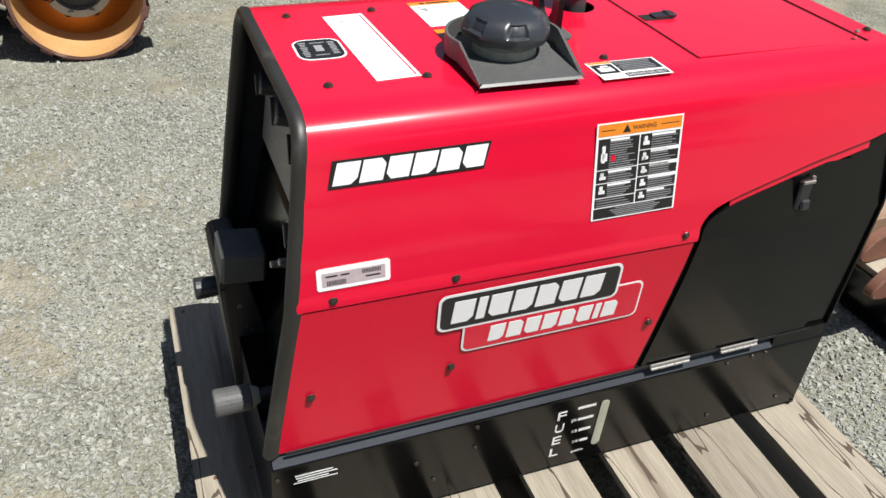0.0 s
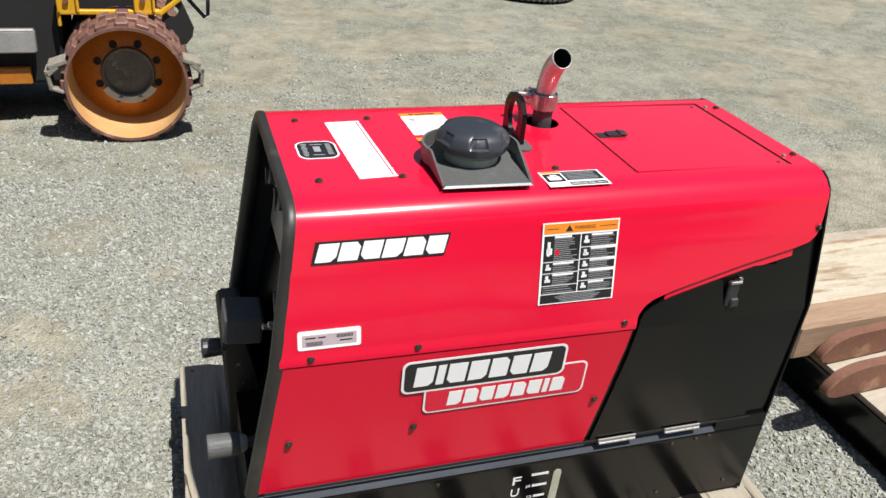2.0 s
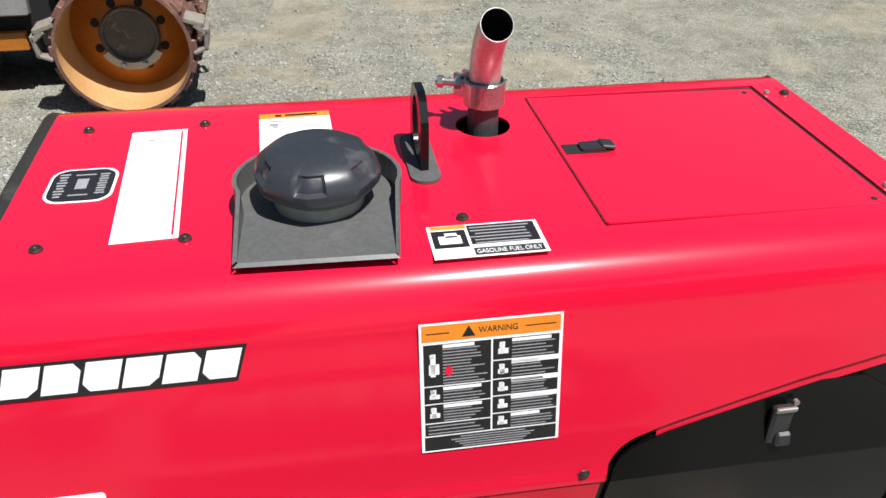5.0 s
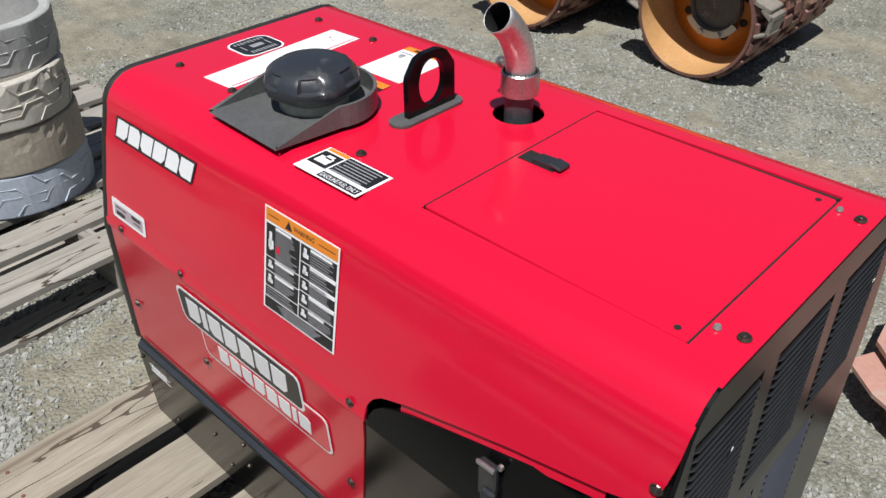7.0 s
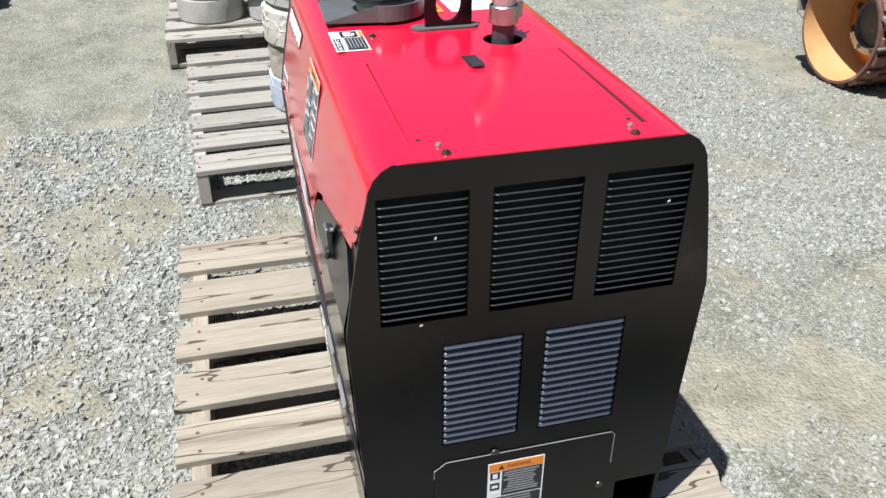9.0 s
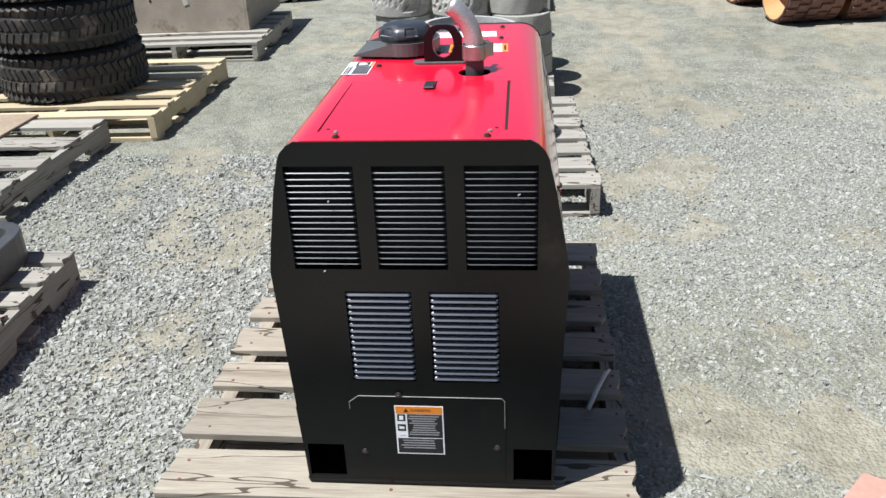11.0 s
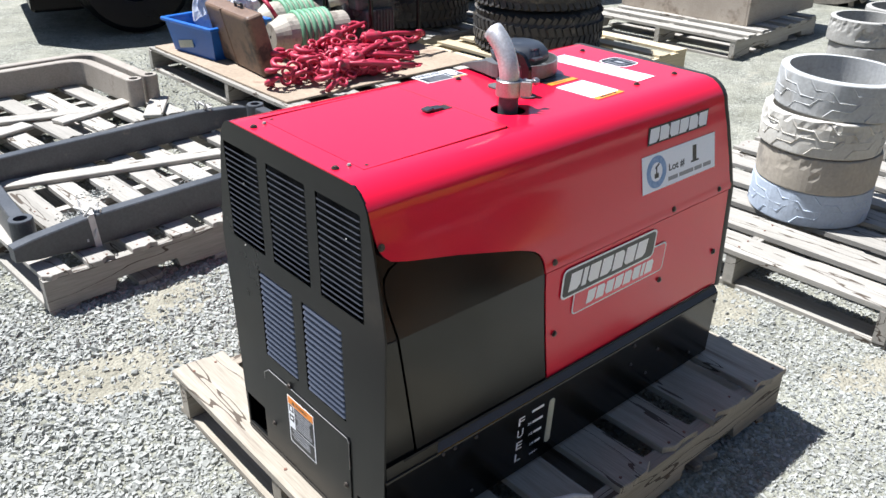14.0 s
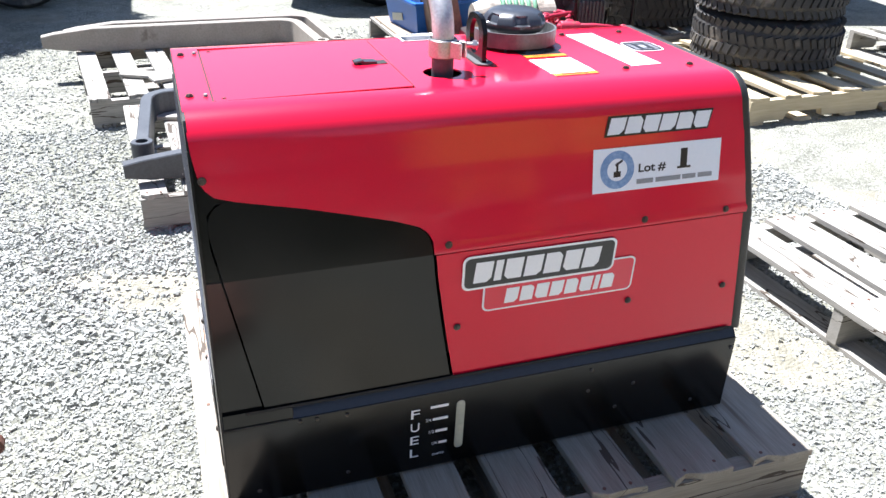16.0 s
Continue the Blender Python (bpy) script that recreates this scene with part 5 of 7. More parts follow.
def pallet(at, length, width, decks, mat, label, group="wooden pallets", notch=True, bottom=5, height=PT - GZ, thick=0.017, jitter=0.006, name="pallet", nails=False, inset=0.0):
    """Stringers run along x; deck boards, given by (from, to) along x, run along y. The origin is on the ground under the middle."""
    p = thing(name, at, label, "pallet", group)
    sh = height - 2 * thick
    r = random.Random(int(1000 * abs(length * width + decks[0][0])))
    for sy in (width / 2 - 0.022, 0.0, -width / 2 + 0.022 + inset):
        b = bmesh.new()
        outl = [(-length / 2, 0), (-length / 2, sh), (length / 2, sh), (length / 2, 0)]
        if notch:
            a0, a1, d = length * 0.14, length * 0.33, 0.036
            outl += [(a1, 0), (a1 - 0.012, d), (a0 + 0.012, d), (a0, 0), (-a0, 0), (-a0 - 0.012, d), (-a1 + 0.012, d), (-a1, 0)]
        plate(b, outl, 0.036, Matrix.Translation((0, sy + 0.018, thick)) @ R(90))
        part("stringer", b, mat, p)
    for a, b in decks:
        me = board_mesh(width + r.uniform(-0.008, 0.008), b - a, thick, mat, r.randrange(4))
        part("board", me, None, p, at=Matrix.Translation(((a + b) / 2, r.uniform(-jitter, jitter), height - thick / 2 - r.uniform(0, 0.002))) @ R(r.uniform(-0.2, 0.2), 0, 90 + r.uniform(-0.5, 0.5)))
    for a, b in (decks if nails else ()):
        for sy in (width / 2 - 0.022, 0.0, -width / 2 + 0.022 + inset):
            for f in (0.24, 0.76):
                part("nail", nail_mesh, None, p, at=Matrix.Translation((a + (b - a) * f + r.uniform(-0.008, 0.008), sy + r.uniform(-0.006, 0.006), height - 0.0012)))
    for k in range(bottom):
        x = -length / 2 + 0.05 + (length - 0.1) * k / (bottom - 1)
        part("board", board_mesh(width, 0.09, thick, mat), None, p, at=Matrix.Translation((x, 0, thick / 2)) @ R(0, 0, 90))
    return p


def even_decks(length, n, w):
    step = (length - w) / (n - 1)
    return [(-length / 2 + k * step, -length / 2 + k * step + w) for k in range(n)]


# pallet under the welder
WP = Matrix.Translation((-0.043, -0.080, GZ))
own = [(-0.692, -0.552), (-0.500, -0.362), (-0.305, -0.192), (-0.135, -0.020), (0.034, 0.140), (0.190, 0.325), (0.372, 0.512)]
pallet(WP, 1.20, 1.005, [(a + 0.093, b + 0.093) for a, b in own], WOOD, "worn tan wooden pallet under the welder generator", nails=True, inset=0.03)

# pallet with the tall stack of rings
pallet(Matrix.Translation((-1.735, -0.050, GZ)) @ R(0, 0, 2), 1.22, 1.03, even_decks(1.22, 7, 0.125), GREYWOOD, "sun-bleached wooden pallet carrying one stack of rings", nails=True)
# two pallets of small rings behind it
pallet(Matrix.Translation((-3.18, -0.165, GZ)) @ R(0, 0, 0.5), 1.22, 1.04, even_decks(1.22, 7, 0.12), GREYWOOD, "grey wooden pallet loaded with stacks of small rings")
pallet(Matrix.Translation((-4.62, -0.24, GZ)) @ R(0, 0, 0.5), 1.22, 1.04, even_decks(1.22, 7, 0.12), GREYWOOD, "grey wooden pallet loaded with stacks of small rings")
pallet(Matrix.Translation((-6.12, -0.10, GZ)), 1.22, 1.04, even_decks(1.22, 7, 0.12), GREYWOOD, "grey wooden pallet loaded with stacks of small rings")


# ---- rings: solid press-on tyres, plain or with a moulded tread ----
def ring_mesh(name, r, ri, h, mat, seed, chips=0):
    rr = random.Random(seed)
    bm = bmesh.new()
    seg, nz = 72, 7
    cols = []
    for k in range(seg):
        a = 2 * math.pi * k / seg
        col = []
        prof = [(ri, 0.0), (r - 0.006, 0.0), (r - 0.001, 0.003)]
        for j in range(nz):
            z = 0.006 + (h - 0.012) * j / (nz - 1)
            prof.append((r + 0.0012 * math.sin(math.pi * j / (nz - 1)), z))
        prof += [(r - 0.001, h - 0.003), (r - 0.006, h), (ri, h)]
        for i, (q, z) in enumerate(prof):
            wob = 0.0
            if 2 <= i <= len(prof) - 3:
                wob = 0.0025 * noise.noise((math.cos(a) * 4 + seed, math.sin(a) * 4, z * 12))
                if chips:
                    wob += min(0, chips * (noise.noise((math.cos(a) * 9 + seed * 3, math.sin(a) * 9, z * 30)) - 0.12) * -1) if z > h * 0.35 else 0
            col.append(bm.verts.new(((q + wob) * math.cos(a), (q + wob) * math.sin(a), z)))
        cols.append(col)
    n = len(cols[0])
    for k in range(seg):
        a, b = cols[k], cols[(k + 1) % seg]
        for i in range(n):
            bm.faces.new((a[i], b[i], b[(i + 1) % n], a[(i + 1) % n]))
    return finish(name, bm, mat, False)


def groove_mesh(r, h, pitch):
    """Raised hexagon-like outlines of the moulded tread."""
    bm = bmesh.new()
    n = int(2 * math.pi * r / pitch)

    def at(u, z):
        a = u * 2 * math.pi / n
        return Vector(((r + 0.0005) * math.cos(a), (r + 0.0005) * math.sin(a), z))

    for k in range(n):
        for z0, sgn in ((h * 0.06, 1), (h * 0.94, -1)):
            pts = [(k, z0), (k + 0.18, z0 + sgn * h * 0.22), (k + 0.62, z0 + sgn * h * 0.22), (k + 0.80, z0 + sgn * h * 0.44), (k + 1.18, z0 + sgn * h * 0.44)]
            tube(bm, [at(u + (0.5 if sgn < 0 else 0), z) for u, z in pts], 0.0032, 4, False)
    return bm


def ring(x, y, z, r, h, mat, label, seed, tread=False, chips=0.0, tilt=(0, 0), group="small grey rings", wall=0.86):
    key = ("ring", wall, round(r, 3), round(h, 3), mat.name, seed % 3, chips)
    if key not in slat_cache:
        slat_cache[key] = ring_mesh("tyre_ring", r, r * wall, h, mat, seed, chips)
    body = alone("tyre_ring", slat_cache[key], None, Matrix.Translation((x, y, z)) @ R(tilt[0], tilt[1], seed * 37 % 360), label, "tyre ring", group)
    if tread:
        part("tread_pattern", groove_mesh(r, h, 0.125), mat, body)
    return body


SX, SY = -1.650, -0.050
for k, (dx, dy, r, mat, ch, tilt, text) in enumerate((
        (0.0, 0.0, 0.203, RINGB, 0.0, (0, 0), "pale blue-grey solid tyre ring with moulded tread"),
        (0.006, 0.004, 0.200, RINGT, 0.01, (0.4, 0.3), "dirty tan solid tyre ring with worn tread"),
        (0.010, -0.004, 0.202, RINGC, 0.022, (-0.5, 0.4), "chipped cream and tan solid tyre ring"),
        (-0.026, 0.010, 0.205, RINGW, 0.0, (1.5, 1.0), "large pale grey solid tyre ring on top of the stack"))):
    ring(SX + dx, SY + dy, PT + 0.001 + k * 0.1255 + (0.004 if k == 3 else 0), r, 0.1245, mat, text, 11 + k, k != 1, ch, tilt, "stack of large rings", 0.87)

rs = random.Random(5)
stacks = [(-2.97, 0.19, 4), (-2.97, -0.12, 4), (-3.0, -0.45, 4), (-3.30, 0.20, 4), (-3.32, -0.13, 4), (-3.36, -0.46, 4), (-3.64, 0.15, 4), (-3.66, -0.20, 5), (-3.72, -0.54, 4),
          (-4.50, 0.08, 4), (-4.46, -0.32, 5), (-4.55, -0.70, 3), (-4.90, 0.06, 4), (-4.92, -0.34, 4), (-5.25, 0.02, 4), (-5.2, -0.6, 3), (-6.1, 0.1, 4), (-6.1, -0.3, 4), (-6.5, 0.1, 4), (-6.5, -0.4, 3)]
for i, (x, y, n) in enumerate(stacks):
    for k in range(n):
        mat = RINGB if (i, k) in ((1, 1), (4, 2)) else (RINGG, RINGT, RINGG, RINGW)[(i * 3 + k * 2 + (i // 4)) % 4]
        chipped = 0.03 if (k == n - 1 and i in (1, 2)) else 0.0
        ring(x + 0.08 + rs.uniform(-0.012, 0.012), y - 0.014 * k + rs.uniform(-0.012, 0.012), PT + 0.001 + k * 0.1135, 0.155 + 0.004 * ((i + k) % 3), 0.112, RINGG if chipped else mat,
             "grey solid tyre ring with crumbling tread" if chipped else {"grey_ring_rubber": "dull grey solid tyre ring in a stack", "tan_ring_rubber": "tan dusty solid tyre ring in a stack", "pale_ring_rubber": "pale grey solid tyre ring in a stack", "blue_ring_rubber": "pale blue-grey solid tyre ring in a stack"}[mat.name], i + k, False, chipped)

# ---- pallets of fork tines ----
FP = Matrix.Translation((0.074, -1.797, GZ)) @ R(0, 0, 3)
pallet(FP, 1.22, 1.016, even_decks(1.22, 9, 0.085), GREYWOOD, "grey weathered pallet carrying two steel fork tines", nails=True)
pallet(Matrix.Translation((0.28, -2.96, GZ)) @ R(0, 0, 6), 1.26, 1.0, even_decks(1.26, 8, 0.09), GREYWOOD, "broken grey pallet carrying dusty fork tines")


def fork_tine(corner, tip, eye_at, z, h, thick, mat, label, r=0.07):
    """An L-shaped lifting fork lying on its side: tapered blade, rounded heel, shank and a tube eye."""
    c, t, e = (Vector((*p, 0)) for p in (corner, tip, eye_at))
    du, dv = (t - c).normalized(), (e - c).normalized()
    bm = bmesh.new()
    line = [(t, 0.4), (t - du * 0.06, 0.62), (t - du * 0.25, 1.0), (c + du * r * 1.6, 1.0)]
    for k in range(1, 6):
        f = k / 6
        p = (c + du * r * 1.6) * (1 - f) ** 2 + c * 2 * f * (1 - f) + (c + dv * r * 1.6) * f ** 2
        line.append((p, 1.0))
    line += [(c + dv * r * 1.6, 1.0), (e - dv * 0.02, 1.0)]
    rows = []
    for i, (p, w) in enumerate(line):
        d = ((line[min(i + 1, len(line) - 1)][0]) - (line[max(i - 1, 0)][0])).normalized()
        nrm = Vector((-d.y, d.x, 0)) * thick / 2
        lo, hi = h * 0.5 * (1 - w) * 0.9, h - h * 0.5 * (1 - w) * 0.9
        b = 0.004
        rows.append([bm.verts.new(q) for q in (p - nrm + Vector((0, 0, lo + b)), p - nrm + Vector((0, 0, hi - b)), p - nrm * 0.85 + Vector((0, 0, hi)), p + nrm * 0.85 + Vector((0, 0, hi)),
                                               p + nrm + Vector((0, 0, hi - b)), p + nrm + Vector((0, 0, lo + b)), p + nrm * 0.85 + Vector((0, 0, lo)), p - nrm * 0.85 + Vector((0, 0, lo)))])
    for a, b in zip(rows, rows[1:]):
        for k in range(8):
            bm.faces.new((a[k], a[(k + 1) % 8], b[(k + 1) % 8], b[k]))
    bm.faces.new(rows[0]), bm.faces.new(rows[-1])
    tine = alone("fork_tine", bm, mat, Matrix.Translation((0, 0, z)), label, "fork tine", "fork tines")
    b2 = lathe(bmesh.new(), [(0.021, 0.0), (0.036, 0.0), (0.038, 0.003), (0.038, h + 0.004), (0.036, h + 0.008), (0.021, h + 0.008)], 24, True, Matrix.Translation(e + dv * 0.018))
    part("tube_eye", b2, mat, tine)
    return tine


fork_tine((-0.545, -1.462), (0.700, -1.365), (-0.530, -2.050), PT + 0.001, 0.106, 0.045, FORK, "dark grey steel fork tine lying on its side")
fork_tine((0.605, -2.100), (-0.530, -2.175), (0.632, -1.490), PT + 0.001, 0.106, 0.045, FORK, "dark grey steel fork tine lying on its side")
fork_tine((-0.205, -3.290), (1.100, -3.255), (-0.250, -2.745), PT + 0.001, 0.125, 0.05, TANFORK, "dusty tan steel fork tine lying on its side")
fork_tine((-0.300, -3.390), (1.000, -3.365), (-0.340, -2.775), PT + 0.001, 0.125, 0.05, TANFORK, "dusty tan steel fork tine lying on its side")


def strap(x, y0, z):
    bm = bmesh.new()
    for yy, sg in ((y0, 1),):
        box(bm, (0.020, 0.003, 0.13), (x, yy, z - 0.065), R(0, 4))
        box(bm, (0.020, 0.052, 0.003), (x, yy - 0.025, z + 0.002))
    for k in range(5):
        tube(bm, [(x + rng.uniform(-0.02, 0.02), y0 - 0.03 + rng.uniform(-0.02, 0.02), z + 0.004), (x + rng.uniform(-0.035, 0.035), y0 - 0.03 + rng.uniform(-0.05, 0.05), z + rng.uniform(0.01, 0.035)),
                  (x + rng.uniform(-0.05, 0.05), y0 - 0.04 + rng.uniform(-0.06, 0.06), z - rng.uniform(0.02, 0.1))], 0.0035, 5)
    return bm


for x, y in ((-0.535, -1.72), (-0.35, -2.145), (0.45, -1.362)):
    alone("tie_strap", strap(x, y, PT + 0.111), STRAP, Matrix.Identity(4), "frayed white strap tied round a fork tine", "strap", "tie straps")
bm = boxes(((0.92, 0.075, 0.018), (0, 0, 0)), bevel=0.003)
alone("loose_board", bm, GREYWOOD, Matrix.Translation((0.20, -1.975, PT + 0.010)) @ R(0, 0, -13.5), "loose grey board lying between the fork tines", "board")
for k, (x, y, a, l) in enumerate(((-0.12, -2.76, 18, 0.55), (0.15, -2.80, -15, 0.4), (-0.30, -2.62, 60, 0.3), (0.42, -2.66, 18, 0.35), (0.60, -2.70, -25, 0.25))):
    alone("broken_board", boxes(((l, 0.085, 0.017), (0, 0, 0)), bevel=0.003), GREYWOOD, Matrix.Translation((x, y, PT + 0.010 + 0.0005 * k)) @ R(0, 0, a), "broken grey board lying on a pallet", "board", "broken boards")

# ---- pallet with salvaged engines ----
pallet(Matrix.Translation((-1.42, -2.875, GZ)) @ R(0, 0, 1), 1.26, 1.93, even_decks(1.26, 5, 0.14), GREYWOOD, "long grey pallet under salvaged engines")
bm = boxes(((1.30, 1.48, 0.012), (0, 0, 0)), bevel=0.002)
alone("plywood_sheet", bm, RUSTPLY, Matrix.Translation((-1.46, -3.045, PT + 0.0065)) @ R(0, 0, 1), "stained brown plywood sheet on a pallet", "plywood")
SZ = PT + 0.013
# blue tote with rags
tote = thing("storage_tote", Matrix.Translation((-1.055, -3.44, SZ)) @ R(0, 0, 8) @ Matrix.Diagonal((1, 1.06, 0.86, 1)), "open blue plastic tote heaped with odds and ends", "tote")
bm = bmesh.new()
lo, hi = [(-0.17, -0.19), (0.17, -0.19), (0.17, 0.19), (-0.17, 0.19)], [(-0.20, -0.22), (0.20, -0.22), (0.20, 0.22), (-0.20, 0.22)]
vl, vh = [bm.verts.new((x, y, 0)) for x, y in lo], [bm.verts.new((x, y, 0.22)) for x, y in hi]
bm.faces.new(vl)
for k in range(4):
    bm.faces.new((vl[k], vl[(k + 1) % 4], vh[(k + 1) % 4], vh[k]))
thicken(part("tub", bm, BLUE, tote), 0.004)
bm = boxes(((0.43, 0.025, 0.022), (0, 0.225, 0.213)), ((0.43, 0.025, 0.022), (0, -0.225, 0.213)), ((0.025, 0.44, 0.022), (0.205, 0, 0.213)), ((0.025, 0.44, 0.022), (-0.205, 0, 0.213)), bevel=0.004)
part("rim", bm, BLUE, tote)
part("torn_label", boxes(((0.004, 0.14, 0.05), (0.186, -0.05, 0.07), R(12, 0, 0)), bevel=0.001), GAUGE, tote, "torn cream label")


def crumpled(r, seed, sx=1, sy=1, sz=1):
    bm = bmesh.new()
    bmesh.ops.create_icosphere(bm, subdivisions=4, radius=r)
    for v in bm.verts:
        d = v.co.normalized()
        k = 1 + 0.45 * noise.noise(d * 1.6 + Vector((seed, 0, 0))) + 0.22 * noise.noise(d * 5 + Vector((0, seed, 0))) + 0.10 * abs(noise.noise(d * 11 + Vector((0, 0, seed))))
        v.co = Vector((d.x * sx, d.y * sy, d.z * sz)) * r * k
    return bm


alone("plastic_bag", crumpled(0.145, 3.1, 0.85, 0.85, 1.75), BAG, Matrix.Translation((-1.10, -3.52, SZ + 0.34)), "crumpled white plastic bag in a blue tote", "bag", smooth=False)
alone("plastic_bag", crumpled(0.10, 5.7, 1.0, 1.2, 1.0), BAG, Matrix.Translation((-1.14, -3.28, SZ + 0.27)), "crumpled white plastic bag in a blue tote", "bag")
alone("red_hose", tube(bmesh.new(), [(0.04 * math.sin(3 * a), -0.21 * math.cos(a), 0.17 * math.sin(a) ** 0.7 - 0.05 * (a / math.pi)) for a in (math.pi * k / 24 for k in range(1, 24))], 0.013, 8), BINDER,
      Matrix.Translation((-1.16, -3.27, SZ + 0.21)) @ R(0, 0, 35), "red hose arched over the tote", "hose", smooth=True)

# brown tank lying on edge
tank = thing("salvaged_tank", Matrix.Translation((-0.985, -2.995, SZ)) @ R(0, 0, -4), "brown stained steel tank standing on its edge", "tank")
bm = bmesh.new()
box(bm, (0.10, 0.56, 0.335), (0.01, 0, 0.172), R(0, 13), 0.022, 3)
part("shell", bm, BROWNP, tank, smooth=False)
part("seam", boxes(((0.104, 0.012, 0.330), (0.011, -0.05, 0.173), R(0, 13)), bevel=0.003), BROWNP, tank)
part("lifting_lug", tube(bmesh.new(), [(0.03, 0.02, 0.33), (0.035, 0.02, 0.362), (0.035, 0.10, 0.362), (0.03, 0.10, 0.33)], 0.008, 8), FORK, tank)


def power_unit(at, label, hose=True, cleaner=True, seed=1):
    u = thing("engine_unit", at, label, "engine", "salvaged engines")
    rr = random.Random(seed)
    bm = bmesh.new()
    lathe(bm, [(0.01, -0.26), (0.075, -0.26), (0.09, -0.22), (0.115, -0.18), (0.12, 0.02), (0.125, 0.04), (0.125, 0.08), (0.10, 0.10), (0.10, 0.22), (0.02, 0.24)], 28, False, Matrix.Translation((0, 0, 0.13)) @ R(90, 0, 0))
    part("motor_body", bm, DUSTY, u, smooth=False)
    if hose:
        bm = bmesh.new()
        pts = [(0.121 * math.cos(a), -0.14 + 0.006 * a, 0.13 + 0.121 * math.sin(a)) for a in (2 * math.pi * k / 20 for k in range(0, 121))]
        tube(bm, [(x, y + 0.04, z) for x, y, z in pts], 0.014, 7)
        part("green_hose", bm, GREENHOSE, u, "coiled green hose", smooth=True)
    bm = boxes(((0.22, 0.20, 0.20), (0, -0.42, 0.13)), ((0.16, 0.24, 0.10), (0.02, -0.40, 0.27)), ((0.10, 0.10, 0.12), (0.08, -0.30, 0.20)), bevel=0.012)
    part("engine_block", bm, ENGINE, u)
    fin = finish("cooling_fin", boxes(((0.24, 0.008, 0.16), (0, 0, 0)), bevel=0.002), ENGINE)
    for k in range(7):
        part("cooling_fin", fin, None, u, at=Matrix.Translation((0, -0.50 + k * 0.022, 0.15)))
    if not cleaner:
        return u
    bm = lathe(bmesh.new(), [(0.02, 0.30), (0.10, 0.30), (0.115, 0.315), (0.115, 0.345), (0.10, 0.36), (0.085, 0.365), (0.085, 0.395), (0.07, 0.405), (0.01, 0.405)], 28, False, Matrix.Translation((0.04, -0.34, 0.0)))
    part("air_cleaner", bm, DUSTY, u, smooth=False)
    bm = tube(bmesh.new(), [(0.05, -0.30, 0.24), (0.10, -0.26, 0.27), (0.13, -0.20, 0.26)], 0.035, 14)
    part("muffler", bm, DUSTY, u, "dusty muffler", smooth=True)
    bm = boxes(((0.05, 0.07, 0.06), (0.14, -0.44, 0.10)), ((0.04, 0.05, 0.09), (0.13, -0.36, 0.08)), ((0.03, 0.12, 0.03), (0.14, -0.40, 0.18)), bevel=0.006)
    part("carburettor", bm, ENGINE, u)
    return u


power_unit(Matrix.Translation((-1.44, -3.02, SZ)) @ R(0, 0, -94), "dusty small engine with a hose-wrapped motor", True, seed=2)
power_unit(Matrix.Translation((-1.56, -3.40, SZ)) @ R(0, 0, -88), "dusty small engine with a hose-wrapped motor", True, cleaner=False, seed=4)


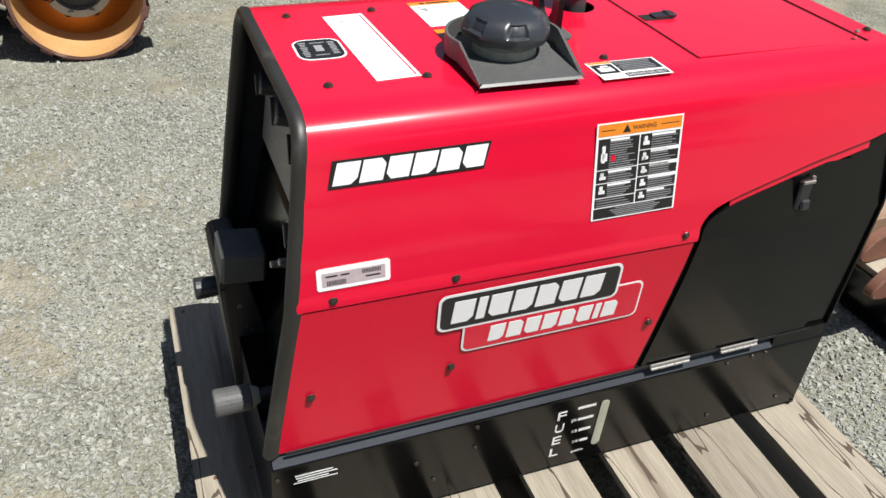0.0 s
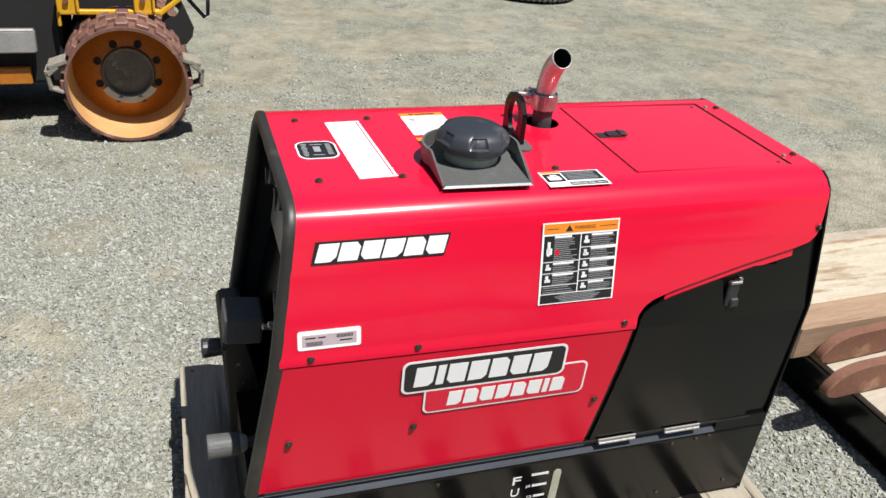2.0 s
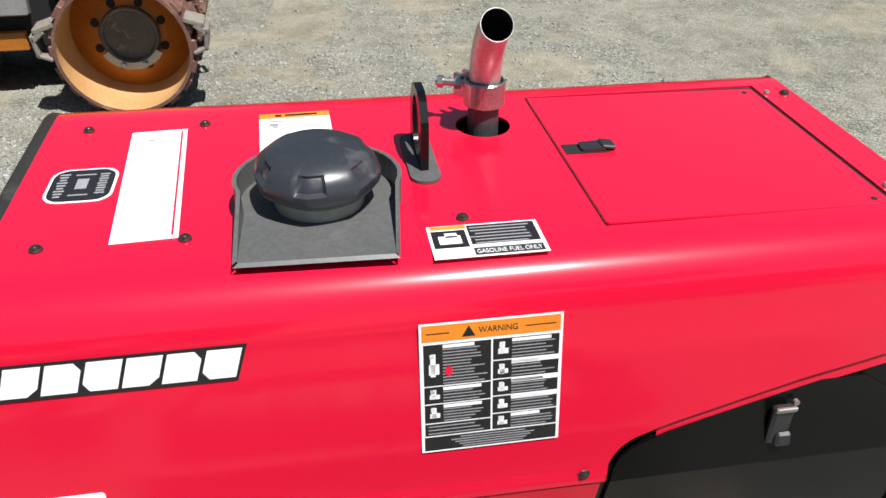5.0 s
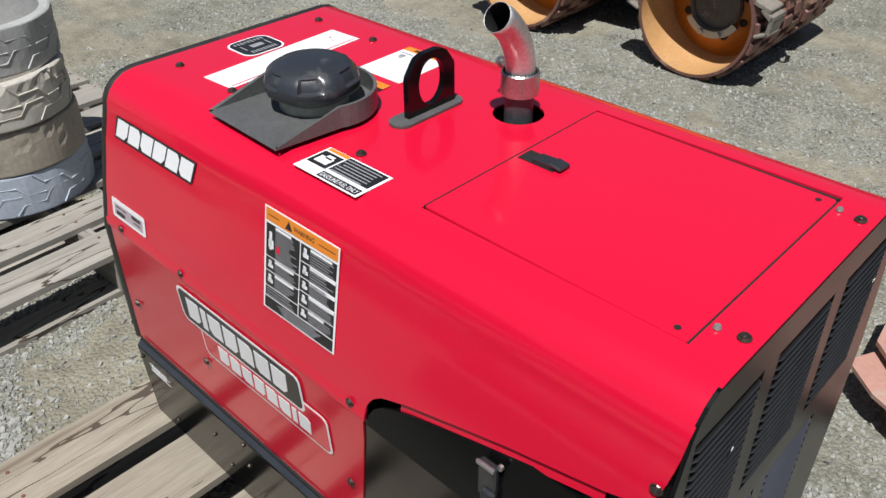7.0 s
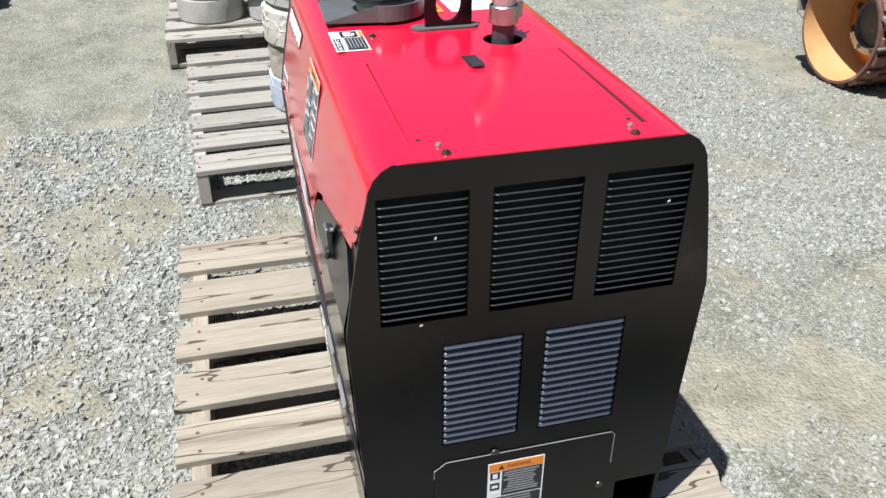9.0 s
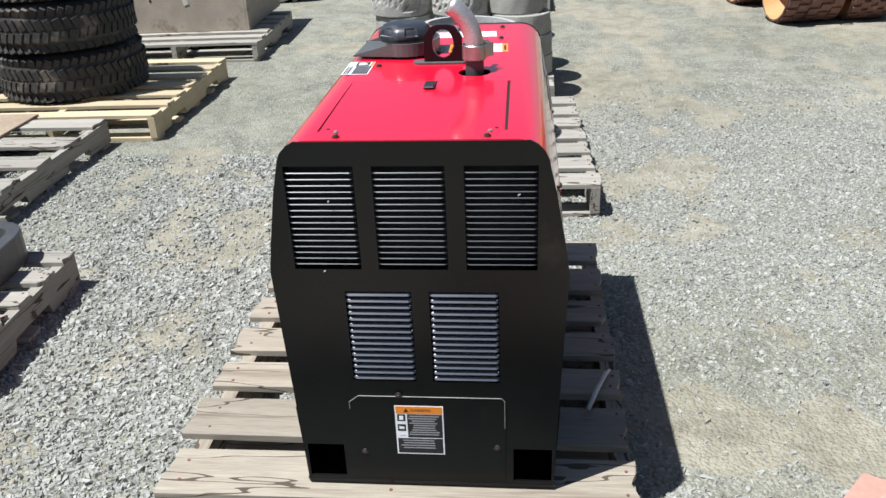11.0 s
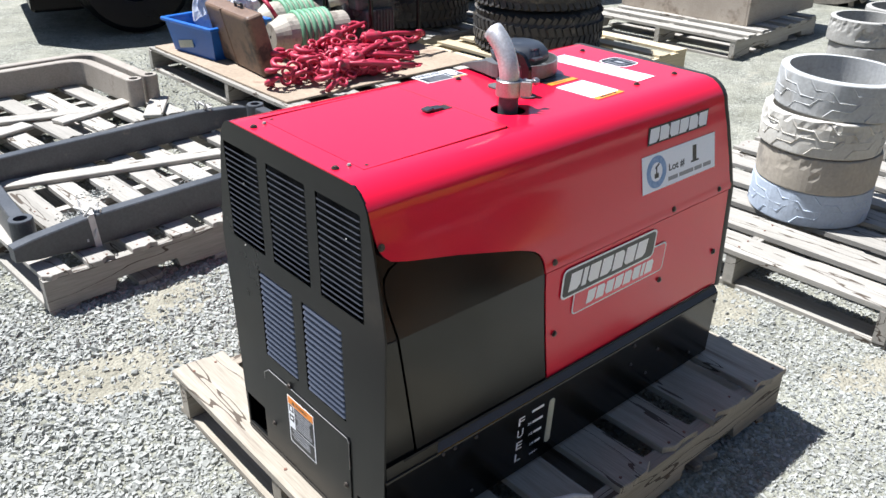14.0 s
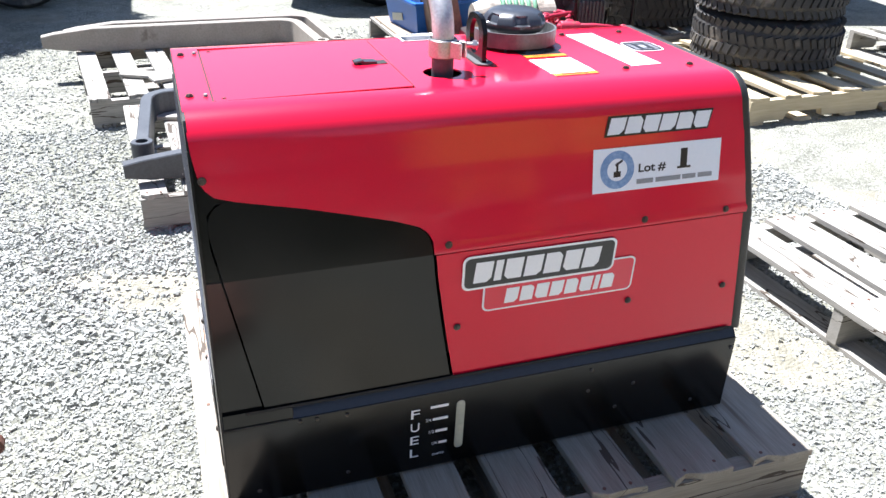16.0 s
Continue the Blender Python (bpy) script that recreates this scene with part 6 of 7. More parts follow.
def pump(at, label):
    """Engine pump in a black tube frame with grey fuel tank and a slotted guard."""
    u = thing("engine_pump", at, label, "pump", "framed pumps")
    for y in (-0.23, 0.23):
        pts = [(-0.20, y, 0.02), (-0.22, y, 0.10), (-0.22, y, 0.62), (-0.19, y, 0.70), (-0.12, y, 0.735), (0.12, y, 0.735), (0.19, y, 0.70), (0.22, y, 0.62), (0.22, y, 0.06), (0.20, y, 0.02), (0, y, 0.016), (-0.20, y, 0.02)]
        part("frame_hoop", tube(bmesh.new(), pts, 0.016, 10), BLACK, u, "black tube hoop", smooth=True)
    for x, z in ((-0.2, 0.03), (0.2, 0.03)):
        part("cross_bar", tube(bmesh.new(), [(x, -0.23, z), (x, 0.23, z)], 0.014, 8), BLACK, u, smooth=True)
    bm = box(bmesh.new(), (0.24, 0.21, 0.165), (0, 0, 0.575), None, 0.045, 4)
    part("fuel_tank", bm, TANK, u, "dull blue-grey fuel tank", smooth=True)
    part("tank_seam", boxes(((0.252, 0.222, 0.006), (0, 0, 0.572)), bevel=0.002), TANK, u)
    bm = lathe(bmesh.new(), [(0.01, 0.0), (0.085, 0.0), (0.09, 0.012), (0.09, 0.04), (0.078, 0.052), (0.06, 0.055), (0.055, 0.075), (0.01, 0.08)], 24, False, Matrix.Translation((0.10, -0.10, 0.40)))
    part("air_cleaner", bm, DUSTY, u, "dusty round air cleaner", smooth=True)
    part("fuel_hose", tube(bmesh.new(), [(0.06, 0.08, 0.50), (0.13, 0.13, 0.46), (0.15, 0.11, 0.36), (0.10, 0.06, 0.30)], 0.008, 8), PLASTIC, u, smooth=True)
    part("muffler", tube(bmesh.new(), [(-0.06, 0.17, 0.40), (0.12, 0.17, 0.40)], 0.055, 16), ENGINE, u, "sooty muffler", smooth=True)
    part("tank_cap", cyl(bmesh.new(), 0.04, 0.03, (0.03, 0.05, 0.672), None, 18, 0.036, 0.004), PLASTIC, u)
    bm = boxes(((0.26, 0.26, 0.26), (0, -0.02, 0.30)), ((0.16, 0.32, 0.12), (0.02, 0, 0.14)), bevel=0.02)
    part("engine_block", bm, ENGINE, u)
    fin = finish("cooling_fin", boxes(((0.28, 0.28, 0.007), (0, 0, 0)), bevel=0.001), ENGINE)
    for k in range(8):
        part("cooling_fin", fin, None, u, at=Matrix.Translation((0, -0.02, 0.22 + 0.026 * k)))
    bm = cyl(bmesh.new(), 0.11, 0.05, (0.15, 0.0, 0.30), R(0, 90), 26, 0.10, 0.008)
    part("recoil_cover", bm, ENGINE, u)
    return u


pump(Matrix.Translation((-1.90, -3.04, SZ)) @ R(0, 0, 6) @ Matrix.Diagonal((0.9, 0.9, 0.9, 1)), "engine pump in a black tube frame with a grey tank")
pump(Matrix.Translation((-1.92, -3.36, SZ)) @ R(0, 0, 2) @ Matrix.Diagonal((0.9, 0.9, 0.9, 1)), "engine pump in a black tube frame with a grey tank")
# slotted guard
guard = thing("slotted_guard", Matrix.Translation((-1.74, -3.52, SZ)) @ R(0, 0, 25), "dark slotted metal guard over a muffler", "guard")
bm = boxes(((0.20, 0.26, 0.24), (0, 0, 0.36)), bevel=0.025)
part("muffler", bm, ENGINE, guard)
bm = bmesh.new()
for fx, ax in ((0.106, 0),):
    for i in range(6):
        box(bm, (0.006, 0.016, 0.23), (fx, -0.12 + i * 0.048, 0.36), None, 0.002)
    for j in range(5):
        box(bm, (0.006, 0.256, 0.014), (fx + 0.003, 0, 0.255 + j * 0.052), R(0, 0, 0), 0.002)
for i in range(6):
    box(bm, (0.19, 0.016, 0.006), (0, -0.12 + i * 0.048, 0.486), None, 0.002)
part("guard_grille", bm, ENGINE, guard)
part("stand", boxes(((0.07, 0.10, 0.24), (0, 0, 0.12)), bevel=0.02), ENGINE, guard)

# heap of red ratchet load binders
def binder_mesh(seed):
    r = random.Random(seed)
    bm = bmesh.new()
    L = r.uniform(0.36, 0.44)
    tube(bm, [(0, 0, 0), (L * 0.5, 0, 0.01), (L, 0, 0.0)], [0.012, 0.010, 0.012], 8)
    cyl(bm, 0.024, 0.10, (0.06, 0, 0.0), R(0, 90), 12, 0.024, 0.004)
    cyl(bm, 0.032, 0.03, (0.06, 0, 0.0), R(90), 14, None, 0.004)
    for end in (-1, 1):
        x0_ = -0.03 if end < 0 else 0.16
        for k in range(3):
            c = Vector((x0_ + end * (0.025 + 0.045 * k), 0.02 * (k % 2), -0.005 * k))
            pts = [c + Vector((0.026 * math.cos(a), 0.017 * math.sin(a) * (1 if k % 2 else 0.25), 0.017 * math.sin(a) * (0.25 if k % 2 else 1))) for a in (2 * math.pi * j / 12 for j in range(13))]
            tube(bm, pts, 0.0065, 6, False)
        c = Vector((x0_ + end * 0.17, 0, -0.01))
        tube(bm, [c + Vector((end * 0.035 * math.sin(a), 0.034 * math.cos(a) + 0.01, 0.004 * a)) for a in (radians(-30 + 26 * j) for j in range(10))], [0.011] * 7 + [0.009, 0.007, 0.004], 7)
    return finish("load_binder", bm, BINDER, True)


binders = [binder_mesh(k) for k in range(4)]
rb = random.Random(21)
for k in range(20):
    f = k / 19
    lay = k // 9
    y = -2.72 + 0.32 * rb.random()
    x = (-1.24 if y < -2.56 else -1.10) - 0.30 * rb.random()
    ang = 176 + rb.uniform(-16, 16) if k % 3 else rb.uniform(140, 215)
    alone("load_binder", binders[k % 4], None, Matrix.Translation((x, y, SZ + 0.035 + 0.050 * lay + rb.uniform(0, 0.02))) @ R(rb.uniform(-40, 40), rb.uniform(2, 10) if k % 3 else rb.uniform(-6, 6), ang),
          "red painted ratchet load binder in a heap", "load binder", "red load binders").scale = (1.15, 1.3, 1.3)

# ---- pallet of off-road tyres ----
pallet(Matrix.Translation((-2.73, -2.29, GZ)) @ R(0, 0, 2), 1.27, 1.15, even_decks(1.27, 7, 0.10), NEWWOOD, "fresh yellow pine pallet under worn tyres")


def tyre(at, label, group="", r=0.40, w=0.262):
    """A tyre with its tread lugs as a part."""
    if "tyre" not in slat_cache:
        slat_cache["tyre"] = tyre_mesh(r, w, 0.215)
    ob = alone("tyre", slat_cache["tyre"][0], None, at, label, "tyre", group)
    tagged(part("tread", slat_cache["tyre"][1], None, ob), kind="stuff")
    return ob


def tyre_mesh(r, w, ri):
    bm = bmesh.new()
    prof = [(ri, 0.05 * w), (ri + 0.02, 0.02 * w), (r * 0.76, 0.0), (r * 0.88, 0.035 * w), (r * 0.945, 0.13 * w), (r * 0.972, 0.30 * w), (r * 0.98, 0.5 * w), (r * 0.972, 0.70 * w), (r * 0.945, 0.87 * w), (r * 0.88, 0.965 * w), (r * 0.76, w), (ri + 0.02, 0.98 * w), (ri, 0.95 * w), (ri - 0.01, 0.5 * w)]
    lathe(bm, prof, 60, True)
    carcass = finish("tyre", bm, RUBBER, True)
    bm = bmesh.new()
    n = 54
    for k in range(n):
        a = 2 * math.pi * k / n
        for row, (z, hw, dl) in enumerate(((0.15 * w, 0.17 * w, 0.0), (0.38 * w, 0.20 * w, 0.5), (0.62 * w, 0.20 * w, 0.1), (0.85 * w, 0.17 * w, 0.6))):
            aa = a + dl * 2 * math.pi / n
            rr_ = r * (0.978 if 0 < row < 3 else 0.948)
            m = Matrix.Translation((rr_ * math.cos(aa), rr_ * math.sin(aa), z)) @ R(0, 0, math.degrees(aa)) @ R(0, (-16, -3, 3, 16)[row]) @ R((24, -18, 20, -26)[row])
            box(bm, (0.022, 2 * math.pi * r / n * (0.58 if (k + row) % 2 else 0.74), hw), (0, 0, 0), None)
            for v in list(bm.verts)[-8:]:
                v.co = m @ v.co
    return carcass, finish("tread", bm, RUBBER)


for k in range(3):
    tyre(Matrix.Translation((-2.70 + 0.012 * (k % 2), -2.39 - 0.010 * k, PT + 0.002 + 0.263 * k)) @ R(0, 0, 40 * k), "worn knobbly off-road tyre lying in a stack", "stacked tyres")
pallet(Matrix.Translation((-2.62, -3.52, GZ)) @ R(0, 0, 2), 0.95, 1.05, even_decks(0.95, 6, 0.10), GREYWOOD, "grey wooden pallet under tyres standing in shade")
for k in range(3):
    tyre(Matrix.Translation((-2.56 + 0.010 * k, -3.47 + 0.012 * (k % 2), PT + 0.002 + 0.263 * k)) @ R(0, 0, 25 + 55 * k), "black knobbly tyre stacked in the shade of a truck", "stacked tyres")

# ---- plywood crate on its pallet ----
pallet(Matrix.Translation((-4.42, -2.30, GZ)) @ R(0, 0, 3), 1.22, 1.2, even_decks(1.22, 7, 0.10), GREYWOOD, "grey pallet under a plywood crate")
crate = thing("plywood_crate", Matrix.Translation((-4.76, -2.40, PT + 0.001)) @ R(0, 0, 3) @ Matrix.Diagonal((0.95, 0.94, 0.97, 1)), "closed weathered plywood crate with a strip of tape", "crate")
for nm, size, c in (("side_panel", (1.10, 0.018, 0.46), (0, 0.551, 0.23)), ("side_panel", (1.10, 0.018, 0.46), (0, -0.551, 0.23)), ("end_panel", (0.018, 1.082, 0.46), (0.541, 0, 0.23)), ("end_panel", (0.018, 1.082, 0.46), (-0.541, 0, 0.23)),
                    ("lid", (1.12, 1.14, 0.018), (0, 0, 0.471))):
    part(nm, boxes((size, c), bevel=0.002), PLY, crate)
part("tape_strip", boxes(((0.003, 0.04, 0.20), (0.5525, 0.06, 0.30), R(14)), bevel=0.0005), STRAP, crate, "peeling strip of pale tape")
for y, z in ((-0.20, 0.24), (0.40, 0.30)):
    part("knot_hole", cyl(bmesh.new(), 0.010, 0.003, (0.551, y, z), R(0, 90), 12), DARK, crate)

# ---- rubber tracks ----
def track_loop(at, label):
    u = thing("rubber_track", at, label, "rubber track", "coiled rubber tracks")
    a_, b_, w = 0.62, 0.20, 0.42
    bm = bmesh.new()
    n = 64
    pts = []
    for k in range(n):
        a = 2 * math.pi * k / n
        sq = (abs(math.cos(a)) ** 3 + abs(math.sin(a)) ** 3) ** (-1 / 3)
        pts.append(Vector((0, a_ * sq * math.cos(a), b_ + 0.02 + b_ * sq * math.sin(a))))
    rows = []
    for k in range(n):
        d = (pts[(k + 1) % n] - pts[k - 1]).normalized()
        nn = Vector((0, d.z, -d.y)) * 0.028
        rows.append([bm.verts.new(p) for p in (pts[k] - nn - Vector((w / 2, 0, 0)), pts[k] - nn + Vector((w / 2, 0, 0)), pts[k] + nn + Vector((w / 2, 0, 0)), pts[k] + nn - Vector((w / 2, 0, 0)))])
    for k in range(n):
        a, b = rows[k], rows[(k + 1) % n]
        for j in range(4):
            bm.faces.new((a[j], a[(j + 1) % 4], b[(j + 1) % 4], b[j]))
    part("belt", bm, DUSTRUBBER, u)
    bm = bmesh.new()
    for k in range(0, n, 2):
        d = (pts[(k + 1) % n] - pts[k - 1]).normalized()
        ang = math.degrees(math.atan2(d.z, d.y))
        nn = Vector((0, d.z, -d.y))
        for sx in (-1, 1):
            box(bm, (w * 0.44, 0.045, 0.05), pts[k] + nn * 0.045 + Vector((sx * w * 0.25, 0, 0)), R(ang, 0, 0) @ R(0, 0, sx * 16), 0.004)
    tagged(part("tread", bm, DUSTRUBBER, u), kind="stuff")
    return u


t0 = track_loop(Matrix.Translation((-6.45, -2.60, GZ)) @ R(0, 0, 8), "dusty rubber excavator track lying in a loop")
copy_thing(t0, Matrix.Translation((-7.25, -2.22, GZ)) @ R(0, 0, 14))
copy_thing(t0, Matrix.Translation((-8.1, -1.85, GZ)) @ R(0, 0, 20))

# ---- black truck behind the engines ----
truck = thing("parked_truck", Matrix.Translation((-2.75, -5.36, GZ)) @ R(0, 0, -12), "black parked service truck with a fuel tank body", "truck")
bm = bmesh.new()
box(bm, (4.6, 1.75, 1.05), (0, 0, 0.86), None, 0.12, 3)
box(bm, (2.6, 1.70, 0.75), (-0.9, 0, 1.72), None, 0.18, 3)
part("body", bm, VEHICLE, truck)
part("chassis", boxes(((4.3, 1.35, 0.40), (0, 0, 0.36)), bevel=0.02), VEHICLE, truck)
for x in (1.47, -1.35):
    for s in (0.80, -0.80):
        b = lathe(bmesh.new(), [(0.18, -0.12), (0.36, -0.13), (0.40, -0.09), (0.41, 0.0), (0.40, 0.09), (0.36, 0.13), (0.18, 0.12)], 36, True, Matrix.Translation((x, s, 0.41)) @ R(90))
        w = part("wheel", b, VEHICLE, truck)
        part("rim", lathe(bmesh.new(), [(0.001, -0.02), (0.10, -0.03), (0.18, 0.06), (0.19, 0.10), (0.17, 0.05), (0.001, 0.03)], 24, False, Matrix.Translation((x, s, 0.41)) @ R(90 if s < 0 else -90)), DARK, w)
written("fuel_words", "DIESEL ONLY", 0.045, 0.24, 0.002, GREYINK, truck, Matrix.Translation((0.741, 0.8775, 0.645)) @ Matrix(((-1, 0, 0, 0), (0, 0, 1, 0), (0, 1, 0, 0), (0, 0, 0, 1))), "faint grey lettering")
# out-of-view trailer body, added only to throw shadow onto the gravel
van = thing("parked_trailer", Matrix.Translation((2.75, -6.15, GZ)), "unseen dark trailer added to cast a shadow on the gravel", "trailer")
part("body", boxes(((3.2, 2.0, 1.6), (0, 0, 1.25)), bevel=0.05), VEHICLE, van)
for x in (-1.35, -0.5):
    part("wheel", lathe(bmesh.new(), [(0.15, -0.1), (0.3, -0.11), (0.33, -0.06), (0.33, 0.06), (0.3, 0.11), (0.15, 0.1)], 30, True, Matrix.Translation((x, 0.9, 0.33)) @ R(90)), RUBBER, van)
part("skirt", boxes(((3.0, 1.9, 0.3), (0, 0, 0.40)), bevel=0.02), VEHICLE, van)
for x in (1.3, -1.3):
    part("jack_stand", boxes(((0.12, 0.12, 0.27), (x, 0, 0.135)), bevel=0.01), FORK, van)

# ---- trench roller ----
roller = thing("trench_roller", Matrix.Translation((-1.117, 2.245, GZ)) @ R(0, 0, 1), "yellow and orange trench roller with rusty drums", "roller")


def drum(x, y0, length, owner):
    R0 = 0.245
    m = Matrix.Translation((x, y0, R0 + 0.006)) @ R(-90)
    b = lathe(bmesh.new(), [(R0 - 0.012, 0.0), (R0, 0.0), (R0, length), (R0 - 0.012, length)], 56, True, m)
    d_ = part("drum", b, TREAD, owner, "rusty worn steel drum")
    part("drum_liner", lathe(bmesh.new(), [(R0 - 0.0125, 0.001), (R0 - 0.0125, 0.250), (R0 - 0.035, 0.255)], 56, False, m), LINER, d_, "dusty orange drum inside", smooth=True)
    b = lathe(bmesh.new(), [(R0 - 0.014, 0.252), (0.19, 0.232), (0.15, 0.202), (0.118, 0.195), (0.001, 0.195)], 48, False, m)
    part("drum_web", b, DRUM, d_, "orange drum web", smooth=True)
    part("hub", lathe(bmesh.new(), [(0.112, 0.196), (0.112, 0.180), (0.106, 0.175), (0.098, 0.179), (0.094, 0.190), (0.001, 0.191)], 40, False, m), ENGINE, d_, "dark greasy hub")
    arc = [radians(212 + 116 * k / 12) for k in range(13)]
    out = [(0.132 * math.cos(a), -0.132 * math.sin(a)) for a in arc] + [(0.104 * math.cos(a), -0.104 * math.sin(a)) for a in reversed(arc)]
    hub_ring = part("hub_ring", plate(bmesh.new(), out, 0.016, m @ Matrix.Translation((0, 0, 0.166))), STEEL, d_, "bright half ring at the hub")
    for a in (radians(250), radians(290)):
        part("ring_bolt", cyl(bmesh.new(), 0.011, 0.014, m @ Vector((0.118 * math.cos(a), -0.118 * math.sin(a), 0.160)), R(90), 6), STEEL, hub_ring)
    for k in range(8):
        a = radians(22.5 + 45 * k)
        part("lug_hole", cyl(bmesh.new(), 0.0165, 0.008, m @ Vector((0.131 * math.cos(a), 0.131 * math.sin(a), 0.196)), R(90), 14), DARK, d_)
    b = bmesh.new()
    for row in range(5):
        for k in range(20):
            a = 2 * math.pi * (k + 0.5 * (row % 2)) / 20
            box(b, (0.024, 0.052, 0.075), (0, 0, 0), None, 0.004)
            mm = m @ R(0, 0, math.degrees(a)) @ Matrix.Translation((R0 + 0.004, 0, 0.05 + row * (length - 0.1) / 4))
            for v in list(b.verts)[-24:]:
                v.co = mm @ v.co
    tagged(part("drum_pad", b, TREAD, d_), kind="stuff")
    return d_


for x in (0.33, -0.54):
    for y0, ln in ((0.0, 0.44), (0.50, 0.34)):
        drum(x, y0, ln, roller)
    for sx in (-1, 1):
        b = boxes(((0.075, 0.10, 0.020), (x + sx * 0.262, 0.05, 0.345), R(0, sx * 18)), ((0.060, 0.10, 0.022), (x + sx * 0.285, 0.05, 0.318), R(0, sx * 40)),
                  ((0.016, 0.10, 0.085), (x + sx * 0.300, 0.05, 0.280), R(0, sx * 8)), ((0.060, 0.10, 0.014), (x + sx * 0.276, 0.05, 0.238), R(0, sx * -22)), bevel=0.004)
        part("scraper", b, DUSTRUBBER, roller, "dusty bent scraper bracket")
LOW = Matrix.Translation((0, 0, -0.035))
bm = boxes(((0.40, 0.52, 0.38), (-0.12, 0.54, 0.405)), ((1.00, 0.46, 0.10), (-0.10, 0.52, 0.56)), bevel=0.015)
part("chassis", bm, DARK, roller, "dark greasy chassis", at=LOW)
bm = boxes(((0.20, 0.012, 0.090), (-0.125, 0.225, 0.412), R(-14)), ((0.20, 0.030, 0.010), (-0.125, 0.245, 0.458)), ((0.012, 0.04, 0.09), (-0.028, 0.240, 0.412), R(-14)), bevel=0.004)
part("side_plate", bm, GREYMETAL, roller, "bent grey guard plate", at=LOW)
part("bracket", boxes(((0.130, 0.03, 0.072), (-0.128, 0.265, 0.258)), bevel=0.004), DRUM, roller, "grimy orange bracket", at=LOW)
part("bracket", boxes(((0.12, 0.03, 0.026), (-0.255, 0.265, 0.236)), ((0.035, 0.03, 0.15), (-0.32, 0.265, 0.31)), bevel=0.004), DRUM, roller, "grimy orange bracket", at=LOW)
bm = boxes(((0.410, 0.035, 0.020), (0.279, 0.24, 0.535)), ((0.014, 0.035, 0.055), (0.080, 0.24, 0.504)), ((0.400, 0.030, 0.030), (0.279, 0.24, 0.612)),
           ((0.120, 0.035, 0.020), (0.528, 0.24, 0.562), R(0, -37)), bevel=0.004)
rail = part("front_frame", bm, YELLOW, roller, "yellow painted steel frame", at=LOW)
for x in (0.121, 0.423):
    lug = part("frame_lug", boxes(((0.080, 0.022, 0.085), (x, 0.234, 0.580)), ((0.011, 0.034, 0.085), (x - 0.037, 0.228, 0.580)), ((0.011, 0.034, 0.085), (x + 0.037, 0.228, 0.580)), bevel=0.003), YELLOW, rail)
    part("lug_bolt", cyl(bmesh.new(), 0.012, 0.014, (x - 0.006, 0.218, 0.586), R(90), 6), RUST, lug)
bm = boxes(((0.62, 0.62, 0.48), (0.22, 0.55, 0.89)), bevel=0.06)
part("engine_hood", bm, YELLOW, roller, "yellow engine hood")
bm = boxes(((0.56, 0.62, 0.38), (-0.42, 0.55, 0.82)), bevel=0.05)
part("rear_hood", bm, YELLOW, roller, "yellow rear hood")
bm = bmesh.new()
rim = [bm.verts.new((x, 0.25, z)) for x, z in ((0.495, 0.530), (0.525, 0.605), (0.568, 0.600), (0.621, 0.465), (0.612, 0.425), (0.584, 0.392), (0.505, 0.405), (0.480, 0.450))]
eye_ = [bm.verts.new((0.536 + 0.025 * math.cos(a), 0.25, 0.535 + 0.025 * math.sin(a))) for a in (2 * math.pi * k / 16 for k in range(16))]
loops = [bm.edges.new((q[k], q[(k + 1) % len(q)])) for q in (rim, eye_) for k in range(len(q))]
bmesh.ops.triangle_fill(bm, use_beauty=True, edges=loops)
arm = part("arm_plate", bm, DARK, roller, "dark plate with a round hole", at=LOW)
thicken(arm, 0.02, 0.0)
part("handle", tube(bmesh.new(), [(0.585, 0.24, 0.66), (0.606, 0.23, 0.59), (0.668, 0.23, 0.515), (0.684, 0.24, 0.525), (0.692, 0.26, 0.66)], 0.009, 8), BLACK, roller, smooth=True, at=LOW)
part("handle_stay", tube(bmesh.new(), [(0.44, 0.31, 0.66), (0.52, 0.26, 0.66), (0.692, 0.26, 0.66)], 0.009, 8), BLACK, roller, smooth=True, at=LOW)
copy_thing(roller, Matrix.Translation((-5.2, 2.05, GZ)) @ R(0, 0, 8))

# ---- leaves: unseen hedge added for reflections, and unseen tree that shades the gravel ----
def leaf_cloud(count, seed, place, size):
    """Many small folded leaves round given places, one mesh."""
    r = np.random.default_rng(seed)
    c = place(r, count)
    n = len(c)
    u = r.normal(size=(n, 3))
    u /= np.linalg.norm(u, axis=1)[:, None]
    v = np.cross(u, r.normal(size=(n, 3)))
    v /= np.linalg.norm(v, axis=1)[:, None]
    ln = size * (0.6 + 0.8 * r.random((n, 1)))
    co = np.stack([c - u * ln, c + v * ln * 0.45, c + u * ln, c - v * ln * 0.45], 1).reshape(-1, 3)
    me = bpy.data.meshes.new("leaves")
    me.from_pydata(co.tolist(), [], [(4 * k, 4 * k + 1, 4 * k + 2, 4 * k + 3) for k in range(n)])
    me.materials.append(HEDGE)
    return me


def hedge_places(r, n):
    x = -16 + 30 * r.random(n)
    top = 2.6 + 0.7 * np.sin(x * 0.9) + 0.4 * np.sin(x * 2.3 + 1)
    return np.stack([x, 6.7 + 0.9 * (r.random(n) - 0.5), GZ + top * r.random(n) ** 0.9], 1)


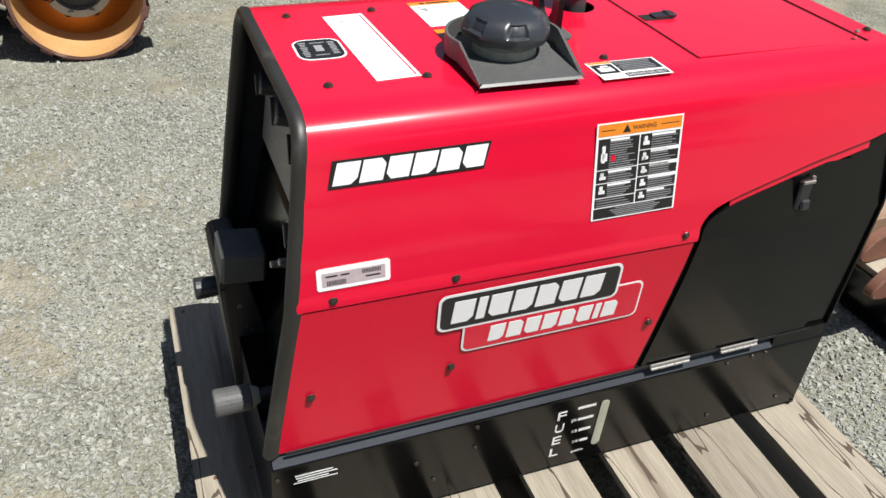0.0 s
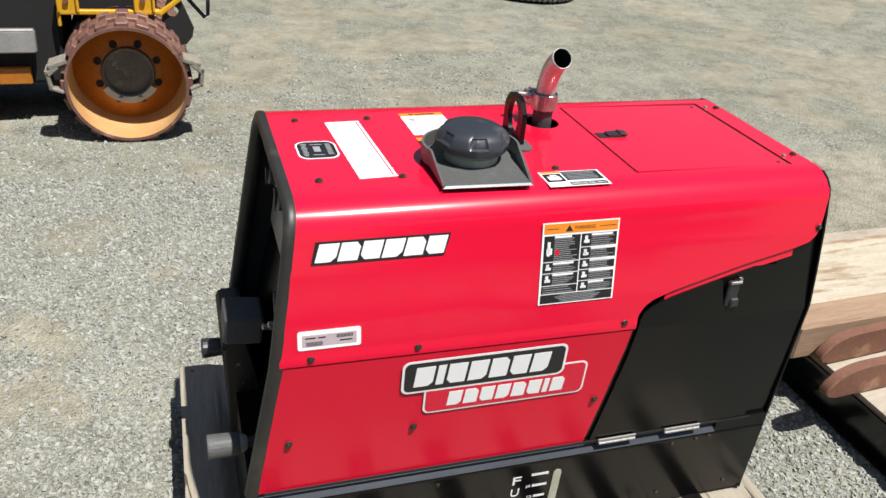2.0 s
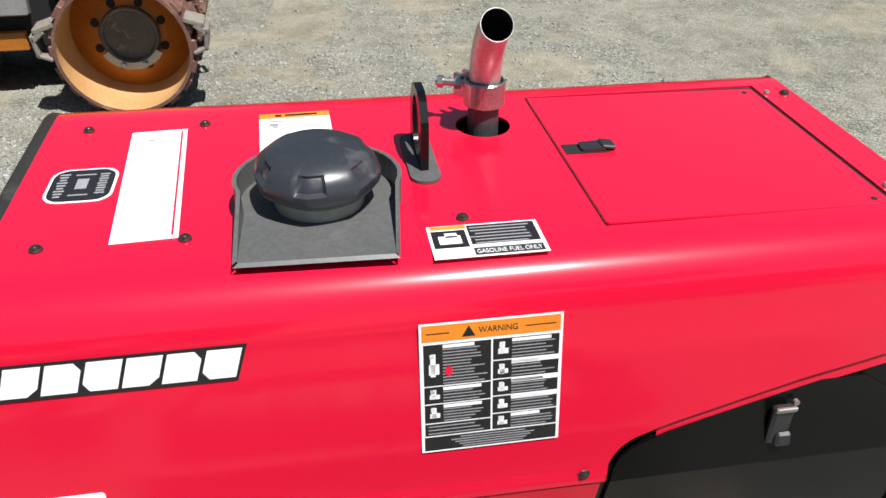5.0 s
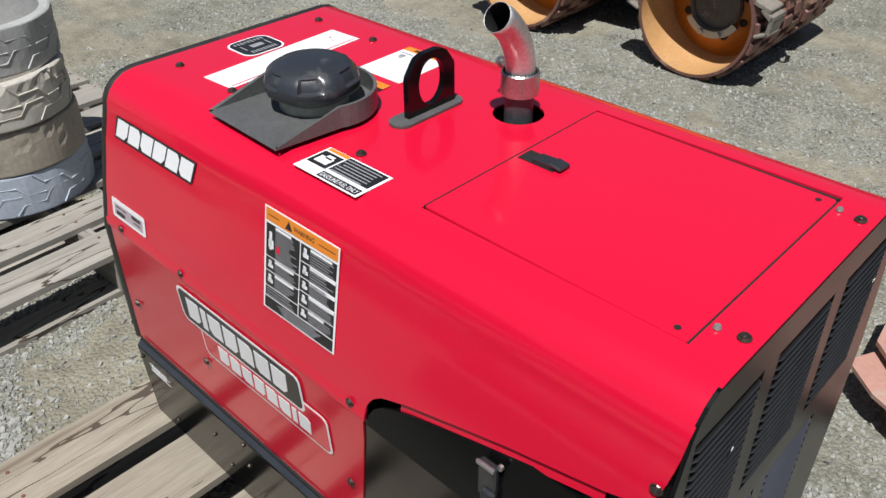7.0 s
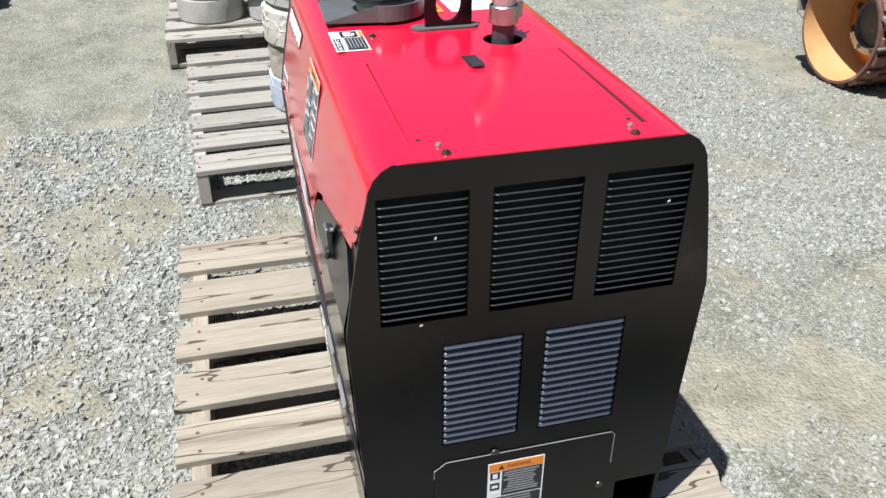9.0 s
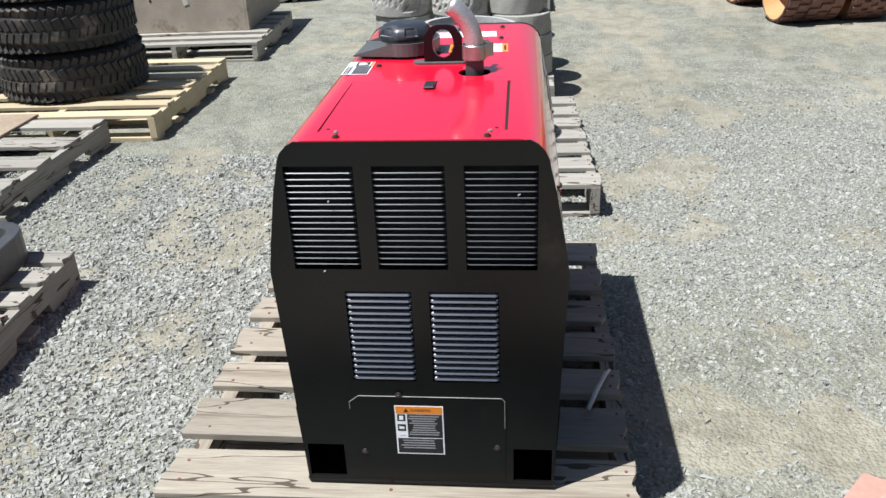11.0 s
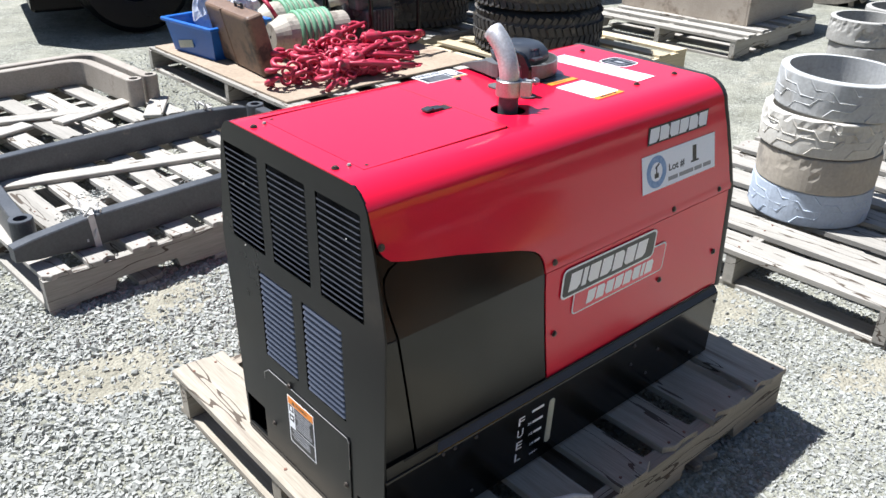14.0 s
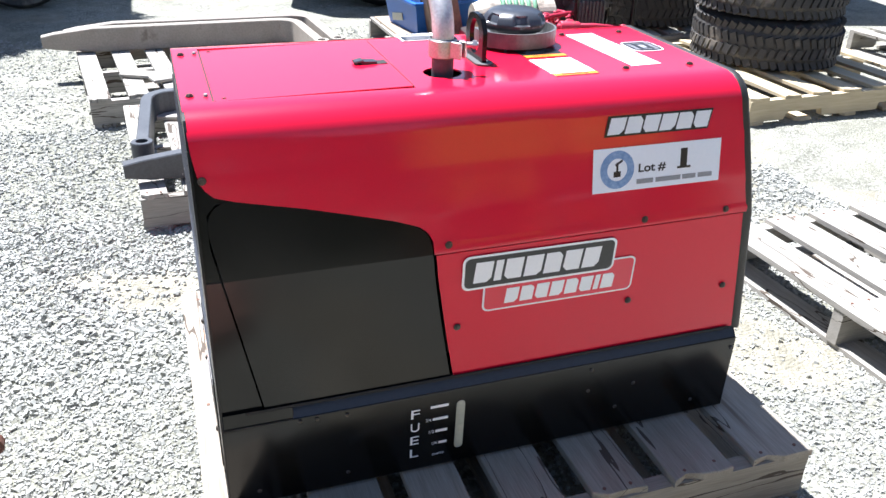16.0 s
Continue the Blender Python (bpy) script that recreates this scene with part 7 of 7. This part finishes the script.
# out-of-view hedge, added so the upper doors and flank reflect something dark
tagged(new("backdrop_hedge", leaf_cloud(15000, 31, hedge_places, 0.16)), "unseen dark green hedge added to darken reflections in the welder", "hedge", kind="structure")
# out-of-view tree, added to cast the rounded dappled shadow
tree = thing("shade_tree", Matrix.Translation((2.75, -7.9, GZ)), "unseen leafy tree added to shade the gravel", "tree")
part("trunk", tube(bmesh.new(), [(0, 0, -0.05), (0.04, 0.1, 1.2), (0.0, 0.5, 2.6), (-0.1, 1.2, 4.0), (-0.15, 1.7, 5.0)], [0.19, 0.16, 0.13, 0.09, 0.04], 12), BARK, tree, smooth=True)
for a, h in ((20, 2.8), (110, 3.0), (200, 3.2), (300, 2.9)):
    d0 = Vector((math.cos(radians(a)), math.sin(radians(a)), 0))
    part("limb", tube(bmesh.new(), [Vector((0, 0.55, h)), Vector((0, 0.9, h + 0.6)) + d0 * 0.5, Vector((0, 1.4, h + 1.3)) + d0 * 0.95], [0.07, 0.05, 0.02], 8), BARK, tree, smooth=True)


def crown_places(r, n):
    k = np.array([(math.cos(2.4 * i) * 0.75, 1.55 + math.sin(2.4 * i) * 0.75, 4.15 + 0.35 * math.sin(5 * i)) for i in range(14)])
    c = k[r.integers(0, len(k), n)]
    d = r.normal(size=(n, 3))
    return c + d / np.linalg.norm(d, axis=1)[:, None] * (0.42 * r.random((n, 1)) ** 0.5)


tagged(part("crown", leaf_cloud(9000, 5, crown_places, 0.075), None, tree, "uneven dark green crown"), kind="stuff")

# tyre lying on the gravel far off
tyre(Matrix.Translation((2.3, 5.25, GZ)), "black tyre lying flat on the gravel")

# ---- steel skid with plywood deck, lumber and rusty blades ----
skid = thing("steel_skid", Matrix.Translation((1.66, 0.10, GZ)) @ R(0, 0, 1), "black steel skid with a plywood deck", "skid")
for x in (-0.60, 0.60):
    h = ((-0.025, 0), (0.025, 0), (0.025, 0.010), (0.004, 0.012), (0.004, 0.112), (0.025, 0.114), (0.025, 0.124), (-0.025, 0.124), (-0.025, 0.114), (-0.004, 0.112), (-0.004, 0.012), (-0.025, 0.010))
    b = plate(bmesh.new(), h, 1.30, Matrix(((1, 0, 0, x), (0, 0, -1, 0.65), (0, 1, 0, 0), (0, 0, 0, 1))))
    part("side_rail", b, BLACK, skid, "black steel channel")
for y in (-0.55, 0.0, 0.55):
    part("cross_member", boxes(((1.16, 0.05, 0.09), (0, y, 0.062)), bevel=0.003), BLACK, skid)
for k in range(3):
    part("ply_layer", boxes(((1.24, 1.34, 0.0055), (0, 0, 0.128 + 0.006 * k)), bevel=0.0008), (RUSTPLY, PLY, PLY)[k], skid)
DZ = GZ + 0.144
alone("timber_beam", boxes(((1.05, 0.10, 0.105), (0, 0, 0.0525)), bevel=0.006), BROWNWOOD, Matrix.Translation((1.47, 0.205, DZ)) @ R(0, 0, 3), "brown sawn timber beam on the skid", "timber")
alone("timber_slab", boxes(((1.05, 0.30, 0.100), (0, 0, 0.05)), bevel=0.006), PEELING, Matrix.Translation((1.50, 0.415, DZ)) @ R(0, 0, 3), "timber slab with peeling white paint on the skid", "timber")


def blade(length, h, thick):
    bm = bmesh.new()
    o = [(length, 0), (length, h), (0.14, h)]
    for k in range(9):
        a = radians(90 + 90 * k / 8)
        o.append((0.14 + 0.13 * math.cos(a), h * 0.22 + h * 0.78 * math.sin(a)))
    o += [(0.02, 0.008), (0.05, 0.0)]
    plate(bm, o, thick, R(90))
    bmesh.ops.bevel(bm, geom=list(bm.edges), offset=0.004, segments=1, affect="EDGES")
    return bm


for x, y, a in ((0.905, -0.015, 4), (0.995, 0.115, 5)):
    alone("rusty_fork", blade(0.9, 0.085, 0.03), RUST, Matrix.Translation((x, y, DZ + 0.001)) @ R(0, 0, a), "rusty brown round-ended lifting fork on the skid", "fork", "rusty forks")

# ---- two faded red plates low on the ground ----
def curved_plate(outline, thick, rise):
    bm = bmesh.new()
    plate(bm, outline, thick)
    bmesh.ops.triangulate(bm, faces=[f for f in bm.faces if len(f.verts) > 4])
    bmesh.ops.subdivide_edges(bm, edges=bm.edges, cuts=3, use_grid_fill=True)
    for v in bm.verts:
        v.co.z += rise * (v.co.x - 0.3) ** 2
    return bm


o1 = [(0.02, 0.02), (0.10, -0.05), (0.28, -0.13), (0.60, -0.16), (0.70, 0.10), (0.30, 0.22), (0.06, 0.10)]
alone("steel_plate", curved_plate(o1, 0.010, 0.05), PINKSTEEL, Matrix.Translation((0.375, 0.88, GZ + 0.085)), "faded red curved steel plate propped above the gravel", "steel plate", "faded red plates")
o2 = [(0.06, 0.06), (0.14, -0.02), (0.32, -0.10), (0.66, -0.12), (0.74, 0.50), (0.30, 0.52), (0.12, 0.42), (0.04, 0.24)]
alone("steel_plate", curved_plate(o2, 0.012, 0.06), PINKSTEEL, Matrix.Translation((0.365, 0.905, GZ + 0.115)), "faded red round-cornered steel plate propped above the gravel", "steel plate", "faded red plates")
alone("timber_block", boxes(((0.09, 0.30, 0.075), (0, 0, 0.0375)), bevel=0.005), WOOD, Matrix.Translation((0.85, 0.98, GZ)), "short timber block under the plates", "timber")

# paper stuck to the pallet and small litter
bm = tube(bmesh.new(), [(0.12, 0.335, 0.185), (0.05, 0.36, 0.19), (-0.02, 0.385, 0.185), (-0.06, 0.40, 0.168)], [0.006, 0.006, 0.006, 0.004], 8)
alone("cord_end", bm, STRAP, Matrix.Translation((0.16, 0, -0.005)), "short end of pale cord on the pallet", "cord", smooth=True)

# ---- loose stones of the yard ----
def scatter(count, seed, size0, size1, region, level=None):
    """Angular chips, each a jittered, twisted block sunk about half into the ground."""
    r = np.random.default_rng(seed)
    base_v = np.array([(-1, -1, -1), (1, -1, -1), (1, 1, -1), (-1, 1, -1), (-1, -1, 1), (1, -1, 1), (1, 1, 1), (-1, 1, 1)]) * 0.62
    base_f = np.array([(4, 5, 6), (4, 6, 7), (0, 1, 5), (0, 5, 4), (1, 2, 6), (1, 6, 5), (2, 3, 7), (2, 7, 6), (3, 0, 4), (3, 4, 7)])
    xy = region(r, count)
    n = len(xy)
    size = size0 + (size1 - size0) * r.random(n) ** 2.2
    sq = np.stack([0.85 + 0.8 * r.random(n), 0.55 + 0.45 * r.random(n), 0.58 + 0.40 * r.random(n)], 1)
    v = base_v[None] * np.array([1, 1, 0.85]) + 0.70 * (r.random((n, 8, 3)) - 0.5)
    v[:, 4:, :2] *= 0.50 + 0.32 * r.random((n, 1, 1))
    tilt = (r.random((n, 2)) - 0.5) * 0.85
    v[..., 2] += v[..., 0] * tilt[:, :1] + v[..., 1] * tilt[:, 1:]
    v = v * (sq * size[:, None])[:, None, :]
    a = r.random(n) * 2 * np.pi
    c, s = np.cos(a)[:, None], np.sin(a)[:, None]
    x = v[..., 0] * c - v[..., 1] * s + xy[:, :1]
    y = v[..., 0] * s + v[..., 1] * c + xy[:, 1:2]
    lift = np.array([0.012 * noise.noise((p * 1.3, q * 1.3, 0.3)) * max(0.0, 1 - math.hypot(p, q) / 30) - 0.004 for p, q in xy])
    z = v[..., 2] + ((GZ + lift + 0.20 * size * sq[:, 2]) if level is None else (level + 0.35 * size * sq[:, 2]))[:, None]
    co = np.stack([x, y, z], 2).reshape(-1, 3)
    fc = (base_f[None] + (np.arange(n) * 8)[:, None, None]).reshape(-1, 3)
    me = bpy.data.meshes.new("loose_gravel")
    me.vertices.add(len(co))
    me.vertices.foreach_set("co", co.ravel())
    me.loops.add(fc.size)
    me.loops.foreach_set("vertex_index", fc.ravel())
    me.polygons.add(len(fc))
    me.polygons.foreach_set("loop_start", np.arange(0, fc.size, 3))
    me.polygons.foreach_set("loop_total", np.full(len(fc), 3))
    me.update(calc_edges=True)
    me.shade_flat()
    me.materials.append(STONE)
    return me


def yard(lo, hi, keep):
    """Random places in a box, thinned where packed dirt shows."""
    def pick(r, n):
        p = lo + (np.array(hi) - lo) * r.random((n, 2))
        w = np.array([packed(x, y) for x, y in p])
        return p[r.random(n) < np.clip(keep * (1.15 - w), 0.05, 1)]
    return pick


tagged(new("loose_gravel", scatter(64000, 1, 0.0036, 0.0140, yard((-1.9, -1.40), (1.7, -0.35), 0.95))), "loose pale grey crushed stone beside the welder", "gravel", kind="stuff")
tagged(new("loose_gravel", scatter(30000, 7, 0.0036, 0.0125, yard((-1.9, -2.4), (1.7, -1.40), 0.85))), "loose pale grey crushed stone by the fork pallet", "gravel", kind="stuff")
tagged(new("loose_gravel", scatter(24000, 4, 0.0028, 0.0105, yard((0.35, -0.35), (1.7, 0.6), 0.8))), "loose pale grey crushed stone beside the skid", "gravel", kind="stuff")
tagged(new("loose_gravel", scatter(30000, 2, 0.0032, 0.0115, yard((-4.2, -4.2), (1.6, -2.4), 0.75))), "loose pale grey crushed stone between the pallets", "gravel", kind="stuff")
tagged(new("loose_gravel", scatter(80000, 3, 0.0026, 0.0098, yard((-2.9, -0.35), (1.4, 2.9), 0.62))), "loose grey grit on packed dirt", "gravel", kind="stuff")
tagged(new("loose_gravel", scatter(15000, 6, 0.0050, 0.0125, yard((-3.2, -0.6), (1.4, 3.6), 0.6))), "scattered larger pale stones on packed dirt", "gravel", kind="stuff")


def heap(places):
    """Small heaps around a few places."""
    def pick(r, n):
        c = np.array(places)[r.integers(0, len(places), n)]
        return c[:, :2] + r.normal(0, 1, (n, 2)) * c[:, 2:]
    return pick


tagged(new("spilled_gravel", scatter(900, 8, 0.002, 0.006, heap([(-0.03, -1.64, 0.035), (0.30, -1.78, 0.03), (-0.26, -1.88, 0.03), (0.12, -1.49, 0.025), (0.43, -1.64, 0.025), (-0.15, -1.56, 0.02)]), PT)), "spilled grit and dirt on the pallet boards", "gravel", kind="stuff")
tagged(new("loose_gravel", scatter(56000, 9, 0.0030, 0.0100, yard((-2.3, -0.75), (-0.35, 1.9), 0.95))), "loose grey chips in front of the welder", "gravel", kind="stuff")
